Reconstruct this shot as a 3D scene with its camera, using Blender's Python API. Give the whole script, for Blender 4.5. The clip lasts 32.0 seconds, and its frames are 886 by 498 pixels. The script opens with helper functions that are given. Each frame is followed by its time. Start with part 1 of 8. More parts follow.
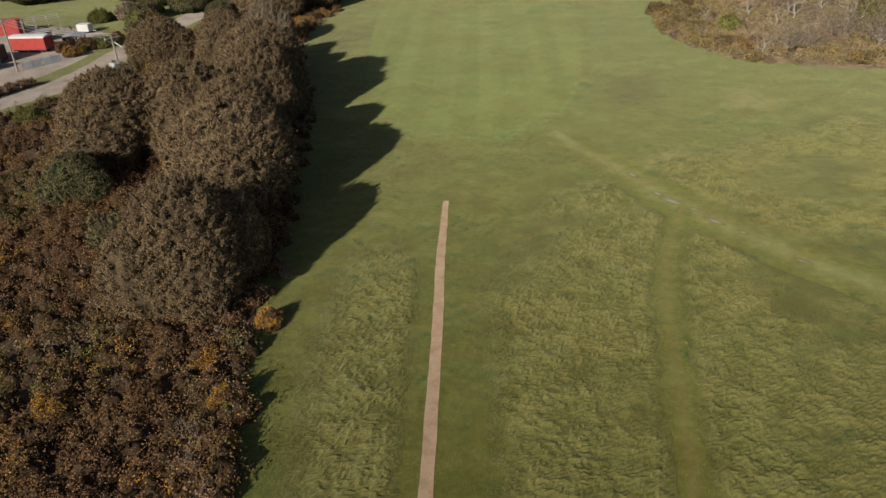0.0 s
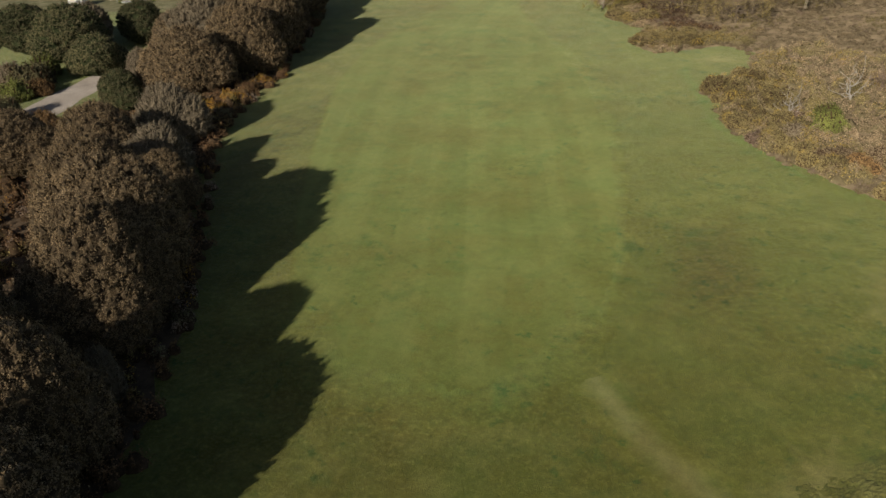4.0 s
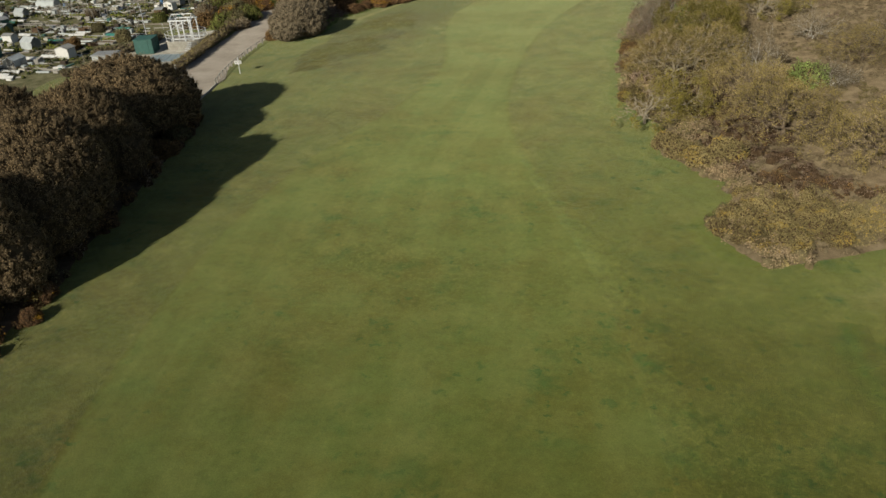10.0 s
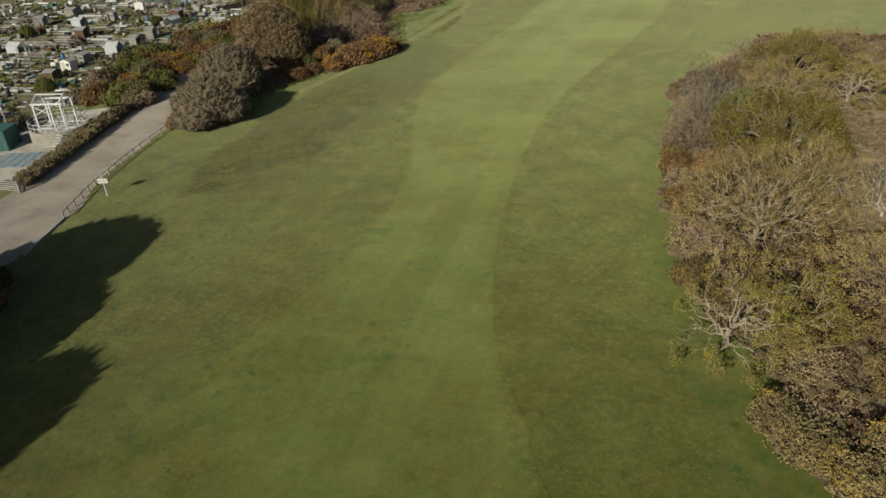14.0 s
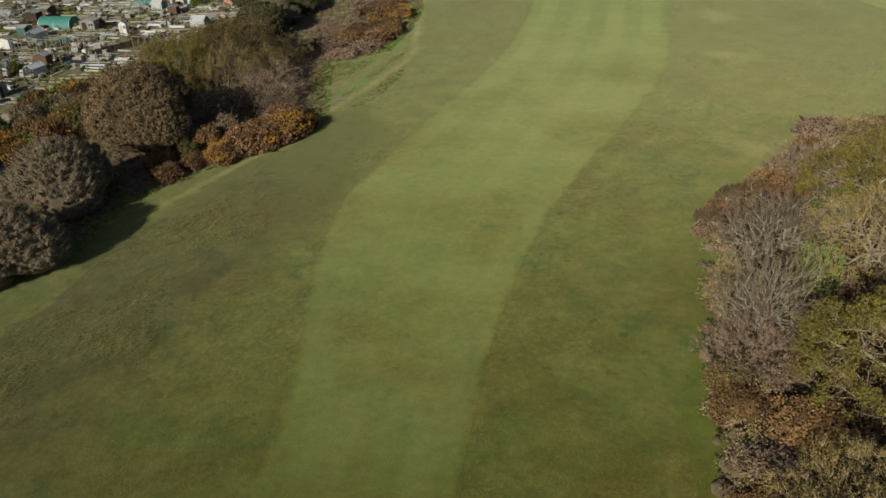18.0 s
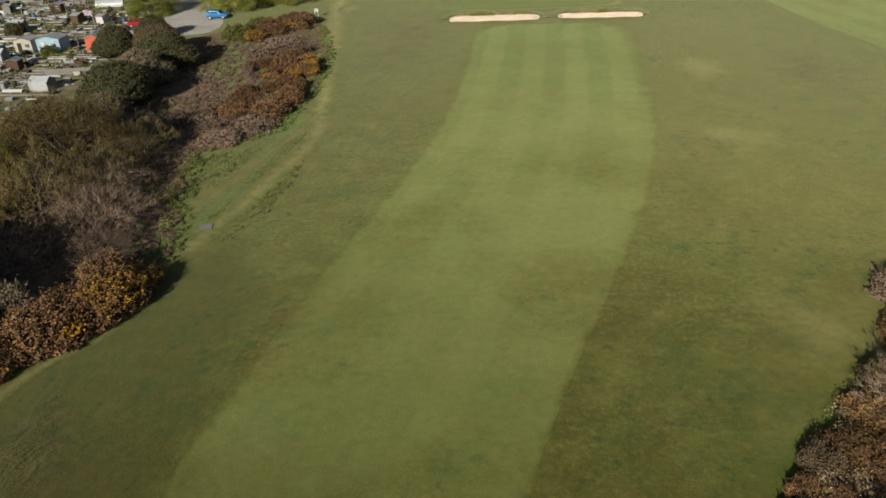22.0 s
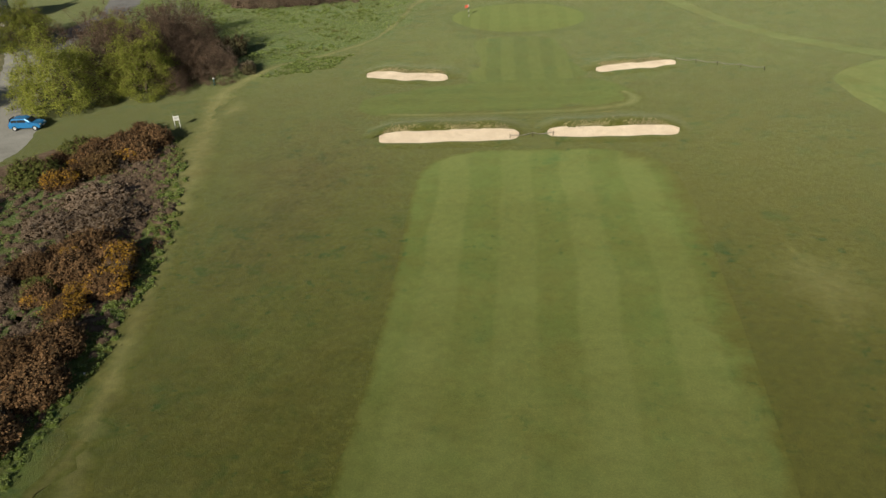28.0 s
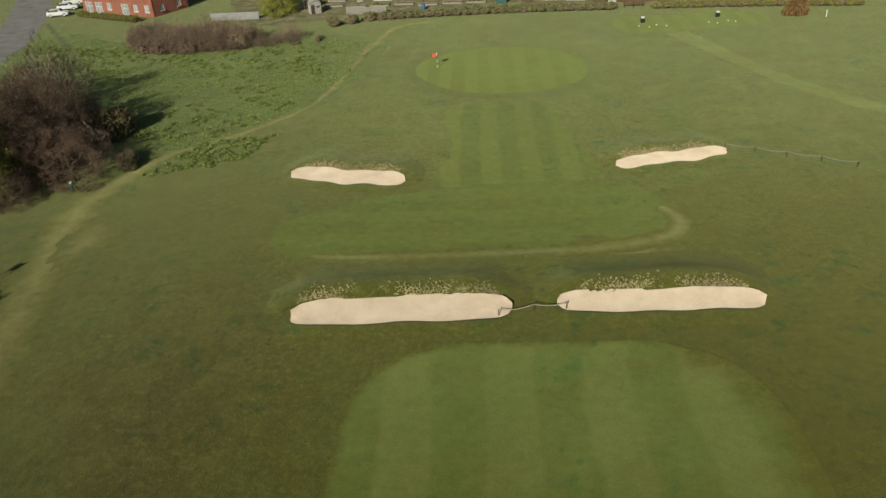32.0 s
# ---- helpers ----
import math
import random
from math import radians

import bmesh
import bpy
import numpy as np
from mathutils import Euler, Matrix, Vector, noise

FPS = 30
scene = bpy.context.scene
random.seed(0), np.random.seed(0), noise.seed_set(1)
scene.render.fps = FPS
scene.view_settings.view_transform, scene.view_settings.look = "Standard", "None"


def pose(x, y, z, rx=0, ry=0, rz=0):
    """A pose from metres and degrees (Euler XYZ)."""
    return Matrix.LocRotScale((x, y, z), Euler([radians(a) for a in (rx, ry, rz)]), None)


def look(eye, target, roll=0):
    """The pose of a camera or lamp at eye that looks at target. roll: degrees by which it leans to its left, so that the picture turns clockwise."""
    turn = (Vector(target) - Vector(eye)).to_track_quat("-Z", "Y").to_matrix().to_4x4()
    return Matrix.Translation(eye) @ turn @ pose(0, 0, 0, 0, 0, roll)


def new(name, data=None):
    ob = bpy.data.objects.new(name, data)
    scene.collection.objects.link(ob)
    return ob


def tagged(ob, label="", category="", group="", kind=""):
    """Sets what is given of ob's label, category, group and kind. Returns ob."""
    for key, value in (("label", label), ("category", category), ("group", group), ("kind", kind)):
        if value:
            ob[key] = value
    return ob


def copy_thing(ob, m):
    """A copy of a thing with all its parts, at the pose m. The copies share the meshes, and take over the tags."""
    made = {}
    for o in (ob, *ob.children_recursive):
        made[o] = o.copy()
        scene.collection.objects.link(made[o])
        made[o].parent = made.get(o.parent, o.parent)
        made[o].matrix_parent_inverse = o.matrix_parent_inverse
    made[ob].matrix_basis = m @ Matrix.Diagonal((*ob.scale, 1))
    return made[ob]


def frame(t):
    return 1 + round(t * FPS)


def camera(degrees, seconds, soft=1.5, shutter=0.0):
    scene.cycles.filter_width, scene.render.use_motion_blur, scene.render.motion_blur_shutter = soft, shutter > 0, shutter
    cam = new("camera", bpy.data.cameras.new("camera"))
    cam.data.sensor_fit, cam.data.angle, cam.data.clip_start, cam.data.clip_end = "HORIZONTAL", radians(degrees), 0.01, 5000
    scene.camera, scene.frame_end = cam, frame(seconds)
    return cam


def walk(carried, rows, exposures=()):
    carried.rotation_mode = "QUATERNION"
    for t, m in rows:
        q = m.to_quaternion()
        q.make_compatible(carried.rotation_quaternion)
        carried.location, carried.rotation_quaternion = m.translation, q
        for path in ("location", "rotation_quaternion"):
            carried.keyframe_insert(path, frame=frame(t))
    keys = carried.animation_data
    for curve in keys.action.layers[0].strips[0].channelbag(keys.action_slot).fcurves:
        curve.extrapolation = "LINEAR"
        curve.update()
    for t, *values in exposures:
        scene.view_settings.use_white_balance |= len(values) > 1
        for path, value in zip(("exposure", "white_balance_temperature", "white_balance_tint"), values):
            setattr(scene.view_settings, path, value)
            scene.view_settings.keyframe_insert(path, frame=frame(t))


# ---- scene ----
cam = camera(60.4, 32.0)
PATH = [
    (0, (-0.259, -1.22, 29.504), (-0.73, 0.468, 28.539), -3.6),
    (0.5, (-1.374, 3.805, 29.49), (-1.845, 5.492, 28.525), -3.6),
    (1, (-2.383, 8.75, 29.517), (-2.854, 10.437, 28.551), -3.6),
    (1.5, (-3.424, 13.912, 29.405), (-3.893, 15.6, 28.441), -3.6),
    (2, (-4.32, 18.914, 29.502), (-4.789, 20.602, 28.537), -3.5),
    (2.5, (-5.141, 24.151, 29.62), (-5.608, 25.839, 28.654), -3.4),
    (3, (-5.9, 29.166, 29.883), (-6.367, 30.855, 28.919), -3.4),
    (3.5, (-6.664, 34.541, 30.347), (-7.133, 36.227, 29.378), -3.5),
    (5.5, (-9.314, 55.149, 30.209), (-9.793, 56.838, 29.25), -3.5),
    (6, (-9.997, 60.539, 30.031), (-10.476, 62.227, 29.072), -3.5),
    (6.5, (-10.569, 65.681, 29.941), (-11.051, 67.368, 28.981), -3.6),
    (7, (-11.085, 70.935, 29.97), (-11.569, 72.621, 29.008), -3.8),
    (7.5, (-11.644, 76.081, 30.073), (-12.131, 77.765, 29.11), -3.9),
    (8, (-12.432, 81.284, 29.972), (-12.916, 82.969, 29.009), -3.9),
    (8.5, (-13.041, 86.324, 29.918), (-13.526, 88.009, 28.955), -4.0),
    (9, (-13.819, 91.548, 29.862), (-14.302, 93.232, 28.898), -4.1),
    (9.5, (-14.67, 96.631, 29.853), (-15.151, 98.315, 28.888), -3.9),
    (10, (-15.416, 101.747, 29.791), (-15.895, 103.433, 28.827), -3.9),
    (10.5, (-16.094, 106.901, 29.552), (-16.574, 108.591, 28.596), -3.7),
    (11, (-16.808, 112.126, 29.495), (-17.295, 113.814, 28.539), -3.9),
    (11.5, (-17.706, 117.132, 29.612), (-18.193, 118.82, 28.655), -3.9),
    (12, (-18.436, 122.157, 29.686), (-18.925, 123.844, 28.729), -4.0),
    (12.5, (-19.165, 127.366, 29.837), (-19.655, 129.054, 28.882), -4.0),
    (13, (-19.969, 132.278, 29.97), (-20.455, 133.968, 29.016), -4.0),
    (13.5, (-20.434, 137.223, 30.11), (-20.916, 138.914, 29.157), -4.0),
    (14, (-21.045, 141.99, 30.127), (-21.527, 143.68, 29.172), -4.1),
    (14.5, (-21.832, 146.787, 29.744), (-22.308, 148.48, 28.791), -4.1),
    (16.5, (-23.571, 164.847, 30.633), (-24.008, 166.545, 29.67), -3.3),
    (17, (-24.32, 169.316, 30.672), (-24.743, 171.017, 29.709), -3.2),
    (17.5, (-25.056, 173.531, 30.636), (-25.467, 175.233, 29.671), -3.1),
    (18, (-25.79, 177.846, 30.614), (-26.188, 179.55, 29.646), -3.2),
    (18.5, (-26.438, 181.943, 30.556), (-26.819, 183.65, 29.586), -3.2),
    (19, (-27.006, 186.312, 30.686), (-27.37, 188.021, 29.713), -3.2),
    (19.5, (-27.586, 190.502, 30.752), (-27.934, 192.214, 29.778), -3.2),
    (20, (-27.969, 194.82, 30.883), (-28.302, 196.534, 29.906), -3.3),
    (20.5, (-28.396, 199.046, 31.05), (-28.714, 200.761, 30.072), -3.3),
    (21, (-28.845, 203.153, 31.085), (-29.142, 204.873, 30.108), -3.2),
    (21.5, (-29.122, 207.311, 31.172), (-29.4, 209.032, 30.193), -3.3),
    (22, (-29.527, 211.559, 31.173), (-29.782, 213.284, 30.194), -3.2),
    (22.5, (-29.86, 215.909, 31.189), (-30.09, 217.638, 30.21), -3.1),
    (23, (-29.935, 220.368, 31.082), (-30.135, 222.1, 30.101), -3.2),
    (23.5, (-30.07, 224.707, 31.138), (-30.256, 226.439, 30.155), -3.1),
    (24, (-30.159, 229.331, 31.153), (-30.342, 231.065, 30.173), -3.1),
    (24.5, (-30.385, 234.044, 31.012), (-30.565, 235.78, 30.035), -3.1),
    (25, (-30.656, 238.853, 31.182), (-30.834, 240.589, 30.205), -3.0),
    (25.5, (-30.926, 243.601, 31.333), (-31.104, 245.335, 30.354), -3.1),
    (27.5, (-31.612, 263.14, 31.413), (-31.785, 264.874, 30.432), -3.2),
    (28, (-31.662, 267.867, 31.5), (-31.834, 269.603, 30.52), -3.2),
    (28.5, (-31.59, 272.523, 31.593), (-31.76, 274.258, 30.613), -3.3),
    (29, (-31.844, 276.946, 31.527), (-32.005, 278.684, 30.549), -3.3),
    (29.5, (-31.939, 281.691, 31.232), (-32.093, 283.43, 30.255), -3.3),
    (30, (-32.108, 286.095, 30.917), (-32.256, 287.834, 29.94), -3.3),
    (30.5, (-32.225, 290.549, 30.685), (-32.364, 292.287, 29.706), -3.4),
    (31, (-32.153, 294.943, 30.658), (-32.283, 296.68, 29.676), -3.4),
    (31.5, (-32.117, 299.661, 30.635), (-32.239, 301.398, 29.651), -3.5),
    (32, (-31.898, 304.255, 30.746), (-32.021, 305.991, 29.76), -3.5),
]
walk(cam, [(t, look(eye, target, roll)) for t, eye, target, roll in PATH], [
    (0.0, 0.0, 6500, 15), (3.0, -0.05, 6500, 14), (6.5, -0.12, 6520, 8), (13.0, -0.15, 6560, 6), (19.0, -0.17, 6530, 8), (24.0, -0.17, 6500, 10), (28.0, -0.22, 6600, 5), (32.0, -0.26, 6600, 3)])

# ---- light ----
SUN_ELEVATION, SUN_AZIMUTH = 24.0, 197.0      # degrees; azimuth clockwise from +y
world = bpy.data.worlds.new("sky")
scene.world = world
world.use_nodes = True
wn = world.node_tree.nodes
sky = wn.new("ShaderNodeTexSky")
sky.sky_type, sky.sun_disc = "NISHITA", False
sky.sun_elevation, sky.sun_rotation = radians(SUN_ELEVATION), radians(SUN_AZIMUTH)
sky.air_density, sky.dust_density = 1.0, 1.5
wn["Background"].inputs[1].default_value = 0.058
world.node_tree.links.new(sky.outputs[0], wn["Background"].inputs[0])
sun = new("sun", bpy.data.lights.new("sun", "SUN"))
sun.data.energy, sun.data.angle, sun.data.color = 4.8, radians(0.55), (1.0, 0.93, 0.80)
_az, _el = radians(SUN_AZIMUTH), radians(SUN_ELEVATION)
sun.matrix_basis = look((0, 0, 0), (-math.sin(_az) * math.cos(_el), -math.cos(_az) * math.cos(_el), -math.sin(_el)))

# ---- materials ----


def lin(c):
    return (*c, 1.0)


class Graph:
    """A short way to write a node material."""

    def __init__(self, name, rough=0.8, spec=0.2, metal=0.0):
        self.m = bpy.data.materials.new(name)
        self.m.use_nodes = True
        self.t = self.m.node_tree
        self.b = self.t.nodes["Principled BSDF"]
        self.b.inputs["Roughness"].default_value = rough
        self.b.inputs["Specular IOR Level"].default_value = spec
        self.b.inputs["Metallic"].default_value = metal
        self.b.inputs["Diffuse Roughness"].default_value = 1.0 if rough > 0.7 else 0.2
        self.p = self.t.nodes.new("ShaderNodeNewGeometry")

    def link(self, a, b):
        self.t.links.new(a, b)

    def noise(self, scale, detail=4.0, rough=0.55, vec=None, stretch=None):
        n = self.t.nodes.new("ShaderNodeTexNoise")
        n.inputs["Scale"].default_value = scale
        n.inputs["Detail"].default_value = detail
        n.inputs["Roughness"].default_value = rough
        src = vec or self.p.outputs["Position"]
        if stretch:
            k = self.t.nodes.new("ShaderNodeVectorMath")
            k.operation = "MULTIPLY"
            k.inputs[1].default_value = stretch
            self.link(src, k.inputs[0])
            src = k.outputs[0]
        self.link(src, n.inputs["Vector"])
        return n.outputs[0]

    def ramp(self, fac, stops):
        r = self.t.nodes.new("ShaderNodeValToRGB")
        e = r.color_ramp.elements
        while len(e) < len(stops):
            e.new(0.5)
        for el, (at, c) in zip(e, stops):
            el.position, el.color = at, (lin(c) if not isinstance(c, float) else (c, c, c, 1))
        self.link(fac, r.inputs[0])
        return r.outputs[0]

    def mix(self, fac, a, b, mode="MIX"):
        n = self.t.nodes.new("ShaderNodeMix")
        n.data_type, n.blend_type = "RGBA", mode
        for v, s in ((fac, n.inputs[0]), (a, n.inputs[6]), (b, n.inputs[7])):
            if isinstance(v, (int, float)):
                s.default_value = v
            elif isinstance(v, tuple):
                s.default_value = lin(v)
            else:
                self.link(v, s)
        return n.outputs[2]

    def math(self, op, a, b=0.0, c=None):
        n = self.t.nodes.new("ShaderNodeMath")
        n.operation = op
        for v, s in zip((a, b, c), n.inputs):
            if v is None:
                continue
            if isinstance(v, (int, float)):
                s.default_value = v
            else:
                self.link(v, s)
        return n.outputs[0]

    def bump(self, height, strength=0.5, distance=0.05):
        n = self.t.nodes.new("ShaderNodeBump")
        n.inputs["Strength"].default_value = strength
        n.inputs["Distance"].default_value = distance
        self.link(height, n.inputs["Height"])
        self.link(n.outputs[0], self.b.inputs["Normal"])

    def base(self, c):
        if isinstance(c, tuple):
            self.b.inputs["Base Color"].default_value = lin(c)
        else:
            self.link(c, self.b.inputs["Base Color"])
        return self.m

    def axis(self, k):
        s = self.t.nodes.new("ShaderNodeSeparateXYZ")
        self.link(self.p.outputs["Position"], s.inputs[0])
        return s.outputs[k]

    def island(self):
        return self.p.outputs["Random Per Island"]

    def own(self):
        return self.t.nodes.new("ShaderNodeObjectInfo").outputs["Random"]

    def uv(self):
        return self.t.nodes.new("ShaderNodeTexCoord").outputs["UV"]


def rim_mask(g):
    """0 in the middle of a thin sheet, 1 at its rim, where its u is 1 or -1, with an uneven way between."""
    sep = g.t.nodes.new("ShaderNodeSeparateXYZ")
    g.link(g.uv(), sep.inputs[0])
    k = g.math("MULTIPLY_ADD", g.noise(1.1, 4, 0.65), 0.9, g.math("ABSOLUTE", sep.outputs[0]))
    return g.ramp(g.math("MULTIPLY", k, 0.6), [(0.30, 0.0), (0.72, 1.0)])


def turf(g, dark, mid, light, straw, patch=0.045, dry=0.5, spot=0.7, watered=None, speckle=0.0, brown=0.6):
    """The colour of a stretch of turf at several scales, before its blades."""
    c = g.ramp(g.noise(patch, 5, 0.6), [(0.26, dark), (0.5, mid), (0.76, light)])
    c = g.mix(g.ramp(g.noise(patch * 2.1, 6, 0.68), [(0.44, 0.0), (0.62, brown)]), c, (mid[0] * 0.94, mid[1] * 0.73, mid[2] * 0.62))
    c = g.mix(g.ramp(g.noise(patch * 7, 4, 0.6), [(0.42, 0.0), (0.72, dry)]), c, straw)
    if watered:
        near_green = g.math("MULTIPLY_ADD", g.axis(1), 0.008, -2.2)
        c = g.mix(g.ramp(g.math("MULTIPLY_ADD", g.noise(0.03, 4), 0.6, near_green), [(0.25, 0.0), (0.85, 0.5)]), c, watered)
    c = g.mix(g.ramp(g.noise(patch * 5.3, 6, 0.7), [(0.48, 0.0), (0.66, brown * 0.8)]), c, (mid[0] * 0.98, mid[1] * 0.77, mid[2] * 0.60))
    c = g.mix(g.ramp(g.noise(patch * 9.5, 5, 0.65), [(0.52, 0.0), (0.70, 0.30)]), c, (dark[0] * 0.80, dark[1] * 0.94, dark[2] * 0.9))
    if speckle:
        where = g.ramp(g.noise(0.035, 4, 0.6), [(0.42, 0.25), (0.60, 1.0)])
        tips = g.ramp(g.noise(2.6, 6, 0.75), [(0.50, 0.0), (0.68, 1.0)])
        roots = g.ramp(g.noise(3.4, 5, 0.7), [(0.54, 0.0), (0.70, 1.0)])
        c = g.mix(g.math("MULTIPLY", g.math("MULTIPLY", roots, where), speckle), c, tuple(0.62 * v for v in dark))
        c = g.mix(g.math("MULTIPLY", g.math("MULTIPLY", tips, where), speckle), c, tuple(1.08 * v for v in straw))
    if speckle and watered:
        # the greener rough before the heath
        v = [g.math("POWER", g.math("MULTIPLY_ADD", g.axis(k), a, b), 2.0) for k, a, b in ((0, 1 / 24, 2 / 24), (1, 1 / 85, -140 / 85))]
        k = g.math("SUBTRACT", g.math("MULTIPLY_ADD", g.noise(0.06, 4, 0.6), 0.8, 0.85), g.math("ADD", v[0], v[1]))
        c = g.mix(g.ramp(k, [(0.1, 0.0), (0.75, 0.3)]), c, (mid[0] * 0.95, mid[1] * 1.04, mid[2] * 0.92))
        v = [g.math("POWER", g.math("MULTIPLY_ADD", g.axis(k), a, b), 2.0) for k, a, b in ((0, 1 / 22, 6 / 22), (1, 1 / 60, -302 / 60))]
        k = g.math("SUBTRACT", g.math("MULTIPLY_ADD", g.noise(0.09, 5, 0.65), 1.2, 0.55), g.math("ADD", v[0], v[1]))
        c = g.mix(g.ramp(k, [(0.1, 0.0), (0.9, 0.5)]), c, (mid[0] * 1.42, mid[1] * 1.18, mid[2] * 1.55))
        # darker, browner turf in an ellipse below the gorse
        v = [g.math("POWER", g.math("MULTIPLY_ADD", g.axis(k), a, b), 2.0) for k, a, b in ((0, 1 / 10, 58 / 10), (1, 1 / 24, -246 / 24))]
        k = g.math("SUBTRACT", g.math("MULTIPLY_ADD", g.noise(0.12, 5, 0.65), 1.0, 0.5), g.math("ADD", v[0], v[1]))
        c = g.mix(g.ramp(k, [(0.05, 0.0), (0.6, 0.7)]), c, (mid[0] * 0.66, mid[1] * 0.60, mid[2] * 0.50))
        # browner towards the end of the hole
        k = g.math("MULTIPLY_ADD", g.noise(0.06, 4, 0.6), 0.12, g.math("MULTIPLY_ADD", g.axis(1), 0.0025, -0.06))
        c = g.mix(g.ramp(k, [(0.69, 0.0), (0.77, 0.47), (0.91, 0.47), (0.97, 0.0)]), c, (mid[0] * 0.90, mid[1] * 0.74, mid[2] * 0.62))
    # clumps of clover, thick in some places
    thick = g.ramp(g.noise(0.07, 3, 0.5, stretch=(1.3, 1.0, 1.0)), [(0.40, 0.10), (0.58, 1.0)])
    clover = g.ramp(g.noise(0.32, 6, 0.68), [(0.53, 0.0), (0.66, 0.85)])
    c = g.mix(g.math("MULTIPLY", g.math("MULTIPLY", clover, thick), spot), c, (dark[0] * 0.50, dark[1] * 0.92, dark[2] * 1.05))
    weed = g.ramp(g.noise(0.9, 4, 0.6), [(0.595, 0.0), (0.66, 0.9)])
    return g.mix(g.math("MULTIPLY", g.math("MULTIPLY", weed, thick), spot), c, (dark[0] * 0.36, dark[1] * 0.80, dark[2] * 1.0))


ROUGH = dict(dark=(0.086, 0.102, 0.031), mid=(0.118, 0.132, 0.044), light=(0.160, 0.168, 0.063), straw=(0.248, 0.228, 0.112), watered=(0.102, 0.130, 0.038), speckle=0.6, brown=0.75)
FAIR = dict(dark=(0.112, 0.145, 0.052), mid=(0.147, 0.178, 0.073), light=(0.182, 0.210, 0.098), straw=(0.222, 0.230, 0.118), dry=0.45, spot=0.7, brown=0.7, watered=(0.126, 0.182, 0.062))


def grass_mat(name, dark, mid, light, straw, patch=0.045, blade=9.0, tuft=1.3, bump=0.6, dry=0.5, stripes=None, spot=0.7, soft=False, mow=(0.4, 0.4), watered=None, speckle=0.0, edge=None, clumps=0.42, brown=0.6, tips=0.0, faded=0.0, worn=False):
    g = Graph(name, 0.9, 0.08)
    g.b.inputs["Sheen Weight"].default_value = 0.15
    g.b.inputs["Sheen Roughness"].default_value = 0.45
    g.b.inputs["Sheen Tint"].default_value = (0.87, 0.93, 0.76, 1.0)
    c = turf(g, dark, mid, light, straw, patch, dry, spot, watered, speckle, brown)
    if stripes:
        sep = g.t.nodes.new("ShaderNodeSeparateXYZ")
        g.link(g.uv(), sep.inputs[0])
        wob = g.math("MULTIPLY_ADD", g.noise(0.12, 3), 1.3, sep.outputs[0])
        s = g.math("SINE", g.math("MULTIPLY", wob, 2 * math.pi / stripes))
        band = g.ramp(g.math("MULTIPLY_ADD", s, 0.5, 0.5), [(0.40, 0.0), (0.62, 1.0)])
        fresh = g.ramp(g.math("MULTIPLY_ADD", g.axis(1), 0.0025, -0.1), [(0.52, (mow[0],) * 3), (0.70, (mow[1],) * 3)])
        fresh = g.math("MULTIPLY", fresh, g.ramp(g.noise(0.03, 3), [(0.35, 0.5), (0.60, 1.0)]))
        c = g.mix(g.math("MULTIPLY", band, fresh), g.mix(g.math("MULTIPLY", fresh, 0.15), c, dark), g.mix(0.35, light, straw))
        s3 = g.math("SINE", g.math("MULTIPLY", g.math("MULTIPLY_ADD", g.noise(0.1, 3), 0.9, sep.outputs[0]), 2 * math.pi / (stripes * 0.64)))
        band3 = g.math("MULTIPLY", g.ramp(g.math("MULTIPLY_ADD", s3, 0.5, 0.5), [(0.42, 0.0), (0.60, 1.0)]), g.ramp(g.noise(0.05, 3, 0.6), [(0.38, 0.05), (0.62, 0.32)]))
        band3 = g.math("MULTIPLY", band3, g.ramp(g.math("MULTIPLY", g.axis(1), 0.0025), [(0.55, 1.0), (0.66, 0.15)]))
        c = g.mix(band3, c, tuple(0.86 * v for v in dark))
        old = g.ramp(g.math("MULTIPLY_ADD", g.axis(1), 0.0025, 0.0), [(0.44, 0.0), (0.60, 1.0), (0.72, 1.0), (0.81, 0.25)])
        old = g.math("MULTIPLY", old, g.ramp(g.noise(0.045, 4, 0.6), [(0.34, 0.25), (0.62, 0.75)]))
        c = g.mix(g.math("MULTIPLY", old, faded), c, (0.232, 0.235, 0.145))
        s2 = g.math("SINE", g.math("MULTIPLY", g.math("MULTIPLY_ADD", g.noise(0.1, 2), 2.0, sep.outputs[1]), 2 * math.pi / (stripes * 1.35)))
        band2 = g.ramp(g.math("MULTIPLY_ADD", s2, 0.5, 0.5), [(0.35, 0.0), (0.65, 1.0)])
        c = g.mix(g.math("MULTIPLY", band2, 0.08), c, dark)
    if worn:
        # the cut fades out at its edges and is patchy, most at its near end
        inside = g.t.nodes.new("ShaderNodeAttribute")
        inside.attribute_name = "inside"
        lip = g.math("MULTIPLY_ADD", g.noise(0.5, 4, 0.6), 1.6, g.math("MULTIPLY_ADD", inside.outputs["Fac"], 1.0, -0.75))
        lip = g.ramp(g.math("MULTIPLY", lip, 0.5), [(0.0, 1.0), (0.35, 0.0)])
        near = g.ramp(g.math("MULTIPLY", g.axis(1), 0.0025), [(0.29, 0.0), (0.36, 0.25), (0.44, 0.25), (0.52, 0.0)])
        thin = g.math("MULTIPLY", g.ramp(g.noise(0.075, 5, 0.62), [(0.45, 0.0), (0.64, 0.65)]), g.ramp(g.math("MULTIPLY", g.axis(1), 0.0025), [(0.70, 1.0), (0.80, 0.5)]))
        c = g.mix(g.math("MAXIMUM", lip, g.math("ADD", near, thin)), c, turf(g, **ROUGH))
    if soft:
        c = g.mix(rim_mask(g), c, turf(g, **(edge or ROUGH)))
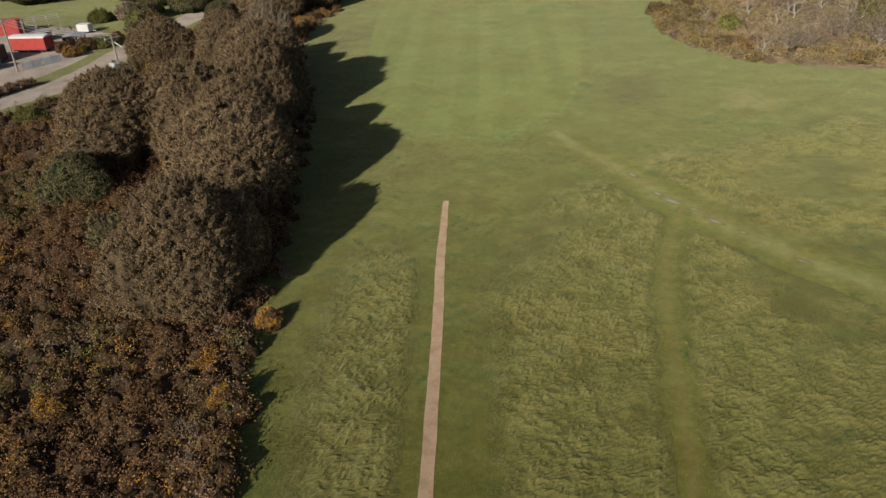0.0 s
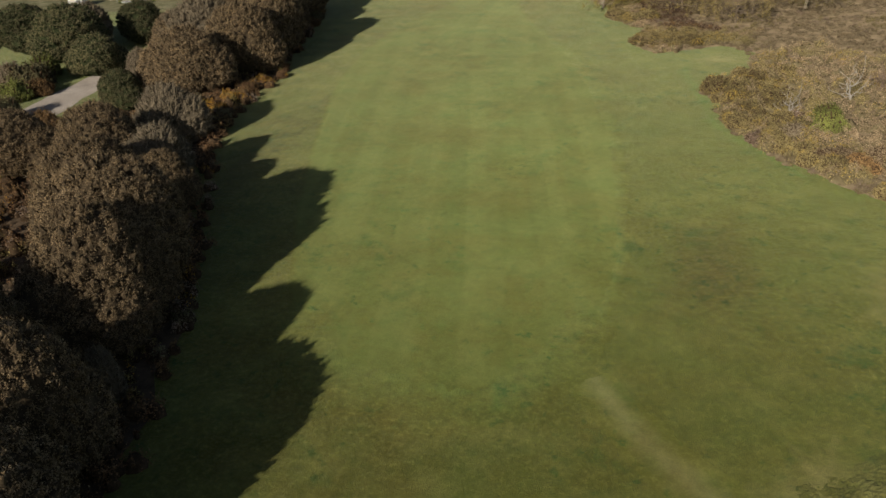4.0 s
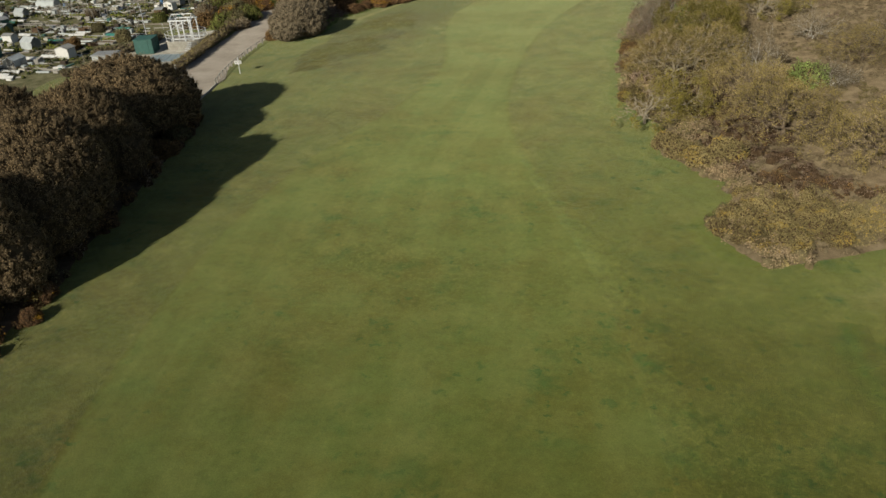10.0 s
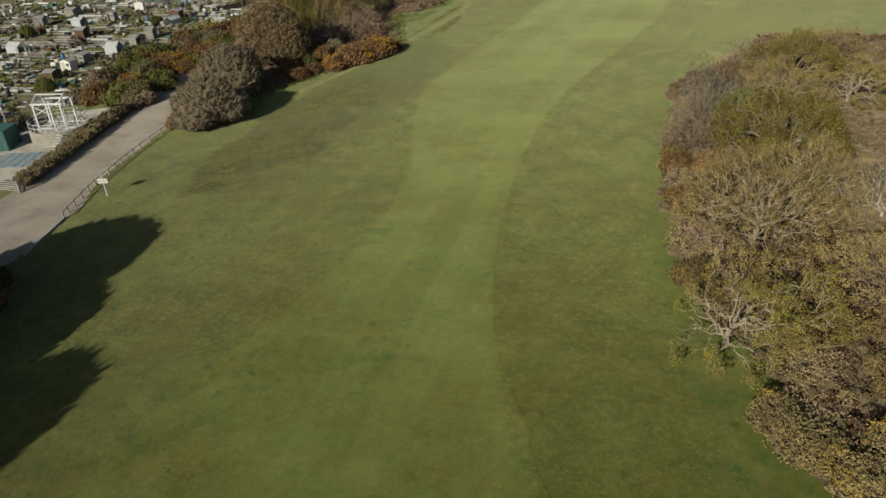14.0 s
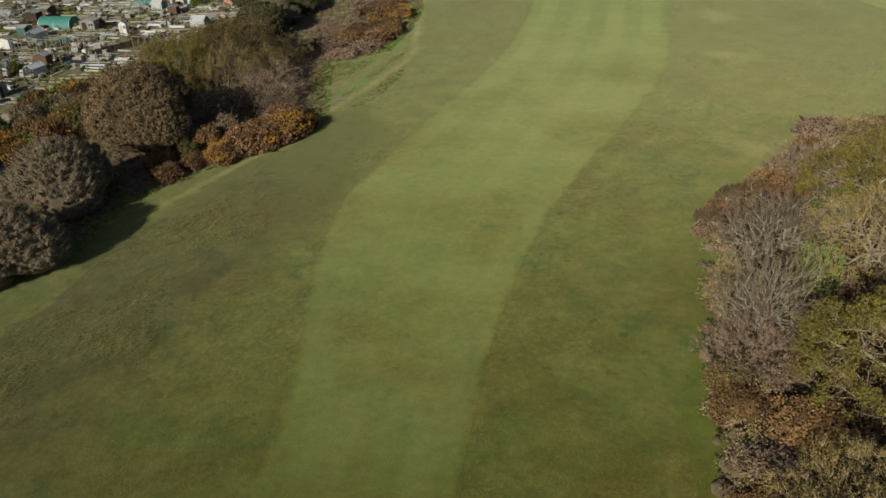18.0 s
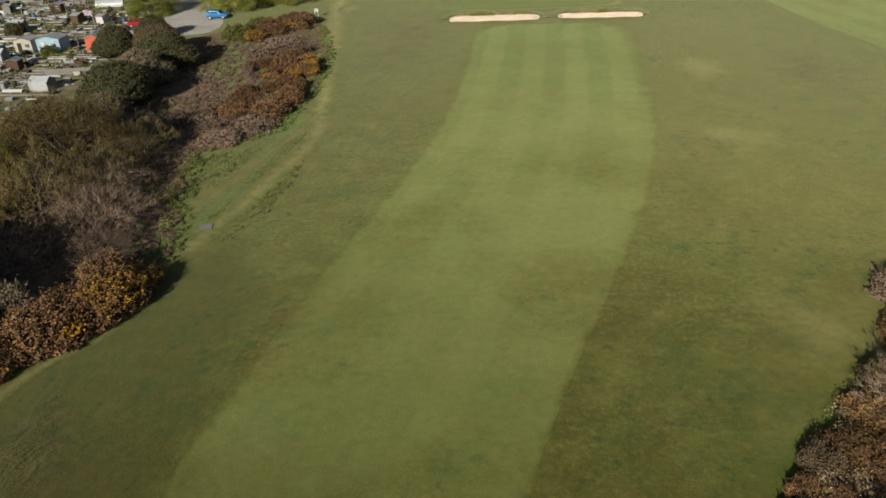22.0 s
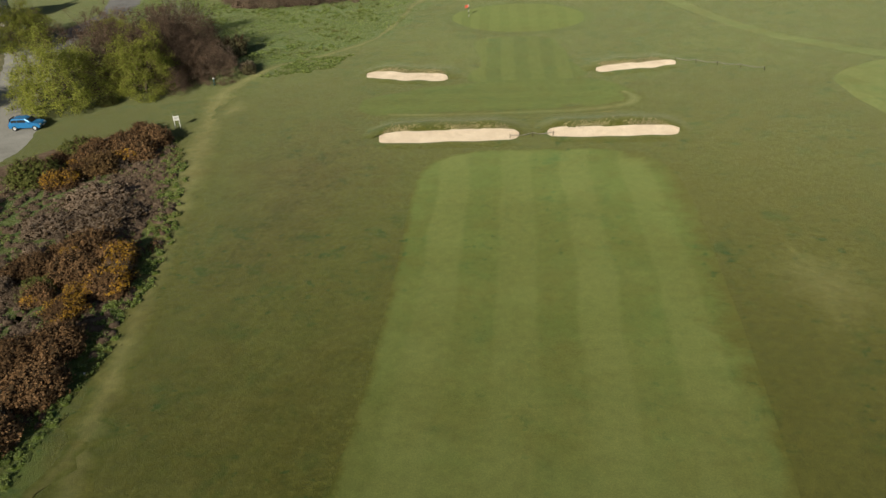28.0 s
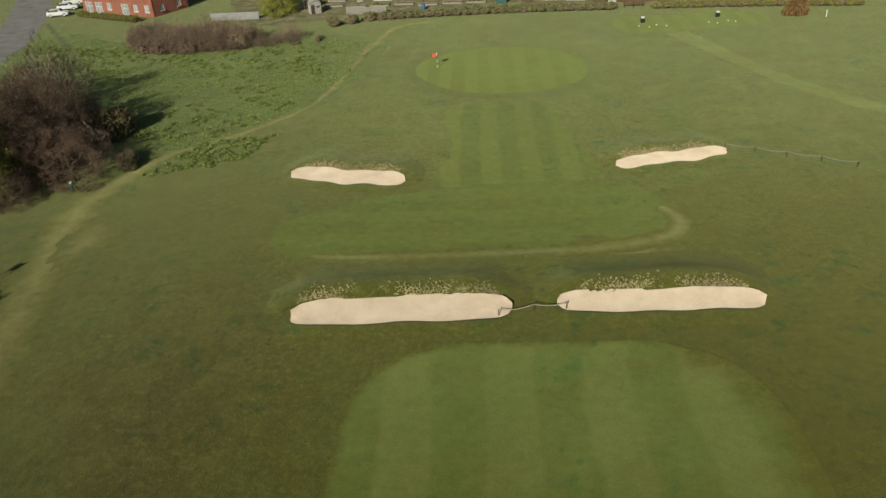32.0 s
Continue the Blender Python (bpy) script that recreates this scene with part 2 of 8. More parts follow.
    t = g.noise(tuft, 5, 0.7)
    f = g.noise(blade, 5, 0.75)
    c = g.mix(clumps, c, g.ramp(t, [(0.3, (0.55, 0.55, 0.55)), (0.72, (1.35, 1.33, 1.25))]), "MULTIPLY")
    c = g.mix(0.5, c, g.ramp(f, [(0.28, (0.5, 0.52, 0.5)), (0.75, (1.5, 1.45, 1.35))]), "MULTIPLY")
    g.bump(g.math("MULTIPLY_ADD", t, 1.4, f), bump, 0.10)
    if tips:
        c = g.mix(g.ramp(g.math("MULTIPLY", g.math("MULTIPLY_ADD", f, 0.12, g.axis(2)), 1.0 / tips), [(0.35, 0.0), (1.0, 0.55)]), c, straw)
    g.base(g.mix(1.0, c, (0.808, 0.834, 0.470), "MULTIPLY"))
    return g.m


def semi_mat():
    """Turf that passes from fairway to rough across a strip."""
    g = Graph("semi_rough_grass", 0.9, 0.08)
    g.b.inputs["Sheen Weight"].default_value = 0.15
    g.b.inputs["Sheen Roughness"].default_value = 0.45
    g.b.inputs["Sheen Tint"].default_value = (0.87, 0.93, 0.76, 1.0)
    sep = g.t.nodes.new("ShaderNodeSeparateXYZ")
    g.link(g.uv(), sep.inputs[0])
    k = g.math("MULTIPLY_ADD", sep.outputs[0], 0.4, g.math("MULTIPLY_ADD", g.noise(0.5, 4), 0.5, 0.25))
    c = g.mix(g.ramp(k, [(0.15, 0.0), (0.85, 1.0)]), turf(g, **ROUGH), turf(g, **FAIR))
    t, f = g.noise(1.3, 5, 0.7), g.noise(9.0, 5, 0.75)
    c = g.mix(0.6, c, g.ramp(t, [(0.3, (0.55, 0.55, 0.55)), (0.72, (1.35, 1.33, 1.25))]), "MULTIPLY")
    c = g.mix(0.6, c, g.ramp(f, [(0.28, (0.5, 0.52, 0.5)), (0.75, (1.5, 1.45, 1.35))]), "MULTIPLY")
    g.bump(g.math("MULTIPLY_ADD", t, 1.4, f), 0.45, 0.10)
    return g.base(g.mix(1.0, c, (0.808, 0.834, 0.470), "MULTIPLY"))


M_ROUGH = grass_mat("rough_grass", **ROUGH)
M_FAIR = grass_mat("fairway_grass", **FAIR, bump=0.25, clumps=0.3, stripes=6.1, mow=(0.42, 0.68), faded=0.72, worn=True)
M_FAIRFAR = grass_mat("far_fairway_grass", **dict(FAIR, watered=None), bump=0.25, clumps=0.3, stripes=6.6, mow=(0.42, 0.5), faded=0.8)
M_APPR = grass_mat("approach_grass", (0.096, 0.115, 0.034), (0.124, 0.146, 0.047), (0.154, 0.177, 0.062), (0.200, 0.203, 0.086), bump=0.3, dry=0.35, stripes=4.0, mow=(0.6, 0.6), watered=(0.104, 0.142, 0.046))
M_APRON = grass_mat("apron_grass", (0.096, 0.115, 0.034), (0.124, 0.146, 0.047), (0.154, 0.177, 0.062), (0.200, 0.203, 0.086), bump=0.3, dry=0.35, stripes=4.0, mow=(0.22, 0.22), watered=(0.104, 0.142, 0.046))
M_GREEN = grass_mat("putting_green_grass", (0.114, 0.150, 0.040), (0.134, 0.169, 0.049), (0.154, 0.187, 0.060), (0.185, 0.202, 0.076), bump=0.12, dry=0.2, spot=0.1, stripes=3.4, mow=(0.6, 0.6), clumps=0.25)
M_TRAIL = grass_mat("trodden_grass", (0.146, 0.158, 0.088), (0.174, 0.182, 0.107), (0.204, 0.208, 0.128), (0.26, 0.248, 0.163), bump=0.3, dry=0.5, spot=0.0, soft=True)
LUSH = dict(dark=(0.082, 0.118, 0.034), mid=(0.114, 0.158, 0.050), light=(0.148, 0.192, 0.068), straw=(0.20, 0.205, 0.09), patch=0.09, dry=0.4)
M_SHADEPATH = grass_mat("shade_dark_grass", (0.036, 0.046, 0.017), (0.050, 0.060, 0.022), (0.065, 0.076, 0.028), (0.09, 0.098, 0.038), bump=0.5, dry=0.2, spot=0.0, soft=True, edge=LUSH)
M_LUSH = grass_mat("long_green_grass", **LUSH, tuft=0.9, bump=1.0)
M_DUSTY = grass_mat("dry_trodden_grass", (0.120, 0.116, 0.052), (0.150, 0.140, 0.068), (0.182, 0.168, 0.086), (0.24, 0.215, 0.125), bump=0.4, dry=0.5, spot=0.0, soft=True)
M_TRACK = grass_mat("worn_grass", (0.140, 0.138, 0.072), (0.182, 0.174, 0.096), (0.225, 0.210, 0.122), (0.30, 0.27, 0.175), bump=0.4, dry=0.6, spot=0.0, soft=True, brown=0.35)
M_FRINGE = grass_mat("fringe_grass", (0.088, 0.112, 0.033), (0.108, 0.134, 0.042), (0.130, 0.156, 0.051), (0.15, 0.165, 0.062), bump=0.5, dry=0.3, spot=0.2)
M_MOWN = grass_mat("pale_mown_grass", (0.128, 0.160, 0.072), (0.155, 0.186, 0.090), (0.182, 0.210, 0.106), (0.22, 0.235, 0.135), bump=0.3, dry=0.4, spot=0.0)
M_TUSSOCK = grass_mat("tussock_grass", (0.078, 0.091, 0.031), (0.114, 0.122, 0.045), (0.156, 0.158, 0.065), (0.285, 0.258, 0.148), bump=0.8, tips=0.20)
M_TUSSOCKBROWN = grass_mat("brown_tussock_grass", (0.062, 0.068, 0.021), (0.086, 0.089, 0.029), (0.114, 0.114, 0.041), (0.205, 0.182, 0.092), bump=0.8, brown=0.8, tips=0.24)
M_VERGE = grass_mat("fresh_verge_grass", **LUSH, tuft=0.9, bump=0.8, soft=True)
M_DARKCLOVER = grass_mat("clover_patch_grass", (0.050, 0.082, 0.030), (0.066, 0.104, 0.038), (0.086, 0.124, 0.046), (0.12, 0.14, 0.06), bump=0.5, dry=0.2, spot=0.5, soft=True, brown=0.2)
M_SEMI = semi_mat()
M_COARSE = grass_mat("coarse_brown_grass", (0.070, 0.067, 0.021), (0.090, 0.084, 0.028), (0.117, 0.106, 0.038), (0.200, 0.174, 0.078), dry=0.45, soft=True, speckle=0.75)
M_BLEACH = grass_mat("bleached_grass", (0.150, 0.146, 0.074), (0.186, 0.178, 0.098), (0.222, 0.210, 0.122), (0.29, 0.262, 0.168), bump=0.5, dry=0.6, spot=0.1, soft=True, brown=0.3)
M_FIELD = grass_mat("meadow_grass", (0.095, 0.120, 0.042), (0.135, 0.162, 0.060), (0.172, 0.192, 0.080), (0.27, 0.255, 0.135), bump=0.6, dry=0.6, spot=0.5, speckle=0.6)


def soil_mat(name, a, b, c, scale=0.6, bump=0.8, fine=14.0, soft=False):
    g = Graph(name, 0.95, 0.05)
    col = g.ramp(g.noise(scale, 6, 0.65), [(0.32, a), (0.5, b), (0.7, c)])
    f = g.noise(fine, 5, 0.7)
    col = g.mix(0.7, col, g.ramp(f, [(0.3, (0.6, 0.6, 0.6)), (0.72, (1.4, 1.38, 1.32))]), "MULTIPLY")
    g.bump(f, bump, 0.08)
    if soft:
        col = g.mix(rim_mask(g), col, turf(g, **ROUGH))
    g.base(col)
    return g.m


M_MARGIN = grass_mat("edge_green_grass", (0.080, 0.105, 0.028), (0.115, 0.138, 0.038), (0.15, 0.168, 0.050), (0.19, 0.18, 0.07), bump=0.6, dry=0.4)
M_ALLOT = soil_mat("trodden_earth", (0.072, 0.081, 0.036), (0.128, 0.119, 0.068), (0.204, 0.190, 0.117), 0.45, 0.8, 5.0)
M_HEATH = soil_mat("heath_litter", (0.108, 0.081, 0.049), (0.176, 0.135, 0.083), (0.250, 0.196, 0.124))
M_LITTER = soil_mat("dark_leaf_litter", (0.052, 0.037, 0.023), (0.098, 0.070, 0.045), (0.152, 0.110, 0.072))
M_BRUSH = soil_mat("bramble_litter", (0.084, 0.057, 0.039), (0.140, 0.098, 0.069), (0.198, 0.146, 0.106), 0.9, 1.0, 9.0)
M_GREYGRAVEL = soil_mat("grey_gravel", (0.20, 0.19, 0.175), (0.27, 0.26, 0.24), (0.33, 0.315, 0.29), 0.22, 0.4, 18.0)
M_SAND = soil_mat("bunker_sand", (0.53, 0.43, 0.33), (0.61, 0.505, 0.395), (0.68, 0.575, 0.46), 0.5, 0.35, 22.0)
M_PATH = soil_mat("path_gravel", (0.27, 0.195, 0.125), (0.345, 0.253, 0.168), (0.41, 0.31, 0.212), 0.9, 0.4, 26.0)
M_TRACKROAD = soil_mat("track_gravel", (0.216, 0.189, 0.159), (0.284, 0.249, 0.213), (0.338, 0.304, 0.266), 0.22, 0.4, 18.0)
M_ASPHALT = soil_mat("old_asphalt", (0.112, 0.108, 0.108), (0.154, 0.150, 0.151), (0.189, 0.185, 0.187), 0.3, 0.25, 30.0)
M_MUD = soil_mat("dried_mud", (0.150, 0.135, 0.112), (0.240, 0.217, 0.188), (0.315, 0.292, 0.262), 1.1, 0.6, 12.0, True)
M_PLOT = soil_mat("dug_soil", (0.07, 0.05, 0.035), (0.13, 0.095, 0.065), (0.20, 0.15, 0.10), 1.5, 0.9, 8.0)
M_CONC = soil_mat("weathered_concrete", (0.25, 0.235, 0.20), (0.36, 0.34, 0.30), (0.46, 0.44, 0.39), 0.5, 0.25, 20.0)


def leaf_mat(name, cols, clump=0.9, dark=0.55, trans=0.22, tone=0.35):
    """Leaves: the colour differs from spray to spray, and from lobe to lobe."""
    g = Graph(name, 0.75, 0.12)
    k = len(cols) - 1
    c = g.ramp(g.island(), [(i / k, col) for i, col in enumerate(cols)])
    c = g.mix(0.9, c, g.ramp(g.noise(clump, 4, 0.6), [(0.30, (dark, dark, dark)), (0.70, (1.45, 1.4, 1.3))]), "MULTIPLY")
    v = g.math("MULTIPLY_ADD", g.own(), 2 * tone, 1 - tone)
    vv = g.t.nodes.new("ShaderNodeCombineXYZ")
    for s in vv.inputs:
        g.link(v, s)
    c = g.mix(1.0, c, vv.outputs[0], "MULTIPLY")
    g.base(c)
    tr = g.t.nodes.new("ShaderNodeBsdfTranslucent")
    g.link(c, tr.inputs[0])
    ms = g.t.nodes.new("ShaderNodeMixShader")
    ms.inputs[0].default_value = trans
    g.link(g.b.outputs[0], ms.inputs[1])
    g.link(tr.outputs[0], ms.inputs[2])
    g.link(ms.outputs[0], g.t.nodes["Material Output"].inputs[0])
    return g.m


L_HOLM = leaf_mat("brown_evergreen_leaves", [(0.190, 0.136, 0.074), (0.230, 0.168, 0.094), (0.268, 0.199, 0.115), (0.345, 0.266, 0.162)], clump=0.45, dark=0.72, tone=0.15)
L_HOLMGREY = leaf_mat("grey_brown_leaves", [(0.205, 0.165, 0.112), (0.238, 0.195, 0.134), (0.270, 0.225, 0.158), (0.318, 0.270, 0.195)], clump=0.5, dark=0.72, tone=0.2)
L_DARK = leaf_mat("dark_olive_leaves", [(0.115, 0.104, 0.052), (0.152, 0.138, 0.070), (0.190, 0.172, 0.092), (0.240, 0.216, 0.120)], clump=0.6, dark=0.65)
L_FRESH = leaf_mat("dull_green_leaves", [(0.105, 0.122, 0.032), (0.150, 0.168, 0.046), (0.195, 0.212, 0.062), (0.255, 0.268, 0.092)], clump=0.7, dark=0.6, trans=0.3)
L_GREEN = leaf_mat("fresh_green_leaves", [(0.155, 0.185, 0.034), (0.225, 0.250, 0.046), (0.290, 0.310, 0.062), (0.360, 0.370, 0.095)], dark=0.65, trans=0.3, tone=0.2)
L_LIME = leaf_mat("spring_green_leaves", [(0.10, 0.135, 0.04), (0.145, 0.19, 0.058), (0.19, 0.24, 0.08), (0.24, 0.285, 0.11)], trans=0.3)
L_OLIVE = leaf_mat("yellow_olive_leaves", [(0.125, 0.108, 0.026), (0.185, 0.158, 0.038), (0.235, 0.205, 0.052), (0.305, 0.268, 0.078)], clump=0.5, trans=0.3, tone=0.2)
L_OLIVERUST = leaf_mat("rusty_olive_leaves", [(0.147, 0.116, 0.041), (0.210, 0.168, 0.060), (0.266, 0.214, 0.078), (0.336, 0.272, 0.109)], clump=0.5, trans=0.25)
L_RUSTOAK = leaf_mat("dull_rusty_leaves", [(0.112, 0.082, 0.030), (0.160, 0.120, 0.045), (0.205, 0.156, 0.060), (0.265, 0.206, 0.084)], clump=0.5, trans=0.25)
L_RUST = leaf_mat("russet_brown_leaves", [(0.126, 0.074, 0.032), (0.198, 0.120, 0.053), (0.258, 0.163, 0.072), (0.318, 0.216, 0.103)], clump=1.0, dark=0.5)
L_GORSE = leaf_mat("gorse_spines", [(0.137, 0.079, 0.038), (0.204, 0.118, 0.058), (0.263, 0.156, 0.081), (0.343, 0.212, 0.114)], clump=1.1, dark=0.5)
L_PINKTAN = leaf_mat("dry_gorse_tips", [(0.180, 0.132, 0.080), (0.230, 0.174, 0.108), (0.275, 0.214, 0.136), (0.325, 0.260, 0.172)], clump=0.7, dark=0.6)
L_OLIVETAN = leaf_mat("olive_gorse_spines", [(0.144, 0.118, 0.050), (0.204, 0.168, 0.074), (0.254, 0.211, 0.098), (0.314, 0.262, 0.132)], clump=0.8, dark=0.6)
L_FLOWER = leaf_mat("gorse_flowers", [(0.33, 0.185, 0.022), (0.42, 0.240, 0.028), (0.50, 0.300, 0.036), (0.56, 0.350, 0.06)], dark=0.7, tone=0.15)
L_YELLOW = leaf_mat("pale_gorse_flowers", [(0.30, 0.20, 0.05), (0.38, 0.27, 0.06), (0.44, 0.33, 0.09)], dark=0.7, tone=0.15)
L_HEATHER = leaf_mat("dry_heather", [(0.148, 0.112, 0.066), (0.198, 0.152, 0.092), (0.242, 0.190, 0.118), (0.300, 0.243, 0.158)], clump=0.5, dark=0.65)
L_BRACKEN = leaf_mat("dead_bracken", [(0.185, 0.132, 0.096), (0.240, 0.175, 0.130), (0.292, 0.220, 0.168), (0.350, 0.280, 0.220)], clump=0.6, dark=0.62)
L_PALETWIG = leaf_mat("pale_bare_twigs", [(0.098, 0.076, 0.050), (0.132, 0.106, 0.071), (0.165, 0.137, 0.095), (0.205, 0.176, 0.125)], dark=0.75, trans=0.0)
L_BUDS = leaf_mat("reddish_buds", [(0.092, 0.060, 0.043), (0.128, 0.086, 0.062), (0.160, 0.112, 0.082), (0.200, 0.145, 0.108)], clump=0.8, dark=0.6)
L_TWIG = leaf_mat("bare_twigs", [(0.163, 0.124, 0.074), (0.221, 0.173, 0.106), (0.270, 0.216, 0.138), (0.328, 0.267, 0.178)], dark=0.75, trans=0.0)
L_GREENWEED = leaf_mat("green_weeds", [(0.125, 0.182, 0.048), (0.178, 0.240, 0.068), (0.230, 0.292, 0.090), (0.300, 0.335, 0.130)], clump=0.3, dark=0.75, tone=0.0)
L_STRAW = leaf_mat("bleached_grass_blades", [(0.22, 0.19, 0.095), (0.28, 0.245, 0.13), (0.34, 0.30, 0.17), (0.40, 0.36, 0.22)], clump=0.3, dark=0.7, tone=0.0)
L_TUFT = leaf_mat("grass_tufts", [(0.109, 0.124, 0.036), (0.154, 0.162, 0.055), (0.209, 0.200, 0.081), (0.268, 0.243, 0.113)], clump=0.25, dark=0.7, tone=0.0)


# crown cores darker than the leaves: shade of the creases put into colour
C_BROWN = soil_mat("shaded_brown_foliage", (0.050, 0.037, 0.022), (0.086, 0.064, 0.039), (0.125, 0.096, 0.060), 1.2, 1.0, 6.5)
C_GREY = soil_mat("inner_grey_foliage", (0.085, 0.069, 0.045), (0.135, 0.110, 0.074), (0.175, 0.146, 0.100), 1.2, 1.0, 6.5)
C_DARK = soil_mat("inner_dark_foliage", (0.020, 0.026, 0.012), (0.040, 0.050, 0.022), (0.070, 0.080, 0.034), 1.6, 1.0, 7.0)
# dark on purpose: paints the shade in the gaps of scrub and bushes
C_SCRUB = soil_mat("shaded_scrub_core", (0.036, 0.023, 0.013), (0.072, 0.047, 0.027), (0.120, 0.082, 0.048), 1.5, 1.0, 9.0)
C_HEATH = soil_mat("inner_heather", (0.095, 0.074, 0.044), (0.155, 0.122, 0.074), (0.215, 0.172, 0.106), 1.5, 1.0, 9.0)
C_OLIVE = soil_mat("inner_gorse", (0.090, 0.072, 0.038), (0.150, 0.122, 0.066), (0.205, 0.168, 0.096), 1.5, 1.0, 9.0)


def bark_mat(name, a, b):
    g = Graph(name, 0.9, 0.1)
    n = g.noise(3.0, 6, 0.7, stretch=(1, 1, 0.3))
    g.bump(n, 0.6, 0.04)
    return g.base(g.ramp(n, [(0.3, a), (0.7, b)]))


B_GREY = bark_mat("pale_grey_bark", (0.17, 0.145, 0.102), (0.37, 0.32, 0.235))
B_BROWN = bark_mat("brown_bark", (0.08, 0.06, 0.04), (0.20, 0.155, 0.11))
B_WHITE = bark_mat("silver_bark", (0.25, 0.225, 0.185), (0.43, 0.40, 0.34))


def paint_mat(name, col, rough=0.5, wear=0.25, metal=0.0, scale=1.2, spec=0.4):
    g = Graph(name, rough, spec, metal)
    n = g.noise(scale, 6, 0.7)
    low = tuple(v * (1 - wear) for v in col)
    hi = tuple(min(1.0, v * (1 + wear * 0.5)) for v in col)
    c = g.ramp(n, [(0.3, low), (0.55, col), (0.75, hi)])
    g.bump(g.noise(scale * 12, 3), 0.12, 0.01)
    return g.base(c)


P_WHITE = paint_mat("white_paint", (0.663, 0.654, 0.629), wear=0.12)
P_CREAM = paint_mat("cream_paint", (0.488, 0.454, 0.380), wear=0.2)
P_GREEN = paint_mat("green_cladding", (0.045, 0.125, 0.105), 0.6)
P_SLATE = paint_mat("blue_grey_sheet", (0.27, 0.33, 0.35), 0.6, 0.3)
P_BLUE = paint_mat("pale_blue_paint", (0.35, 0.52, 0.62))
P_RED = paint_mat("red_paint", (0.42, 0.055, 0.045))
P_ORANGE = paint_mat("orange_red_paint", (0.62, 0.13, 0.07))
P_BLACK = paint_mat("black_paint", (0.025, 0.025, 0.027), wear=0.4)
P_TEAL = paint_mat("teal_sheet", (0.049, 0.210, 0.173))
P_STEEL = paint_mat("galvanised_steel", (0.62, 0.63, 0.64), 0.55, 0.2, 0.3)
P_CAR = paint_mat("blue_car_paint", (0.045, 0.26, 0.58), 0.25, 0.1, 0.2, spec=0.6)
P_CARWHITE = paint_mat("white_car_paint", (0.75, 0.75, 0.75), 0.25, 0.06, spec=0.6)
P_CARRED = paint_mat("red_car_paint", (0.45, 0.03, 0.03), 0.25, 0.1, spec=0.6)
P_CARDARK = paint_mat("dark_car_paint", (0.04, 0.055, 0.09), 0.25, 0.1, spec=0.6)
P_TYRE = paint_mat("tyre_rubber", (0.02, 0.02, 0.02), 0.9, 0.2)
P_FELT = paint_mat("roofing_felt", (0.24, 0.24, 0.23), 0.9, 0.3)
P_TIN = paint_mat("corrugated_sheet", (0.345, 0.352, 0.352), 0.6, 0.3, 0.2)
P_POLY = paint_mat("polythene_film", (0.465, 0.495, 0.495), 0.3, 0.15)
P_BLUEBIN = paint_mat("faded_blue_plastic", (0.06, 0.15, 0.30), 0.6)


def wood_mat(name, a, b):
    g = Graph(name, 0.85, 0.15)
    n = g.noise(2.2, 6, 0.65, stretch=(1, 1, 6))
    v = g.mix(g.own(), g.ramp(n, [(0.3, a), (0.7, b)]), g.ramp(n, [(0.3, b), (0.7, a)]))
    g.bump(n, 0.3, 0.01)
    return g.base(v)


W_GREY = wood_mat("weathered_timber", (0.25, 0.235, 0.205), (0.42, 0.40, 0.36))
W_BROWN = wood_mat("brown_timber", (0.10, 0.062, 0.038), (0.20, 0.13, 0.08))
W_DARK = wood_mat("creosoted_timber", (0.045, 0.034, 0.026), (0.10, 0.078, 0.06))


def glass_mat():
    g = Graph("window_glass", 0.08, 0.6)
    return g.base((0.035, 0.045, 0.05))


P_GLASS = glass_mat()


# ---- mesh helpers ----
def quad_mesh(name, V, Q, materials, index=None, smooth=False):
    me = bpy.data.meshes.new(name)
    V, Q = np.asarray(V, float), np.asarray(Q, int)
    me.vertices.add(len(V))
    me.vertices.foreach_set("co", V.ravel())
    idx = Q.ravel()[Q.ravel() >= 0]
    sides = (Q >= 0).sum(1)
    me.loops.add(len(idx))
    me.loops.foreach_set("vertex_index", idx)
    me.polygons.add(len(Q))
    me.polygons.foreach_set("loop_start", np.cumsum(sides) - sides)
    for m in materials:
        me.materials.append(m)
    if index is not None:
        me.polygons.foreach_set("material_index", np.asarray(index, int))
    me.update(calc_edges=True)
    me.polygons.foreach_set("use_smooth", np.full(len(Q), smooth, dtype=bool))
    return me


def thing(name, label, category, x=0.0, y=0.0, z=0.0, turn=0.0, group="", kind=""):
    e = new(name)
    e.empty_display_size = 0.3
    e.matrix_basis = pose(x, y, z, 0, 0, turn)
    return tagged(e, label, category, group, kind)


def part(name, data, material, parent, label=""):
    """Links a bmesh or a mesh as one mesh object under a thing or a part."""
    if isinstance(data, bmesh.types.BMesh):
        me = bpy.data.meshes.new(name)
        data.to_mesh(me)
        data.free()
        data = me
    if material is not None and not data.materials:
        data.materials.append(material)
    ob = new(name, data)
    ob.parent = parent
    return tagged(ob, label)


def boxes(*specs, bevel=0.0):
    """A bmesh of boxes (cx, cy, cz, sx, sy, sz[, turn about z])."""
    bm = bmesh.new()
    for s in specs:
        cx, cy, cz, sx, sy, sz, *r = s
        m = pose(cx, cy, cz, 0, 0, r[0] if r else 0) @ Matrix.Diagonal((sx, sy, sz, 1))
        bmesh.ops.create_cube(bm, size=1.0, matrix=m)
    if bevel:
        bmesh.ops.bevel(bm, geom=list(bm.edges), offset=bevel, segments=1, affect="EDGES")
    return bm


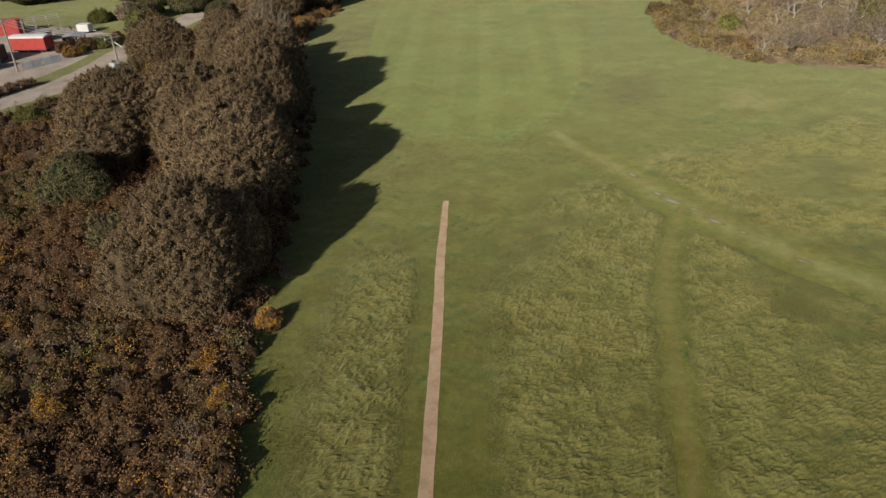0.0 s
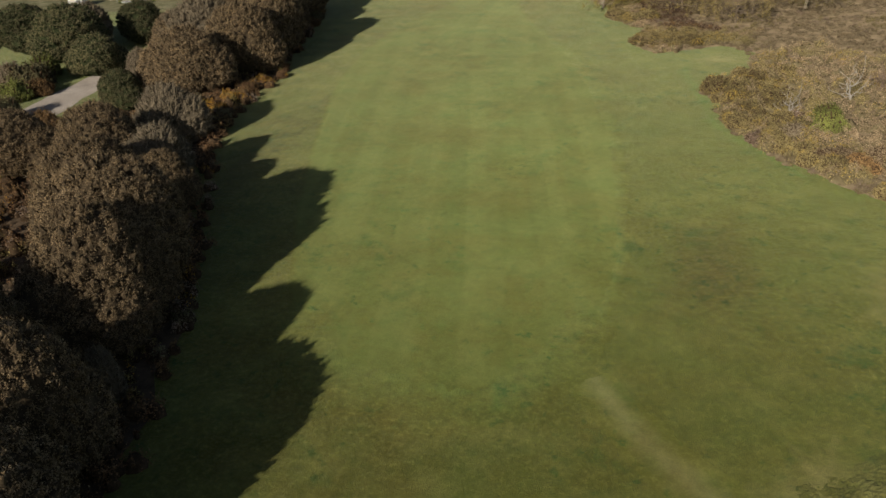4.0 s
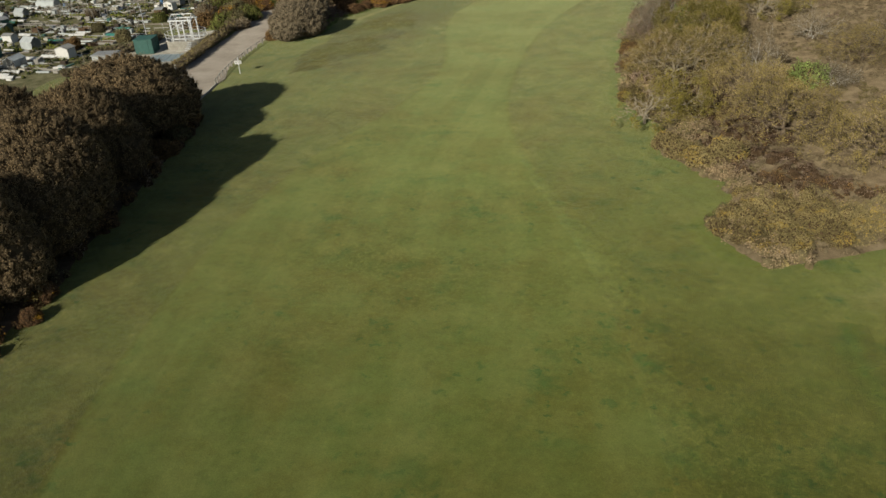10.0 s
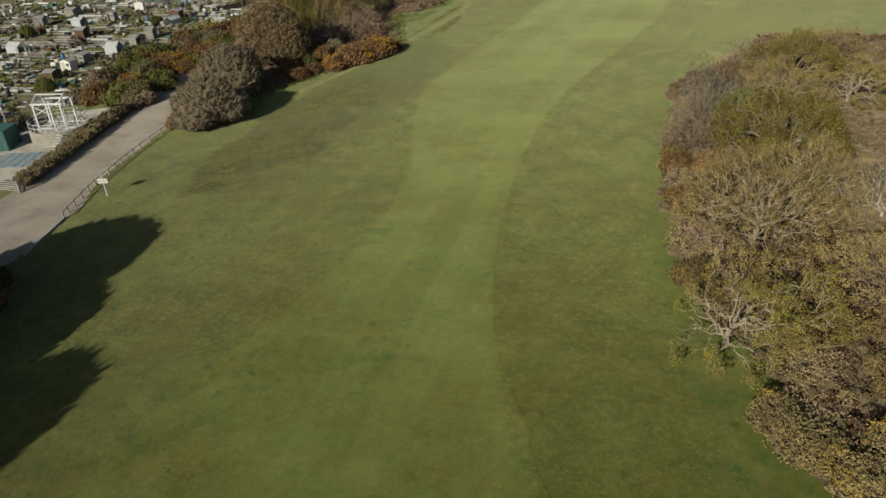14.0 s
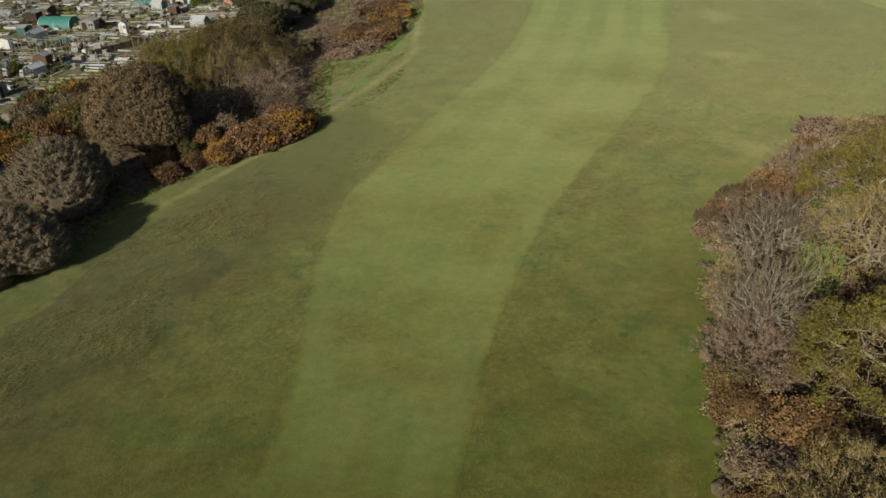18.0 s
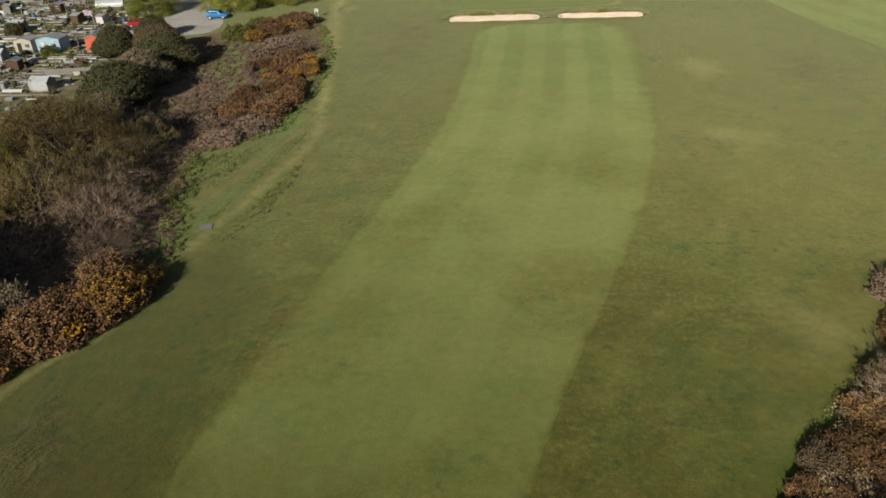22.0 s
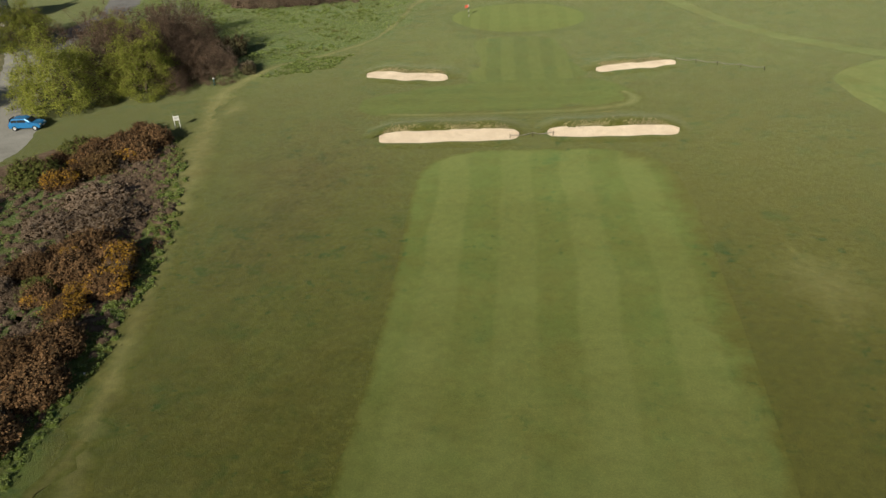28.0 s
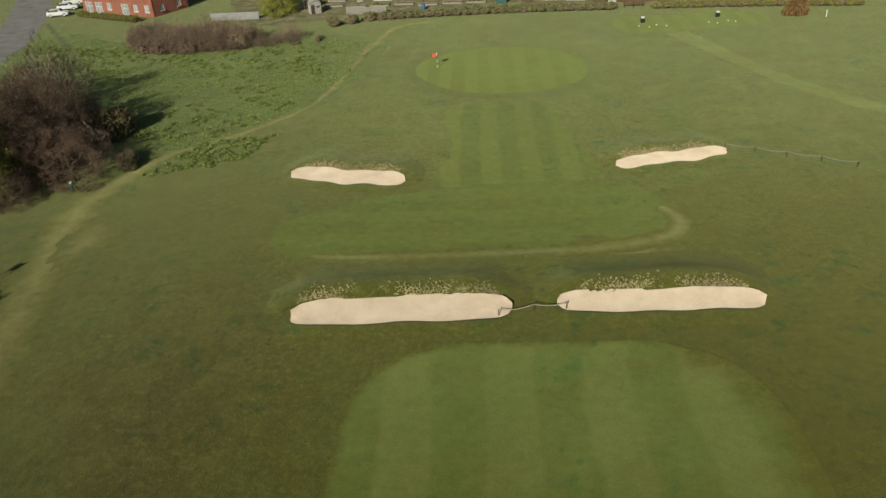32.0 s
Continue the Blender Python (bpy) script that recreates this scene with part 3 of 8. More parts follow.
def rods(segs, sides=5):
    """Tapered tubes: rows of x0 y0 z0 r0 x1 y1 z1 r1, as vertices and quads."""
    S = np.asarray(segs, float)
    a, b = S[:, :3], S[:, 4:7]
    d = b - a
    d /= np.maximum(np.linalg.norm(d, axis=1, keepdims=True), 1e-6)
    h = np.where(np.abs(d[:, 2:3]) > 0.9, [[1.0, 0, 0]], [[0, 0, 1.0]])
    u = np.cross(d, h)
    u /= np.maximum(np.linalg.norm(u, axis=1, keepdims=True), 1e-6)
    w = np.cross(d, u)
    ang = np.arange(sides) * 2 * math.pi / sides
    ring = u[:, None] * np.cos(ang)[None, :, None] + w[:, None] * np.sin(ang)[None, :, None]
    V = np.concatenate([a[:, None] + ring * S[:, 3][:, None, None], b[:, None] + ring * S[:, 7][:, None, None]], 1).reshape(-1, 3)
    i = np.arange(sides)
    q = np.stack([i, (i + 1) % sides, (i + 1) % sides + sides, i + sides], 1)
    Q = (q[None] + (np.arange(len(S)) * 2 * sides)[:, None, None]).reshape(-1, 4)
    return V, Q


def sprays(r, C, N, size, jitter=0.6, aspect=0.7):
    """Leaf sprays: one triangle at each centre, facing about along its normal."""
    n = len(C)
    N = N + r.normal(0, jitter, (n, 3))
    N /= np.linalg.norm(N, axis=1, keepdims=True)
    t = np.cross(N, r.normal(0, 1, (n, 3)))
    t /= np.maximum(np.linalg.norm(t, axis=1, keepdims=True), 1e-6)
    b = np.cross(N, t)
    s = (size * r.uniform(0.6, 1.35, n))[:, None]
    k = r.uniform(0.1, 0.35, (n, 1)) * s * N
    V = np.stack([C - t * s * 0.5 - b * s * 0.3 * aspect, C + t * s * 0.5 - b * s * 0.3 * aspect + k * 0.5, C + b * s * 0.7 * aspect + k], 1).reshape(-1, 3)
    return V, np.concatenate([np.arange(3 * n).reshape(-1, 3), np.full((n, 1), -1)], 1)


def stack(parts):
    V, Q, I, o = [], [], [], 0
    for k, (v, q) in enumerate(parts):
        V.append(v)
        Q.append(np.where(q < 0, -1, q + o))
        I.append(np.full(len(q), k))
        o += len(v)
    return np.concatenate(V), np.concatenate(Q), np.concatenate(I)


def ball(c, rad, nu=12, nv=8, r=None, rough=0.0):
    """A bumpy ellipsoid of quads."""
    u = np.arange(nu) * 2 * math.pi / nu
    v = np.linspace(0.06, math.pi - 0.06, nv)
    U, W = np.meshgrid(u, v)
    D = np.stack([np.sin(W) * np.cos(U), np.sin(W) * np.sin(U), np.cos(W)], -1)
    k = 1 + (r.uniform(-rough, rough, (nv, nu, 1)) if r is not None else 0)
    V = (np.asarray(c) + D * k * np.asarray(rad)).reshape(-1, 3)
    q = []
    for j in range(nv - 1):
        for i in range(nu):
            q.append((j * nu + i, (j + 1) * nu + i, (j + 1) * nu + (i + 1) % nu, j * nu + (i + 1) % nu))
    return V, np.array(q)


def on_ball(r, n, low=-0.3):
    z = r.uniform(low, 1, n)
    a = r.uniform(0, 2 * math.pi, n)
    s = np.sqrt(1 - z * z)
    return np.stack([s * np.cos(a), s * np.sin(a), z], 1)


def outside(r, masses, n, low, k=0.94):
    """Points on the outside of a few masses (centre, radii), with their outward ways."""
    P, N = [], []
    w = np.array([m[1][0] * m[1][2] for m in masses])
    for (c, rad), m in zip(masses, (n * w / w.sum()).astype(int)):
        c, rad = np.asarray(c, float), np.asarray(rad, float)
        D = on_ball(r, m, low)
        X = c + D * rad
        keep = X[:, 2] > 0.1
        for c2, r2 in masses:
            if not np.allclose(c2, c):
                keep &= (((X - np.asarray(c2)) / (np.asarray(r2) * k)) ** 2).sum(1) > 1
        P.append(X[keep])
        N.append((D / rad * rad.mean())[keep])
    P, N = np.concatenate(P), np.concatenate(N)
    return P, N / np.linalg.norm(N, axis=1, keepdims=True)


def plume_crown(r, masses, n, length, radius, per, size, lean=0.45, low=-0.5, core=0.92, jitter=0.38, uneven=0.4):
    """A dense crown of upright leafy plumes that stand all over a few masses, with dark gaps between them. Also gives how many faces are leaves."""
    P, N = outside(r, masses, n * 9, low)
    mixed = r.permutation(len(P))
    P, N = P[mixed], N[mixed]
    kept = np.empty((n, 3))
    pick = []
    gap = (radius * 0.72) ** 2
    for i in range(len(P)):
        if len(pick) < n and (not pick or ((kept[:len(pick)] - P[i]) ** 2).sum(1).min() > gap):
            kept[len(pick)] = P[i]
            pick.append(i)
    P, N = P[pick], N[pick]
    n = len(P)
    a = N * (1 - lean) + np.array([0, 0, lean]) + r.normal(0, 0.14, (n, 3))
    a /= np.linalg.norm(a, axis=1, keepdims=True)
    u = np.cross(a, r.normal(0, 1, (n, 3)))
    u /= np.linalg.norm(u, axis=1, keepdims=True)
    w = np.cross(a, u)
    big = r.uniform(0.5, 1.45, (n, 1))
    L = length * big * r.uniform(0.7, 1.4, (n, 1))
    R = radius * big
    P = P + a * L * r.uniform(-uneven, uneven, (n, 1))
    D = on_ball(r, n * per, -0.55).reshape(n, per, 3)
    k = r.uniform(0.5, 1.12, (n, per, 1)) * (1 + (r.uniform(0, 1, (n, per, 1)) < 0.12) * r.uniform(0.1, 0.7, (n, per, 1)))
    side = u[:, None] * D[..., :1] + w[:, None] * D[..., 1:2]
    X = P[:, None] + k * (side * R[:, None] * (1.15 - 0.45 * D[..., 2:]) + a[:, None] * L[:, None] * D[..., 2:])
    Nn = 0.65 * side + a[:, None] * D[..., 2:] * 0.45 + N[:, None] * 0.75
    leaves = sprays(r, X.reshape(-1, 3), Nn.reshape(-1, 3), size, jitter)
    # the closed middle of each plume
    t = np.arange(5) * 2 * math.pi / 5
    ring = P[:, None] + 0.55 * R[:, None] * (u[:, None] * np.cos(t)[None, :, None] + w[:, None] * np.sin(t)[None, :, None])
    V = np.concatenate([(P - a * L * 0.7)[:, None], ring, (P + a * L * 0.6)[:, None]], 1).reshape(-1, 3)
    f = np.array([(0, 1 + (i + 1) % 5, 1 + i, -1) for i in range(5)] + [(6, 1 + i, 1 + (i + 1) % 5, -1) for i in range(5)])
    F = np.where(f[None] < 0, -1, f[None] + (np.arange(n) * 7)[:, None, None]).reshape(-1, 4)
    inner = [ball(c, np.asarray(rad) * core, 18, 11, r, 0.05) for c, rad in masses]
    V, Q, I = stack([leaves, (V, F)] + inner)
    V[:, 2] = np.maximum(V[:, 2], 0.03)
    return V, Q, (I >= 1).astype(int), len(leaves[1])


def grown_tree(r, wide, tall, bole, n, low=0.0, hollow=0.3, lean=0.45, twigs=5, twig=0.75, tip=0.017, uneven=0.12, aim=0.25, wind=(0.0, 0.0)):
    """Limbs that reach for points all through a domed crown, each from the limb that gives it the shortest way to the ground.
    Gives the limbs as vertices and faces, the fine twigs as slim triangles, and the twig ends with their ways."""
    D = on_ball(r, n, low)
    q = r.uniform(hollow ** 3, 1, (n, 1)) ** (1 / 3)
    az = np.arctan2(D[:, 1], D[:, 0])
    ph = r.uniform(0, 6.28, 3)
    bulge = 1 + uneven * (np.sin(3 * az + ph[0]) + 0.8 * np.sin(5 * az + ph[1] + 3 * D[:, 2]) + 0.6 * np.sin(9 * D[:, 2] + ph[2] + 2 * az))
    P = np.array([0, 0, bole]) + D * q * bulge[:, None] * np.array([wide / 2, wide / 2, tall - bole])
    P[:, :2] += np.array(wind) * (P[:, 2:] / tall)
    P[:, 2] = np.maximum(P[:, 2], 0.35)
    P, D = P[np.argsort(np.linalg.norm(P - [0, 0, bole], axis=1))], D[np.argsort(np.linalg.norm(P - [0, 0, bole], axis=1))]
    X = np.concatenate([[[0, 0, -0.1], [0.04, 0.02, bole * 0.5], [0, 0, bole]], P])
    up = np.zeros(len(X), int)
    cost = np.zeros(len(X))
    up[1], up[2], cost[1], cost[2] = 0, 1, bole * 0.5, bole
    for i in range(3, len(X)):
        d = np.linalg.norm(X[2:i] - X[i], axis=1)
        j = int(np.argmin(d + lean * cost[2:i])) + 2
        up[i], cost[i] = j, cost[j] + d[j - 2]
    load, kids = np.zeros(len(X)), np.zeros(len(X), int)
    for i in range(len(X) - 1, 0, -1):
        load[i] = max(load[i], tip ** 2.2)
        load[up[i]] += load[i]
        kids[up[i]] += 1
    rad = np.maximum(load, tip ** 2.2) ** (1 / 2.2)
    thick, thin = [], []
    for i in range(1, len(X)):
        a, b = X[up[i]], X[i]
        m = (a + b) / 2 + r.normal(0, 0.07, 3) * np.linalg.norm(b - a)
        ra = min(rad[up[i]], rad[i] * 1.25)
        if rad[i] > 0.034:
            thick += [(*a, ra, *m, (ra + rad[i]) / 2), (*m, (ra + rad[i]) / 2, *b, rad[i])]
        else:
            thin.append((*a, ra, *b, rad[i] * 0.8))
    V, Q, _ = stack([rods(thick, 5), rods(thin, 3)])
    ends = np.repeat(np.arange(3, len(X)), np.where(kids[3:] == 0, twigs, twigs // 2))
    o = X[ends] - [0, 0, bole * 0.4]
    o = o / np.linalg.norm(o, axis=1, keepdims=True) + [0, 0, aim] + r.normal(0, 0.5, (len(ends), 3))
    o /= np.linalg.norm(o, axis=1, keepdims=True)
    E = X[ends] + o * (twig * r.uniform(0.4, 1.25, len(ends)))[:, None]
    E[:, 2] = np.maximum(E[:, 2], 0.1)
    side = np.cross(o, r.normal(0, 1, o.shape))
    side *= 0.021 / np.linalg.norm(side, axis=1, keepdims=True)
    T = np.stack([X[ends] - side, X[ends] + side, E], 1).reshape(-1, 3)
    F = np.concatenate([np.arange(len(T)).reshape(-1, 3), np.full((len(T) // 3, 1), -1)], 1)
    return (V, Q), (T, F), X[ends], E


# ---- ground ----
def curve_through(pts, per=6, closed=False):
    P = np.asarray(pts, float)
    n = len(P)
    out = []
    for i in range(n if closed else n - 1):
        idx = [(i + k) % n if closed else min(max(i + k, 0), n - 1) for k in (-1, 0, 1, 2)]
        a, b, c, d = P[idx]
        for s in np.arange(per) / per:
            out.append(0.5 * (2 * b + (c - a) * s + (2 * a - 5 * b + 4 * c - d) * s * s + (3 * b - a - 3 * c + d) * s ** 3))
    if not closed:
        out.append(P[-1])
    return np.array(out)


def patch(name, outline, material, z, label, category, wobble=0.3, per=8, stripe_along=None):
    """A thin sheet on the ground with an uneven outline."""
    C = curve_through(outline, per, True)
    r = np.random.default_rng(len(name) * 31 + len(outline))
    k = r.normal(0, wobble, C.shape)
    C = C + (k + np.roll(k, 1, 0)) / 2
    bm = bmesh.new()
    f = bm.faces.new([bm.verts.new((x, y, z)) for x, y in C])
    f.normal_update()
    if f.normal.z < 0:
        f.normal_flip()
    bmesh.ops.triangulate(bm, faces=[f])
    if stripe_along is not None:
        a = radians(stripe_along)
        lay = bm.loops.layers.uv.new("uv")
        for face in bm.faces:
            for lp in face.loops:
                x, y = lp.vert.co.x, lp.vert.co.y
                lp[lay].uv = (x * math.cos(a) + y * math.sin(a), -x * math.sin(a) + y * math.cos(a))
    me = bpy.data.meshes.new(name)
    bm.to_mesh(me)
    bm.free()
    me.materials.append(material)
    return tagged(new(name, me), label, category, kind="structure")


def fan(name, outline, material, z, label, category, wobble=0.2, per=4):
    """A small thin patch that fades towards its rim."""
    C = curve_through(outline, per, True)
    r = np.random.default_rng(int(abs(C[0, 0] * 13 + C[0, 1])) + 1)
    n = len(C)
    m = C.mean(0)
    C = m + (C - m) * (1 + r.normal(0, wobble, (n, 1)) * 0.5)
    bm = bmesh.new()
    lay = bm.loops.layers.uv.new("uv")
    rim = [bm.verts.new((x, y, z)) for x, y in C]
    mid = bm.verts.new((*m, z))
    for i in range(n):
        f = bm.faces.new((mid, rim[i], rim[(i + 1) % n]))
        for lp, u in zip(f.loops, (0.0, 1.0, 1.0)):
            lp[lay].uv = (u, 0.0)
        f.normal_update()
        if f.normal.z < 0:
            f.normal_flip()
    me = bpy.data.meshes.new(name)
    bm.to_mesh(me)
    bm.free()
    me.materials.append(material)
    return tagged(new(name, me), label, category, kind="structure")


def ribbon(name, line, widths, material, z, label, category, wobble=0.12, per=8, kind="structure", crown=0.0):
    """A strip along a line; widths are at its points."""
    L = curve_through([(*p, w) for p, w in zip(line, widths)], per)
    d = np.gradient(L[:, :2], axis=0)
    d /= np.linalg.norm(d, axis=1, keepdims=True)
    nrm = np.stack([-d[:, 1], d[:, 0]], 1)
    r = np.random.default_rng(len(name) * 17 + len(line))
    w1 = L[:, 2] / 2 + r.normal(0, wobble, len(L))
    w2 = L[:, 2] / 2 + r.normal(0, wobble, len(L))
    V = []
    for k, off in ((0, w1), (1, 0 * w1), (2, -w2)):
        p = L[:, :2] + nrm * off[:, None]
        V.append(np.column_stack([p, np.full(len(p), z + (crown if k == 1 else 0))]))
    n = len(L)
    V = np.concatenate(V)
    i = np.arange(n - 1)
    Q = np.concatenate([np.stack([i + n * (k + 1), i + n * (k + 1) + 1, i + n * k + 1, i + n * k], 1) for k in (0, 1)])
    me = quad_mesh(name, V, Q, [material])
    u = np.repeat([1.0, 0.0, -1.0], n)[Q.ravel()]
    me.uv_layers.new(name="uv").data.foreach_set("uv", np.stack([u, np.zeros_like(u)], 1).ravel())
    return tagged(new(name, me), label, category, kind=kind)


def ground_sheet():
    bm = bmesh.new()
    bmesh.ops.create_grid(bm, x_segments=40, y_segments=40, size=2000.0)
    me = bpy.data.meshes.new("ground")
    bm.to_mesh(me)
    bm.free()
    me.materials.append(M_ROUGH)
    ob = new("ground", me)
    ob.location = (-20, 230, 0)
    return tagged(ob, "mown rough grass, olive green with straw-coloured patches", "grass", kind="structure")


ground_sheet()

# the mown fairway: y, left edge, right edge
FAIRWAY = [
    (73, -22, -14), (79, -29.5, -10), (90, -34.5, -7.9), (100, -38.3, -8.0), (110, -41.4, -8.7), (120, -44.2, -9.6),
    (130, -46.9, -11.2), (140, -48.8, -13.2), (150, -49.9, -16.2), (160, -50.2, -20.4), (170, -49.2, -25), (180, -47, -28.6),
    (190, -44.6, -31), (200, -43.4, -32.1), (210, -44, -32.4), (220, -46.4, -32.4), (230, -48.6, -31.6), (240, -49.8, -30),
    (250, -48.6, -27.5), (260, -47.2, -24.5), (270, -45.4, -21.6), (280, -43.6, -19.2), (290, -42.1, -17.4), (305, -41.0, -16),
    (320, -40.8, -15.2), (334, -41.0, -14.8), (340, -40.6, -15.4), (343.5, -38.8, -17.5), (345.5, -34.5, -21.5)]


def fairway():
    L = curve_through(FAIRWAY, 6)
    n, m = len(L), 9
    V, uv, inside = [], [], []
    for y, a, b in L:
        for k in range(m):
            x = a + (b - a) * k / (m - 1)
            V.append((x, y, 0.012))
            inside.append(min(x - a, (b - x) * (1.0 if y < 285 else max(0.22, 1 - (y - 285) / 32)), y - L[0][0], L[-1][0] - y))
            uv.append((x - 0.55 * a - 0.45 * b + 2.6, y))
    Q = [(j * m + k, j * m + k + 1, (j + 1) * m + k + 1, (j + 1) * m + k) for j in range(n - 1) for k in range(m - 1)]
    me = quad_mesh("fairway", V, Q, [M_FAIR])
    lay = me.uv_layers.new(name="uv")
    uv = np.array(uv)[np.array(Q).ravel()]
    lay.data.foreach_set("uv", uv.ravel())
    me.attributes.new("inside", "FLOAT", "POINT").data.foreach_set("value", inside)
    tagged(new("fairway", me), "close-mown golf fairway with pale and dark mowing stripes", "fairway", kind="structure")


fairway()
ribbon("semi_rough", [(b, y) for y, a, b in FAIRWAY[1:12]], [1.0, 1.0, 1.0, 1.2, 1.6, 2.2, 2.8, 2.6, 2.0, 1.4, 0.8], M_SEMI, 0.0165, "grass cut between fairway and rough", "grass", 0.12)
ribbon("semi_rough", [(-31, 82), (-27, 76.5), (-18, 73), (-12.5, 76.5), (-9, 85)], [4.0] * 5, M_SEMI, 0.0215, "grass cut between fairway and rough", "grass", 0.3)
patch("putting_green", [(-41.5, 408), (-40, 415), (-33, 419.5), (-24, 418.6), (-18.3, 411), (-19.5, 402), (-27, 397.7), (-36, 399.8)],
      M_GREEN, 0.022, "smooth striped oval putting green with a fringe", "putting green", 0.06, stripe_along=0)
patch("green_fringe", [(-43.2, 408), (-41.2, 416.5), (-33, 421.4), (-23.4, 420.3), (-16.6, 411.5), (-17.8, 400.8), (-26.5, 396), (-37, 398)],
      M_FRINGE, 0.018, "darker grass fringe round the putting green", "grass", 0.1)
patch("approach", [(-36.5, 393), (-25, 393.5), (-22.5, 381), (-22, 371.5), (-36.5, 370.4), (-35.5, 380)],
      M_APPR, 0.008, "approach mown in faint stripes before the green", "fairway", 0.15, stripe_along=0)
patch("apron", [(-16, 366), (-15.6, 361), (-20, 357.6), (-34, 358.5), (-48, 357.4), (-50, 364), (-38, 369.6), (-22, 370.9)],
      M_APRON, 0.012, "apron mown in faint cross stripes behind the bunkers", "fairway", 0.15, stripe_along=90)
patch("second_fairway", [(10.2, 366), (15, 373), (24, 376.5), (60, 380), (62, 320), (25, 318), (16, 336), (12, 351)],
      M_FAIRFAR, 0.008, "pale mown fairway of the neighbouring hole", "fairway", 0.2, stripe_along=20)
ribbon("mown_path", [(-2.2, 424), (2.7, 407.2), (7.4, 395), (12.6, 387.2), (22, 378), (40, 368)], [3.6, 2.8, 2.8, 3.0, 3.2, 3.4], M_MOWN, 0.012,
       "paler strip mown through the rough to the tee", "path")
patch("teeing_ground", [(-9, 425), (-10, 434), (2, 436), (13, 435), (12, 427), (2, 425.5)], M_GREEN, 0.016, "flat close-mown teeing ground", "tee", 0.2, stripe_along=0)

# scrub and heath floors
LEFT_EDGE = [(-10, -30), (-17, 10), (-19.6, 25), (-23.6, 34), (-26.5, 46), (-32, 62), (-37, 78), (-45, 95), (-53.5, 112), (-57, 127),
             (-57.8, 138), (-62, 158), (-67, 178), (-72, 187)]
patch("scrub_floor", [(x - 0.8, y) for x, y in LEFT_EDGE] + [(-77, 187), (-77, 160), (-80, 140), (-79, 118), (-77, 100), (-79, 78), (-84, 40), (-90, -30)], M_LITTER, 0.006,
      "dark brown leaf litter under gorse and trees", "heath", 0.5)
patch("thicket_floor", [(-71.5, 226), (-73, 238), (-67.5, 248), (-61.6, 256), (-61.6, 265), (-66, 279), (-68.4, 287), (-61.8, 295), (-61.4, 310),
                        (-63.2, 326), (-68, 342), (-72.5, 352), (-80, 352), (-88, 344), (-94, 330), (-91, 300), (-89, 270), (-85, 245), (-79, 228)],
      M_BRUSH, 0.006, "brown litter under the thicket beside the rough", "heath", 0.4)
RIGHT_EDGE = [(60, 101), (30, 104), (14, 106.5), (9, 111), (4.2, 118), (1.2, 123.5), (1.4, 130), (-0.2, 137.6), (5.3, 145.5), (7.6, 153), (3, 158.6),
              (-5.8, 154.6), (-10, 160.5), (-6.5, 167), (-10, 171), (-13.8, 177), (-12, 183), (-16.8, 189), (-18.3, 196), (-19, 214), (-18.6, 222),
              (-17.8, 232), (-17, 240), (-14.6, 245), (-10.6, 250), (-5.8, 257), (-5, 263), (3, 267)]
patch("heath_floor", [(x + 1.0, y) for x, y in RIGHT_EDGE] + [(30, 268), (70, 262), (90, 190), (75, 120)], M_HEATH, 0.006, "brown heath floor of dry heather and grass", "heath", 0.3)

patch("damp_margin", [(x - 1.1, y - 0.4) for x, y in RIGHT_EDGE] + [(30, 268), (70, 262), (90, 190), (75, 120)], M_MARGIN, 0.003, "darker green grass along the edge of the heath", "grass", 0.35)
# tracks, roads and hard standing
ribbon("gravel_track", [(-104, 40), (-93, 66), (-83.5, 85), (-81, 96), (-83.5, 112), (-86, 132), (-84.5, 150), (-80, 170), (-78.6, 190), (-81, 206), (-83.2, 226), (-87, 240), (-94, 252), (-110, 262)],
       [7, 7, 7, 7.5, 6.5, 6, 6, 7.5, 11.5, 8.4, 7.6, 6.5, 5, 4], M_TRACKROAD, 0.016, "pale dusty gravel track with worn edges", "track", 0.2)
patch("car_park", [(-90, 344), (-90, 352), (-94, 361), (-99.5, 371), (-104, 386), (-113, 398), (-119, 395), (-113, 384), (-107, 368), (-103, 354), (-98, 343)],
      M_GREYGRAVEL, 0.016, "gravel car park beside the allotments", "car park", 0.3)
ribbon("lane", [(-112, 392), (-113, 408), (-113, 425), (-119.5, 446), (-131, 474), (-145, 510)], [7, 6, 6.5, 7.5, 8, 8], M_ASPHALT, 0.02, "grey asphalt lane with patched edges", "road", 0.15)
ribbon("gravel_path", [(-3.6, -2), (-9.3, 25), (-12.7, 41), (-14.4, 48.5), (-16.55, 59.2)], [0.84, 0.78, 0.75, 0.72, 0.5], M_PATH, 0.02, "straight orange-brown gravel path through the grass", "path", 0.014, 14)
ribbon("worn_trail", [(40, 33), (18, 48.5), (10.5, 54.5), (3.4, 61.5), (-0.4, 66.8), (-5, 72), (-9, 78)], [4.6, 4.6, 4.6, 4.6, 4.2, 3.6, 2.6], M_TRAIL, 0.008, "paler trodden trail across the rough", "path", 0.2)
ribbon("worn_trail", [(4.0, 60.5), (2.6, 48), (3.2, 36), (4.4, 22)], [1.4, 1.8, 1.8, 1.6], M_DUSTY, 0.03, "brownish trodden line across the tussocks", "path", 0.25)
ribbon("green_verge", [(8.2, 111), (4.6, 117.6), (1.4, 123.4), (0.4, 130), (-0.6, 138), (-1.6, 146), (0.6, 154)], [1.4, 2.0, 2.4, 2.8, 3.0, 2.8, 2.0], M_VERGE, 0.0112, "green grass along the foot of the heath", "grass", 0.3)
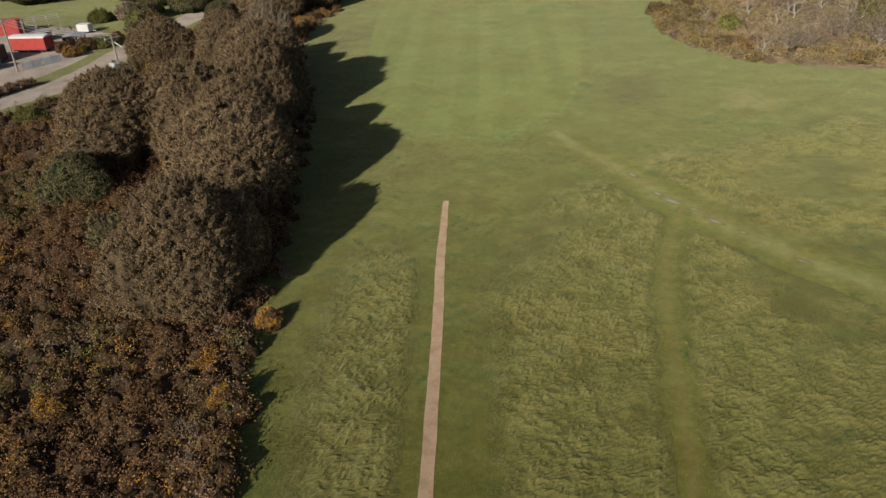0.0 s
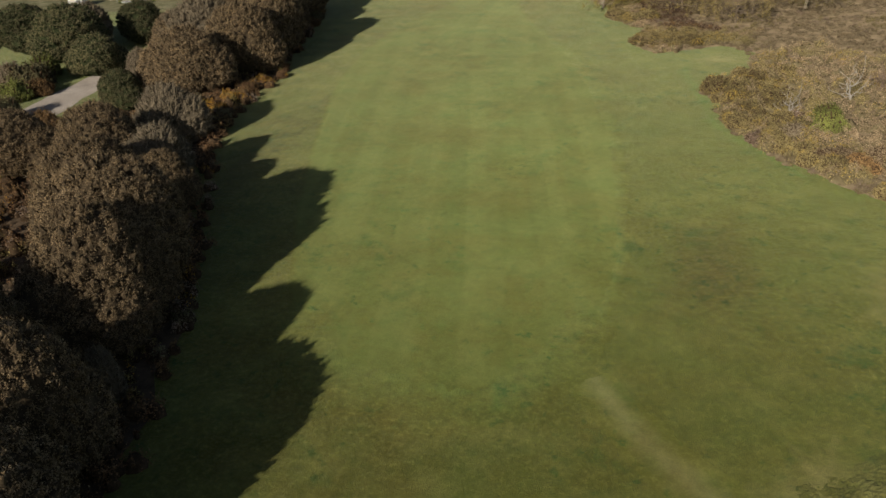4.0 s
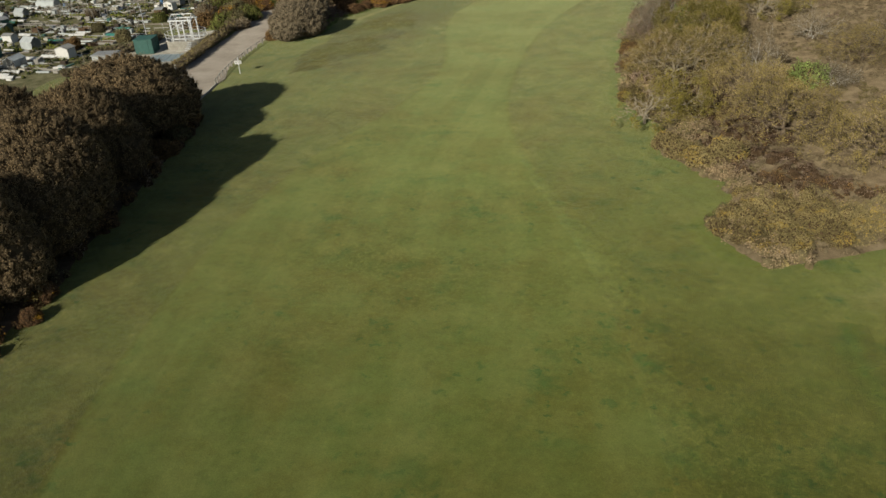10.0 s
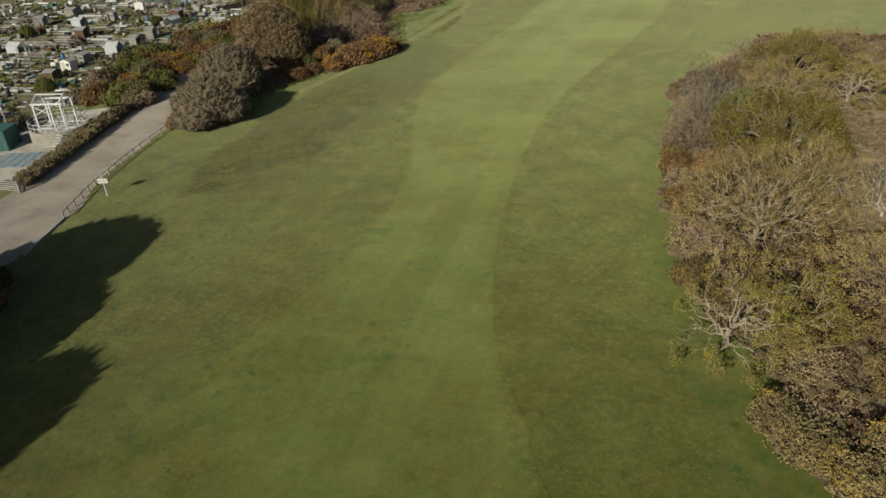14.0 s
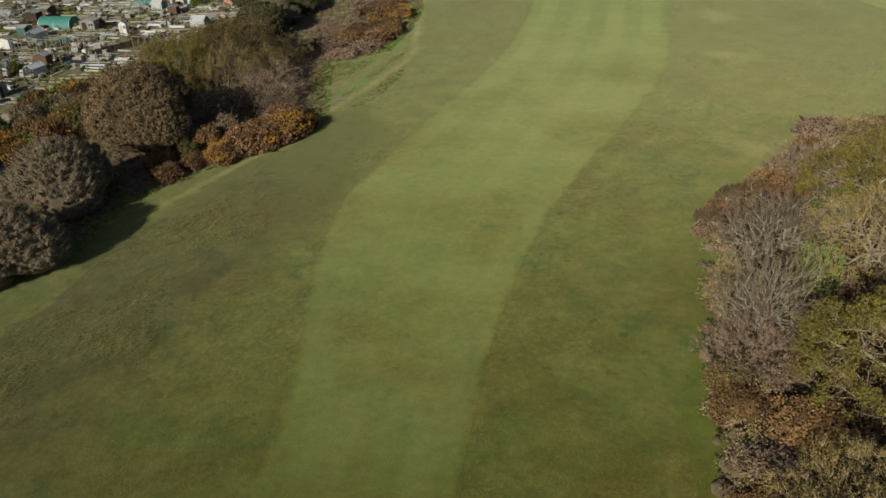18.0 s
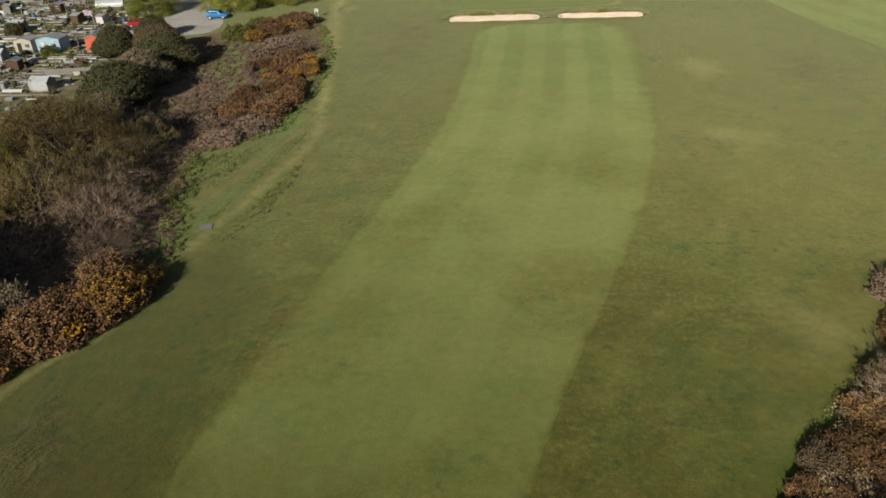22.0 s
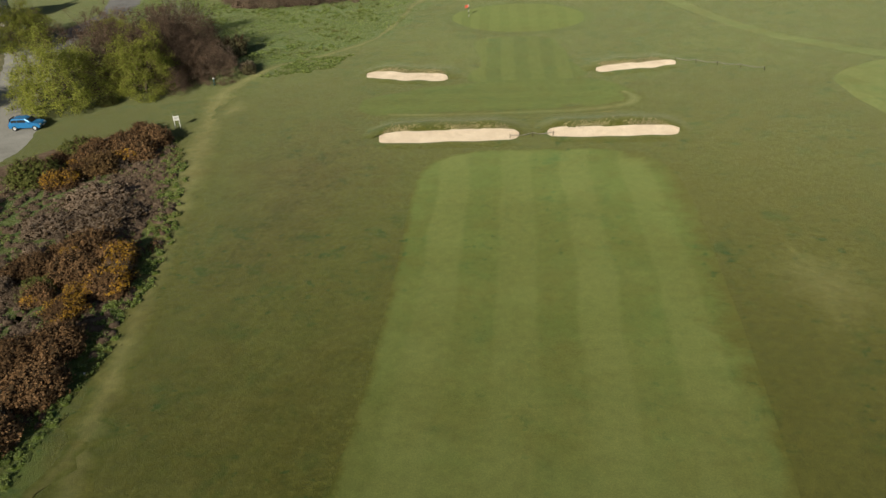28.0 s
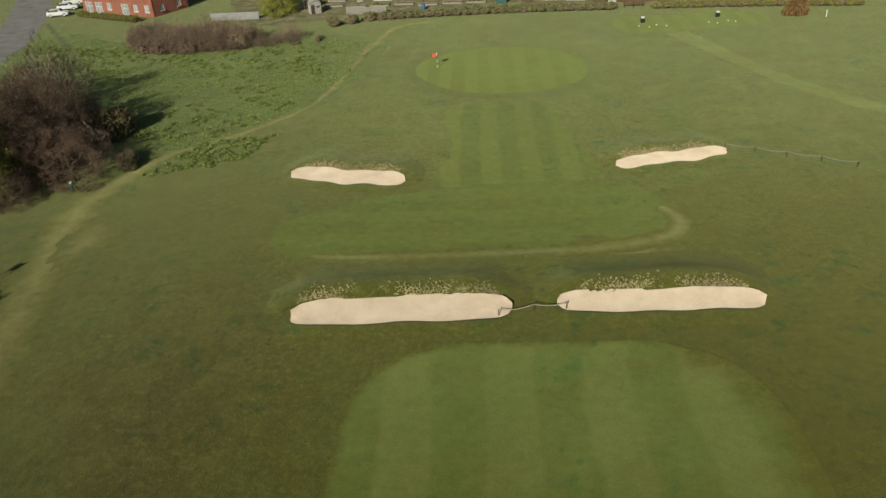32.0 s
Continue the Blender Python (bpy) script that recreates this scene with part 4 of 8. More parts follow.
ribbon("green_verge", [(-63.5, 258), (-61.5, 265), (-60.4, 273), (-59.6, 283), (-59.4, 293), (-61, 303), (-62.6, 312)], [2.5, 4.5, 5.5, 6, 6, 4.5, 3], M_VERGE, 0.0112, "fresher green grass along the thicket", "grass", 0.4)
ribbon("foot_trail", [(-67.5, 233.6), (-67.3, 236.5), (-66.1, 240.6), (-63.7, 248.2), (-60.6, 255.7), (-60.7, 263.0), (-59.4, 267.8), (-58.7, 271.5), (-57.6, 275.7), (-56.9, 282.0), (-55.9, 287.2), (-55.8, 293.5), (-57.5, 302.2), (-60.2, 316.4), (-64.2, 334.3), (-67.6, 351.0), (-70.6, 365.0), (-70.3, 372.0), (-66.6, 381.0), (-59.0, 388.0), (-53.3, 398.0), (-50.4, 418.0), (-46.8, 435.0), (-40.0, 438.5)],
       [1.6, 1.8, 2.2, 2.4, 2.2, 2.2, 2.4, 2.6, 2.4, 2.4, 2.4, 2.4, 2.8, 3.6, 5.0, 5.6, 5.2, 4.2, 2.2, 1.5, 1.3, 1.4, 2.4, 1.8], M_TRACK, 0.0125, "straw-coloured trodden trail along the thicket", "path", 0.3)
ribbon("foot_trail", [(-57.4, 300.4), (-58.3, 293.5), (-59.6, 287.2), (-60.7, 281.9), (-61.7, 276.7), (-62.3, 272.6)], [1.2, 1.6, 1.8, 1.8, 1.6, 1.2], M_DUSTY, 0.0155, "faint brown second line of the trail beside the thicket", "path", 0.3)
for k, (x, y, a, b, t) in enumerate([(6.5, 58.2, 1.0, 0.38, -40), (3.2, 61.6, 1.3, 0.5, -40), (-0.3, 66.9, 0.7, 0.3, -45), (2.0, 63.0, 0.6, 0.3, -40), (8.6, 56.4, 0.5, 0.2, -38), (5.0, 60.2, 0.6, 0.25, -20), (12.4, 52.3, 0.7, 0.25, -35)]):
    c, s = math.cos(radians(t)), math.sin(radians(t))
    a, b = 1.15 * a, 1.15 * b
    fan("mud_patch", [(x + a * math.cos(q) * c - b * math.sin(q) * s, y + a * math.cos(q) * s + b * math.sin(q) * c) for q in np.arange(7) * 2 * math.pi / 7],
          M_MUD, 0.02 + 0.0045 * k, "dried grey mud patch on the trail", "mud", 0.07, 4)
for k, (x, y, a, q) in enumerate([(-10.5, 257, 8, 8), (-8.6, 292, 6.2, 7), (-67.5, 361, 3, 6), (12, 90.5, 7.6, 8.5), (3.5, 71, 5.5, 6), (3.2, 151.5, 7.5, 5.4), (-8, 318, 6, 9), (-40, 356.6, 9, 2.2), (-20, 356.6, 9, 2.2)]):
    fan("straw_patch", [(x + a * (0.85 + 0.25 * math.sin(2.7 * w + k)) * math.cos(w), y + q * (0.85 + 0.2 * math.sin(3.1 * w - k)) * math.sin(w)) for w in np.arange(9) * 0.698],
        M_BLEACH, 0.0165 if y > 80 else 0.004, "bleached straw-coloured patch in the rough", "grass", 0.3)
for k, (x, y, a, q) in enumerate([(-10.4, 352.4, 2.0, 1.3), (-12.6, 347.2, 1.6, 1.0), (-23.9, 359.6, 1.6, 0.9), (-7.4, 346, 1.3, 1.0)]):
    fan("clover_patch", [(x + a * (0.85 + 0.3 * math.sin(2.7 * w + k)) * math.cos(w), y + q * (0.85 + 0.25 * math.sin(3.1 * w - k)) * math.sin(w)) for w in np.arange(9) * 0.698],
        M_DARKCLOVER, 0.0165, "dark green patch of clover in the rough", "grass", 0.2)
ribbon("mown_edge", [(-46.5, 357.6), (-40, 357.3), (-31, 357.4), (-22.4, 358.0), (-17.4, 359.5), (-15.7, 362.1), (-16.8, 364.9)], [1.2, 1.6, 1.8, 2.2, 2.6, 2.4, 1.6], M_TRAIL, 0.0205, "pale mown edge of the apron", "grass", 0.1)
patch("thicket_grass", [(-66, 312), (-68, 325), (-73, 338), (-80, 343), (-84, 336), (-80, 322), (-74, 312), (-70, 309)], M_LUSH, 0.0105, "green grass growing through the thicket", "grass", 0.8)
patch("lush_bank", [(-66, 381), (-58, 390), (-51, 402), (-47, 425), (-58, 432), (-75, 428), (-92, 432), (-112, 446), (-114, 428), (-104, 404), (-90, 396), (-80, 390), (-74, 384)],
      M_LUSH, 0.006, "long lush grass and weeds on a bank", "grass", 1.0)
for k, (x, y, a, q) in enumerate([(-58.5, 224, 12, 40), (-53, 338, 13.5, 36), (6, 316, 10, 20), (-47.5, 104, 9, 36), (-1, 92, 7.5, 15)]):
    fan("coarse_grass", [(x + a * (0.9 + 0.15 * math.sin(2.7 * w + k)) * math.cos(w), y + q * (0.9 + 0.12 * math.sin(3.1 * w - k)) * math.sin(w)) for w in np.arange(10) * 0.6283],
        M_COARSE, 0.0075, "coarse brownish grass in the rough", "grass", 0.15)
# a flat strip: the path's shade is painted as near-black grass
ribbon("shaded_path", [(-116.5, 451), (-109.7, 441), (-100.7, 428.3), (-90.2, 411.3), (-83, 399)], [1.8, 2.4, 2.6, 2.8, 3.0], M_SHADEPATH, 0.014, "dark path through the long grass with painted shade", "path", 0.25)
patch("meadow", [(-88, 150), (-93, 125), (-106, 130), (-118, 136), (-180, 130), (-190, 190), (-140, 186), (-105, 176), (-92, 170)], M_FIELD, 0.0105, "rough green meadow behind the track", "grass", 0.5)


# ---- bunkers ----
def bunker(x0, x1, y0, y1, tilt_y, label, back=1.0, seed=1, wavy=0.25, skew=0.0):
    """A sand bunker: a sloping bed of sand under a grass bank, with a small front lip."""
    r = np.random.default_rng(seed)
    e = thing("sand_bunker", label, "bunker", (x0 + x1) / 2, (y0 + y1) / 2, 0.0, tilt_y)
    w, d = (x1 - x0) / 2, (y1 - y0) / 2
    n = 44
    ph = r.uniform(0, 6, 4)

    def rim(u, side):
        end = 1 - abs(u) ** 7
        k = 0.12 * math.sin(5 * u + ph[0]) + 0.07 * math.sin(11 * u + ph[1] + side)
        return d * (end ** 0.5) * side + k * wavy * 2 * end

    # bed
    V, Q, m = [], [], 9
    for i in range(n + 1):
        u = -1 + 2 * i / n
        lo, hi = rim(u, -1), rim(u, 1)
        for j in range(m):
            s = j / (m - 1)
            yy = lo + (hi - lo) * s
            V.append((u * w + 0.04 * math.sin(7 * yy) + skew * (1 - u) / 2 * (yy + d), yy, 0.06 + 0.55 * back * s ** 1.6 + r.normal(0, 0.012)))
    Q = [(i * m + j, (i + 1) * m + j, (i + 1) * m + j + 1, i * m + j + 1) for i in range(n) for j in range(m - 1)]
    part("sand", quad_mesh("sand", V, Q, [M_SAND], smooth=True), None, e, "pale raked sand")
    # grass bank behind
    V, m2 = [], 12
    prof = [(0.0, 0.60), (0.45, 0.80), (1.0, 0.98), (1.6, 1.06), (2.2, 1.02), (2.7, 0.86), (3.2, 0.64), (3.8, 0.42), (4.5, 0.22), (5.2, 0.09), (6.0, 0.02), (6.5, -0.03)]
    for i in range(n + 1):
        u = -1 + 2 * i / n
        uu = u * (w + 1.6) / w
        fall = max(0.0, 1 - abs(u) ** 3.5)
        for dy, h in prof:
            yy = rim(min(max(uu, -0.999), 0.999), 1) - 0.06 + dy
            V.append((uu * w, yy + 0.15 * math.sin(3 * u + ph[2]), (h * back * fall - 0.03 * (1 - fall)) * (1 + 0.1 * math.sin(8 * u + ph[3])) + (r.normal(0, 0.03) if 0.3 < dy < 5 else 0)))
    Q = [(i * m2 + j, (i + 1) * m2 + j, (i + 1) * m2 + j + 1, i * m2 + j + 1) for i in range(n) for j in range(m2 - 1)]
    part("grass_bank", quad_mesh("grass_bank", V, Q, [M_ROUGH], smooth=True), None, e, "rough grass bank")
    # front lip
    V, m3 = [], 5
    for i in range(n + 1):
        u = -1 + 2 * i / n
        y = rim(u, -1)
        for dy, h in ((0.14, 0.05), (0.02, 0.15), (-0.25, 0.17), (-0.9, 0.08), (-1.7, 0.0)):
            V.append((u * (w + 0.15), y + dy, h * (0.8 + 0.2 * math.sin(9 * u + ph[1])) * (1 - abs(u) ** 10) - 0.02 * abs(u) ** 10))
    Q = [(i * m3 + j, i * m3 + j + 1, (i + 1) * m3 + j + 1, (i + 1) * m3 + j) for i in range(n) for j in range(m3 - 1)]
    part("front_lip", quad_mesh("front_lip", V, Q, [M_ROUGH], smooth=True), None, e, "low turf lip")
    # bare eroded strip and tufts along the top of the sand
    k = 1100
    U = r.uniform(-0.93, 0.93, k)
    C = np.array([(u * w, rim(u, 1) + abs(r.normal(0.1, 0.55)), 0) for u in U])
    C[:, 2] = np.interp(C[:, 1] - np.array([rim(u, 1) for u in U]), [p[0] for p in prof], [p[1] for p in prof]) * back * (1 - np.abs(U) ** 6) + 0.03
    v, q = sprays(r, C, np.tile([0, -0.5, 0.8], (k, 1)), 0.17, 0.4)
    part("dry_turf", quad_mesh("dry_turf", v, q, [L_STRAW]), None, e, "bleached grass tufts")["kind"] = "stuff"
    return e


bunker(-47.0, -30.4, 347.9, 350.9, 1.2, "long pale sand bunker with a grassy bank behind", 0.72, 3, 0.25, 0.42)
bunker(-27.2, -12.6, 348.7, 351.1, 0.0, "long pale sand bunker beside a roped gap", 0.72, 4)
bunker(-52.0, -39.8, 371.8, 374.7, -13.0, "small curved sand bunker in the mown approach", 0.45, 5, 0.9)
bunker(-19.5, -7.7, 374.3, 376.6, 14.0, "small slanting sand bunker with a rope fence", 0.45, 6, 0.9)


# ---- trees and shrubs ----
def base_tree(name, label, category, crown, leaf, limbs, bark, extra=(), core=None):
    e = thing(name, label, category)
    if limbs:
        V, Q = limbs
        part("trunk", quad_mesh("trunk", V, Q, [bark], smooth=True), None, e, "branching trunk")
    if crown is not None:
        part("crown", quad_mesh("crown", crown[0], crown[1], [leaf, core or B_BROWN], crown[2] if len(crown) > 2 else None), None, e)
    for nm, (v, q), mat_, lab in extra:
        tagged(part(nm, quad_mesh(nm, v, q, [mat_]), None, e, lab), kind="stuff")
    return e


def simple_trunk(r, h, n=5, rad=0.28):
    segs = [(0, 0, -0.1, rad * 1.2, 0.05, 0.0, h * 0.3, rad)]
    for i in range(n):
        a = i * 6.28 / n + r.uniform(0, 0.8)
        p = (0.05, 0.0, h * 0.3)
        q = (math.cos(a) * h * 0.2, math.sin(a) * h * 0.2, h * 0.55)
        s = (math.cos(a) * h * 0.34, math.sin(a) * h * 0.34, h * 0.75)
        segs += [(*p, rad * 0.6, *q, rad * 0.4), (*q, rad * 0.4, *s, rad * 0.12)]
    return rods(segs, 5)


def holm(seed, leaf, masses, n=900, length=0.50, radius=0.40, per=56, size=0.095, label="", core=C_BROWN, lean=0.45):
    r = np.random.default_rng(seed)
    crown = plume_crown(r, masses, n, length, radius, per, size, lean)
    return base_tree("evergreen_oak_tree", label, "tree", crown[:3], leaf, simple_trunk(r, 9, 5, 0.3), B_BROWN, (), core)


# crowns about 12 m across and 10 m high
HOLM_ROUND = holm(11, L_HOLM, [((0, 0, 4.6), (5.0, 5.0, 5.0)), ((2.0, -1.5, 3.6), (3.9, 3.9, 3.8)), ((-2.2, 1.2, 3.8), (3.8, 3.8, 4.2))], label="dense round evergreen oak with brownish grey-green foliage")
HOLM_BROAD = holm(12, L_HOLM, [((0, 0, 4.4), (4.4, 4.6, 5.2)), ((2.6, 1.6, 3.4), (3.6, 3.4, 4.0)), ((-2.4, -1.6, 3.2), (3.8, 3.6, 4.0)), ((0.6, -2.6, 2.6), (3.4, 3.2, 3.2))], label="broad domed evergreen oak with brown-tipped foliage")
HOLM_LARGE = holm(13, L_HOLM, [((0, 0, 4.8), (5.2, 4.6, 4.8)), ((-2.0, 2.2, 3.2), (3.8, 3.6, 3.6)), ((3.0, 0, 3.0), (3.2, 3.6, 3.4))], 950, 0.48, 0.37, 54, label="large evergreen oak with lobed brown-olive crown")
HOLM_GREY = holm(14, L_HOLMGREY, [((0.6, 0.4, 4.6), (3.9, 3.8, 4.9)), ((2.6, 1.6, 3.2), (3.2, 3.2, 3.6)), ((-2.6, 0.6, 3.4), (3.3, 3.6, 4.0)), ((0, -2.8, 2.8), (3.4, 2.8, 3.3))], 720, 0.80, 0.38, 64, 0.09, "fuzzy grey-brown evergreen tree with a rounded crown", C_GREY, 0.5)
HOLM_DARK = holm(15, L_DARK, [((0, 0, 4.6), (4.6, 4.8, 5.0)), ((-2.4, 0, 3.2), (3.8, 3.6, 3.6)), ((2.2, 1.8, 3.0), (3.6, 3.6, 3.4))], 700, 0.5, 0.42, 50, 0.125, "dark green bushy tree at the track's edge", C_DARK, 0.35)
HOLMS = [HOLM_ROUND, HOLM_BROAD, HOLM_LARGE, HOLM_GREY, HOLM_DARK]


def open_tree(seed, name, label, leaf, n_leaf, bark=B_GREY, wide=12.0, tall=6.6, bole=1.3, n=700, low=-0.03, hollow=0.3, lean=0.45, twigs=5, twig=0.75, tip=0.017, lsize=0.12, cloud=0.16,
              uneven=0.12, aim=0.25, wind=(0.0, 0.0), fine=L_TWIG, lower=0.0, inner=0.35):
    """A tree whose limbs show through its leaves: pale limbs, a haze of fine twigs and leaves in clumps at their ends."""
    r = np.random.default_rng(seed)
    limbs, fine_twigs, roots, ends = grown_tree(r, wide, tall, bole, n, low, hollow, lean, twigs, twig, tip, uneven, aim, wind)
    crown = None
    if n_leaf:
        out = np.linalg.norm((ends - [0, 0, bole]) / [wide / 2, wide / 2, tall - bole], axis=1)
        pool = np.flatnonzero((out > np.quantile(out, inner)) & (ends[:, 2] > lower * tall))
        idx = pool[r.integers(0, len(pool), n_leaf)]
        k = r.uniform(0.35, 1.0, (n_leaf, 1))
        C = roots[idx] * (1 - k) + ends[idx] * k + r.normal(0, cloud, (n_leaf, 3))
        C[:, 2] = np.maximum(C[:, 2], 0.2)
        crown = sprays(r, C, (ends - roots)[idx] + [0, 0, 0.6], lsize, 0.7)
    return base_tree(name, label, "tree", crown, leaf, limbs, bark, [("fine_branchwork", fine_twigs, fine, "fine bare twigs")])


OAK = "spreading_oak_tree"
OAKS = [
    open_tree(21, OAK, "spreading oak with grey limbs and sparse olive leaves", L_OLIVERUST, 14000, bole=1.7, low=0.02, n=760, lower=0.2),
    open_tree(22, OAK, "low wide oak with twisted limbs and yellow-green leaves", L_OLIVE, 13500, tall=5.4, bole=1.0, n=520, lean=0.3, uneven=0.2, wind=(5.5, 0.5), lsize=0.15, cloud=0.2, tip=0.022),
    open_tree(23, OAK, "spreading oak with sparse rusty brown leaves", L_OLIVERUST, 12500, B_BROWN, n=740, hollow=0.4),
    open_tree(24, OAK, "domed oak covered in olive-yellow new leaves", L_OLIVE, 34000, bole=1.6, low=0.0, n=640, hollow=0.6, lsize=0.14, cloud=0.2),
    open_tree(25, OAK, "oak covered in dull rusty-olive young leaves", L_RUSTOAK, 26000, B_BROWN, n=640, hollow=0.5, lsize=0.13, cloud=0.22),
]
BARES = [
    open_tree(31, "bare_tree", "bare pale grey tree with fine twigs", L_PALETWIG, 900, B_WHITE, 7.6, 6.2, 1.0, 420, 0.22, 0.2, 0.5, 9, 0.9, 0.013, 0.07, 0.2, 0.15, 0.7, fine=L_PALETWIG),
    open_tree(32, "bare_tree", "leafless silver-barked tree in brown scrub", L_PALETWIG, 900, B_WHITE, 8.0, 5.4, 0.6, 420, 0.12, 0.2, 0.4, 9, 0.9, 0.014, 0.07, 0.2, 0.2, 0.6, fine=L_PALETWIG),
    open_tree(33, "bare_tree", "leafless purple-brown shrubby tree", L_BRACKEN, 3000, B_BROWN, 8.0, 5.2, 0.4, 480, 0.08, 0.25, 0.5, 12, 0.9, 0.014, 0.08, 0.2, 0.15, 0.6, fine=L_BRACKEN),
    open_tree(34, "bare_tree", "small bare white-limbed tree standing in heath scrub", L_PALETWIG, 0, B_WHITE, 4.2, 4.6, 0.9, 46, 0.2, 0.3, 0.5, 4, 0.6, 0.028, 0.07, 0.2, 0.2, 0.6, fine=L_PALETWIG),
]


def leafy(seed, leaf, label, bark=B_BROWN, n=36000, size=0.15):
    return open_tree(seed, "leafy_tree", label, leaf, n, bark, 8.4, 8.0, 1.6, 520, -0.3, 0.55, 0.45, 6, 0.8, 0.016, size, 0.26, 0.2, 0.3, fine=L_BUDS, inner=0.1)


LEAFY = [leafy(41, L_GREEN, "small tree in fresh yellow-green leaf"), leafy(42, L_GREEN, "bushy hawthorn in young green leaf", n=38000),
         leafy(43, L_BUDS, "brown twiggy tree with reddish buds", n=22000, size=0.11)]


def bush(seed, name, leaf, label, category, masses, lobes, lobe, per, size, flower=None, share=0.0, fsize=0.12, sticks=10):
    r = np.random.default_rng(seed)
    V, Q, I, leaves = plume_crown(r, masses, lobes, lobe * 1.2, lobe * 0.52, per, size, 0.55, -0.05, 0.70, 0.5)
    e = thing(name, label, category)
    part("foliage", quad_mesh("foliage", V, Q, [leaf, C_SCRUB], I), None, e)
    if flower:
        top = V[:leaves * 3].reshape(-1, 3, 3).mean(1)
        up = top[top[:, 2] > 0.3 * top[:, 2].max()]
        lump = np.sin(up[:, 0] * 2.1 + seed) + np.sin(up[:, 1] * 2.4 + 1.3 * seed) + np.sin(up[:, 2] * 3.0)
        up = up[lump > np.quantile(lump, 1 - min(0.95, share * 2.2))]
        k = int(len(top) * share)
        pick = up[r.integers(0, len(up), k)] + r.normal(0, 0.04, (k, 3)) + [0, 0, 0.05]
        part("blossom", quad_mesh("blossom", *sprays(r, pick, np.tile([0, -0.3, 1.0], (k, 1)), fsize, 0.9), [flower]), None, e, "dense flower clusters")["kind"] = "stuff"
    s = []
    for i in range(sticks):
        a = r.uniform(0, 6.28)
        k = r.uniform(0.4, 0.95)
        m = masses[0][1]
        s.append((0.15 * math.cos(a), 0.15 * math.sin(a), 0.0, 0.035, math.cos(a) * m[0] * k, math.sin(a) * m[1] * k, m[2] * r.uniform(0.7, 1.25), 0.012))
    part("stem_base", quad_mesh("stem_base", *rods(s, 4), [B_GREY]), None, e, "woody stems")["kind"] = "stuff"
    return e


# bushes about 3 m across and 1.8 m high
def lumps(seed, n=7, high=1.25):
    """Uneven lumps within a patch about 3 m across."""
    r = np.random.default_rng(seed)
    out = [((0, 0, 0.35), (1.0, 1.05, high * 0.8))]
    for i in range(n):
        a, q = i * 6.283 / n + r.uniform(-0.4, 0.4), r.uniform(0.5, 1.0)
        w = r.uniform(0.4, 0.75)
        out.append(((q * math.cos(a), q * math.sin(a), 0.15), (w, w * r.uniform(0.8, 1.2), high * r.uniform(0.55, 1.05))))
    return out


_m1, _m2 = lumps(5), lumps(8, 6, 1.35)
GORSE = [bush(51, "gorse_bush", L_GORSE, "brown gorse bush with scattered yellow flowers", "bush", _m1, 300, 0.30, 20, 0.10, L_FLOWER, 0.07),
         bush(52, "gorse_bush", L_GORSE, "dense dark brown gorse bush", "bush", _m2, 300, 0.30, 20, 0.10),
         bush(53, "flowering_gorse_bush", L_GORSE, "gorse bush covered in orange-yellow flowers", "bush", _m1, 300, 0.28, 20, 0.10, L_FLOWER, 0.36, 0.11),
         bush(54, "flowering_gorse_bush", L_OLIVETAN, "low gorse bush speckled with pale yellow flowers", "bush", _m2, 300, 0.28, 20, 0.10, L_YELLOW, 0.13, 0.10),
         bush(55, "gorse_bush", L_PINKTAN, "dry pinkish-tan gorse bush at the heath's edge", "bush", _m1, 300, 0.30, 20, 0.10)]
SHRUB = [bush(61, "green_shrub", L_FRESH, "fresh green rounded shrub in young leaf", "bush", _m1, 240, 0.34, 26, 0.14),
         bush(62, "dark_shrub", L_DARK, "dark green rounded shrub with dense leaves", "bush", _m2, 240, 0.34, 26, 0.14),
         bush(63, "russet_shrub", L_RUST, "russet-brown shrub with dry leaves", "bush", _m1, 240, 0.31, 26, 0.12),
         bush(64, "lime_shrub", L_LIME, "bright spring-green shrub among bare trees", "bush", _m2, 240, 0.34, 28, 0.14),
         bush(65, "bramble_bush", L_BRACKEN, "purple-brown bare bramble thicket", "bush", _m1, 240, 0.34, 24, 0.11, None, 0, 0.1, 40),
         bush(66, "pale_shrub", L_HOLMGREY, "pale grey-green shrub with fine leaves", "bush", _m2, 240, 0.32, 26, 0.12)]
PLACED = set()


def plant(kind, x, y, sx, sz=None, turn=None, sy=None, z=0.0):
    """Sets a plant: the first one is the model itself, the rest are copies."""
    t = turn if turn is not None else (x * 37.7 + y * 91.3) % 360
    sz = sx if sz is None else sz
    m = pose(x, y, z, 0, 0, t) @ Matrix.Diagonal((sx, sy or sx, sz, 1))
    if kind.name in PLACED:
        return copy_thing_scaled(kind, m)
    PLACED.add(kind.name)
    kind.matrix_basis = m
    return kind


def copy_thing_scaled(ob, m):
    """A copy whose pose and size are both those of m."""
    c = copy_thing(ob, m)
    c.matrix_basis = m
    return c


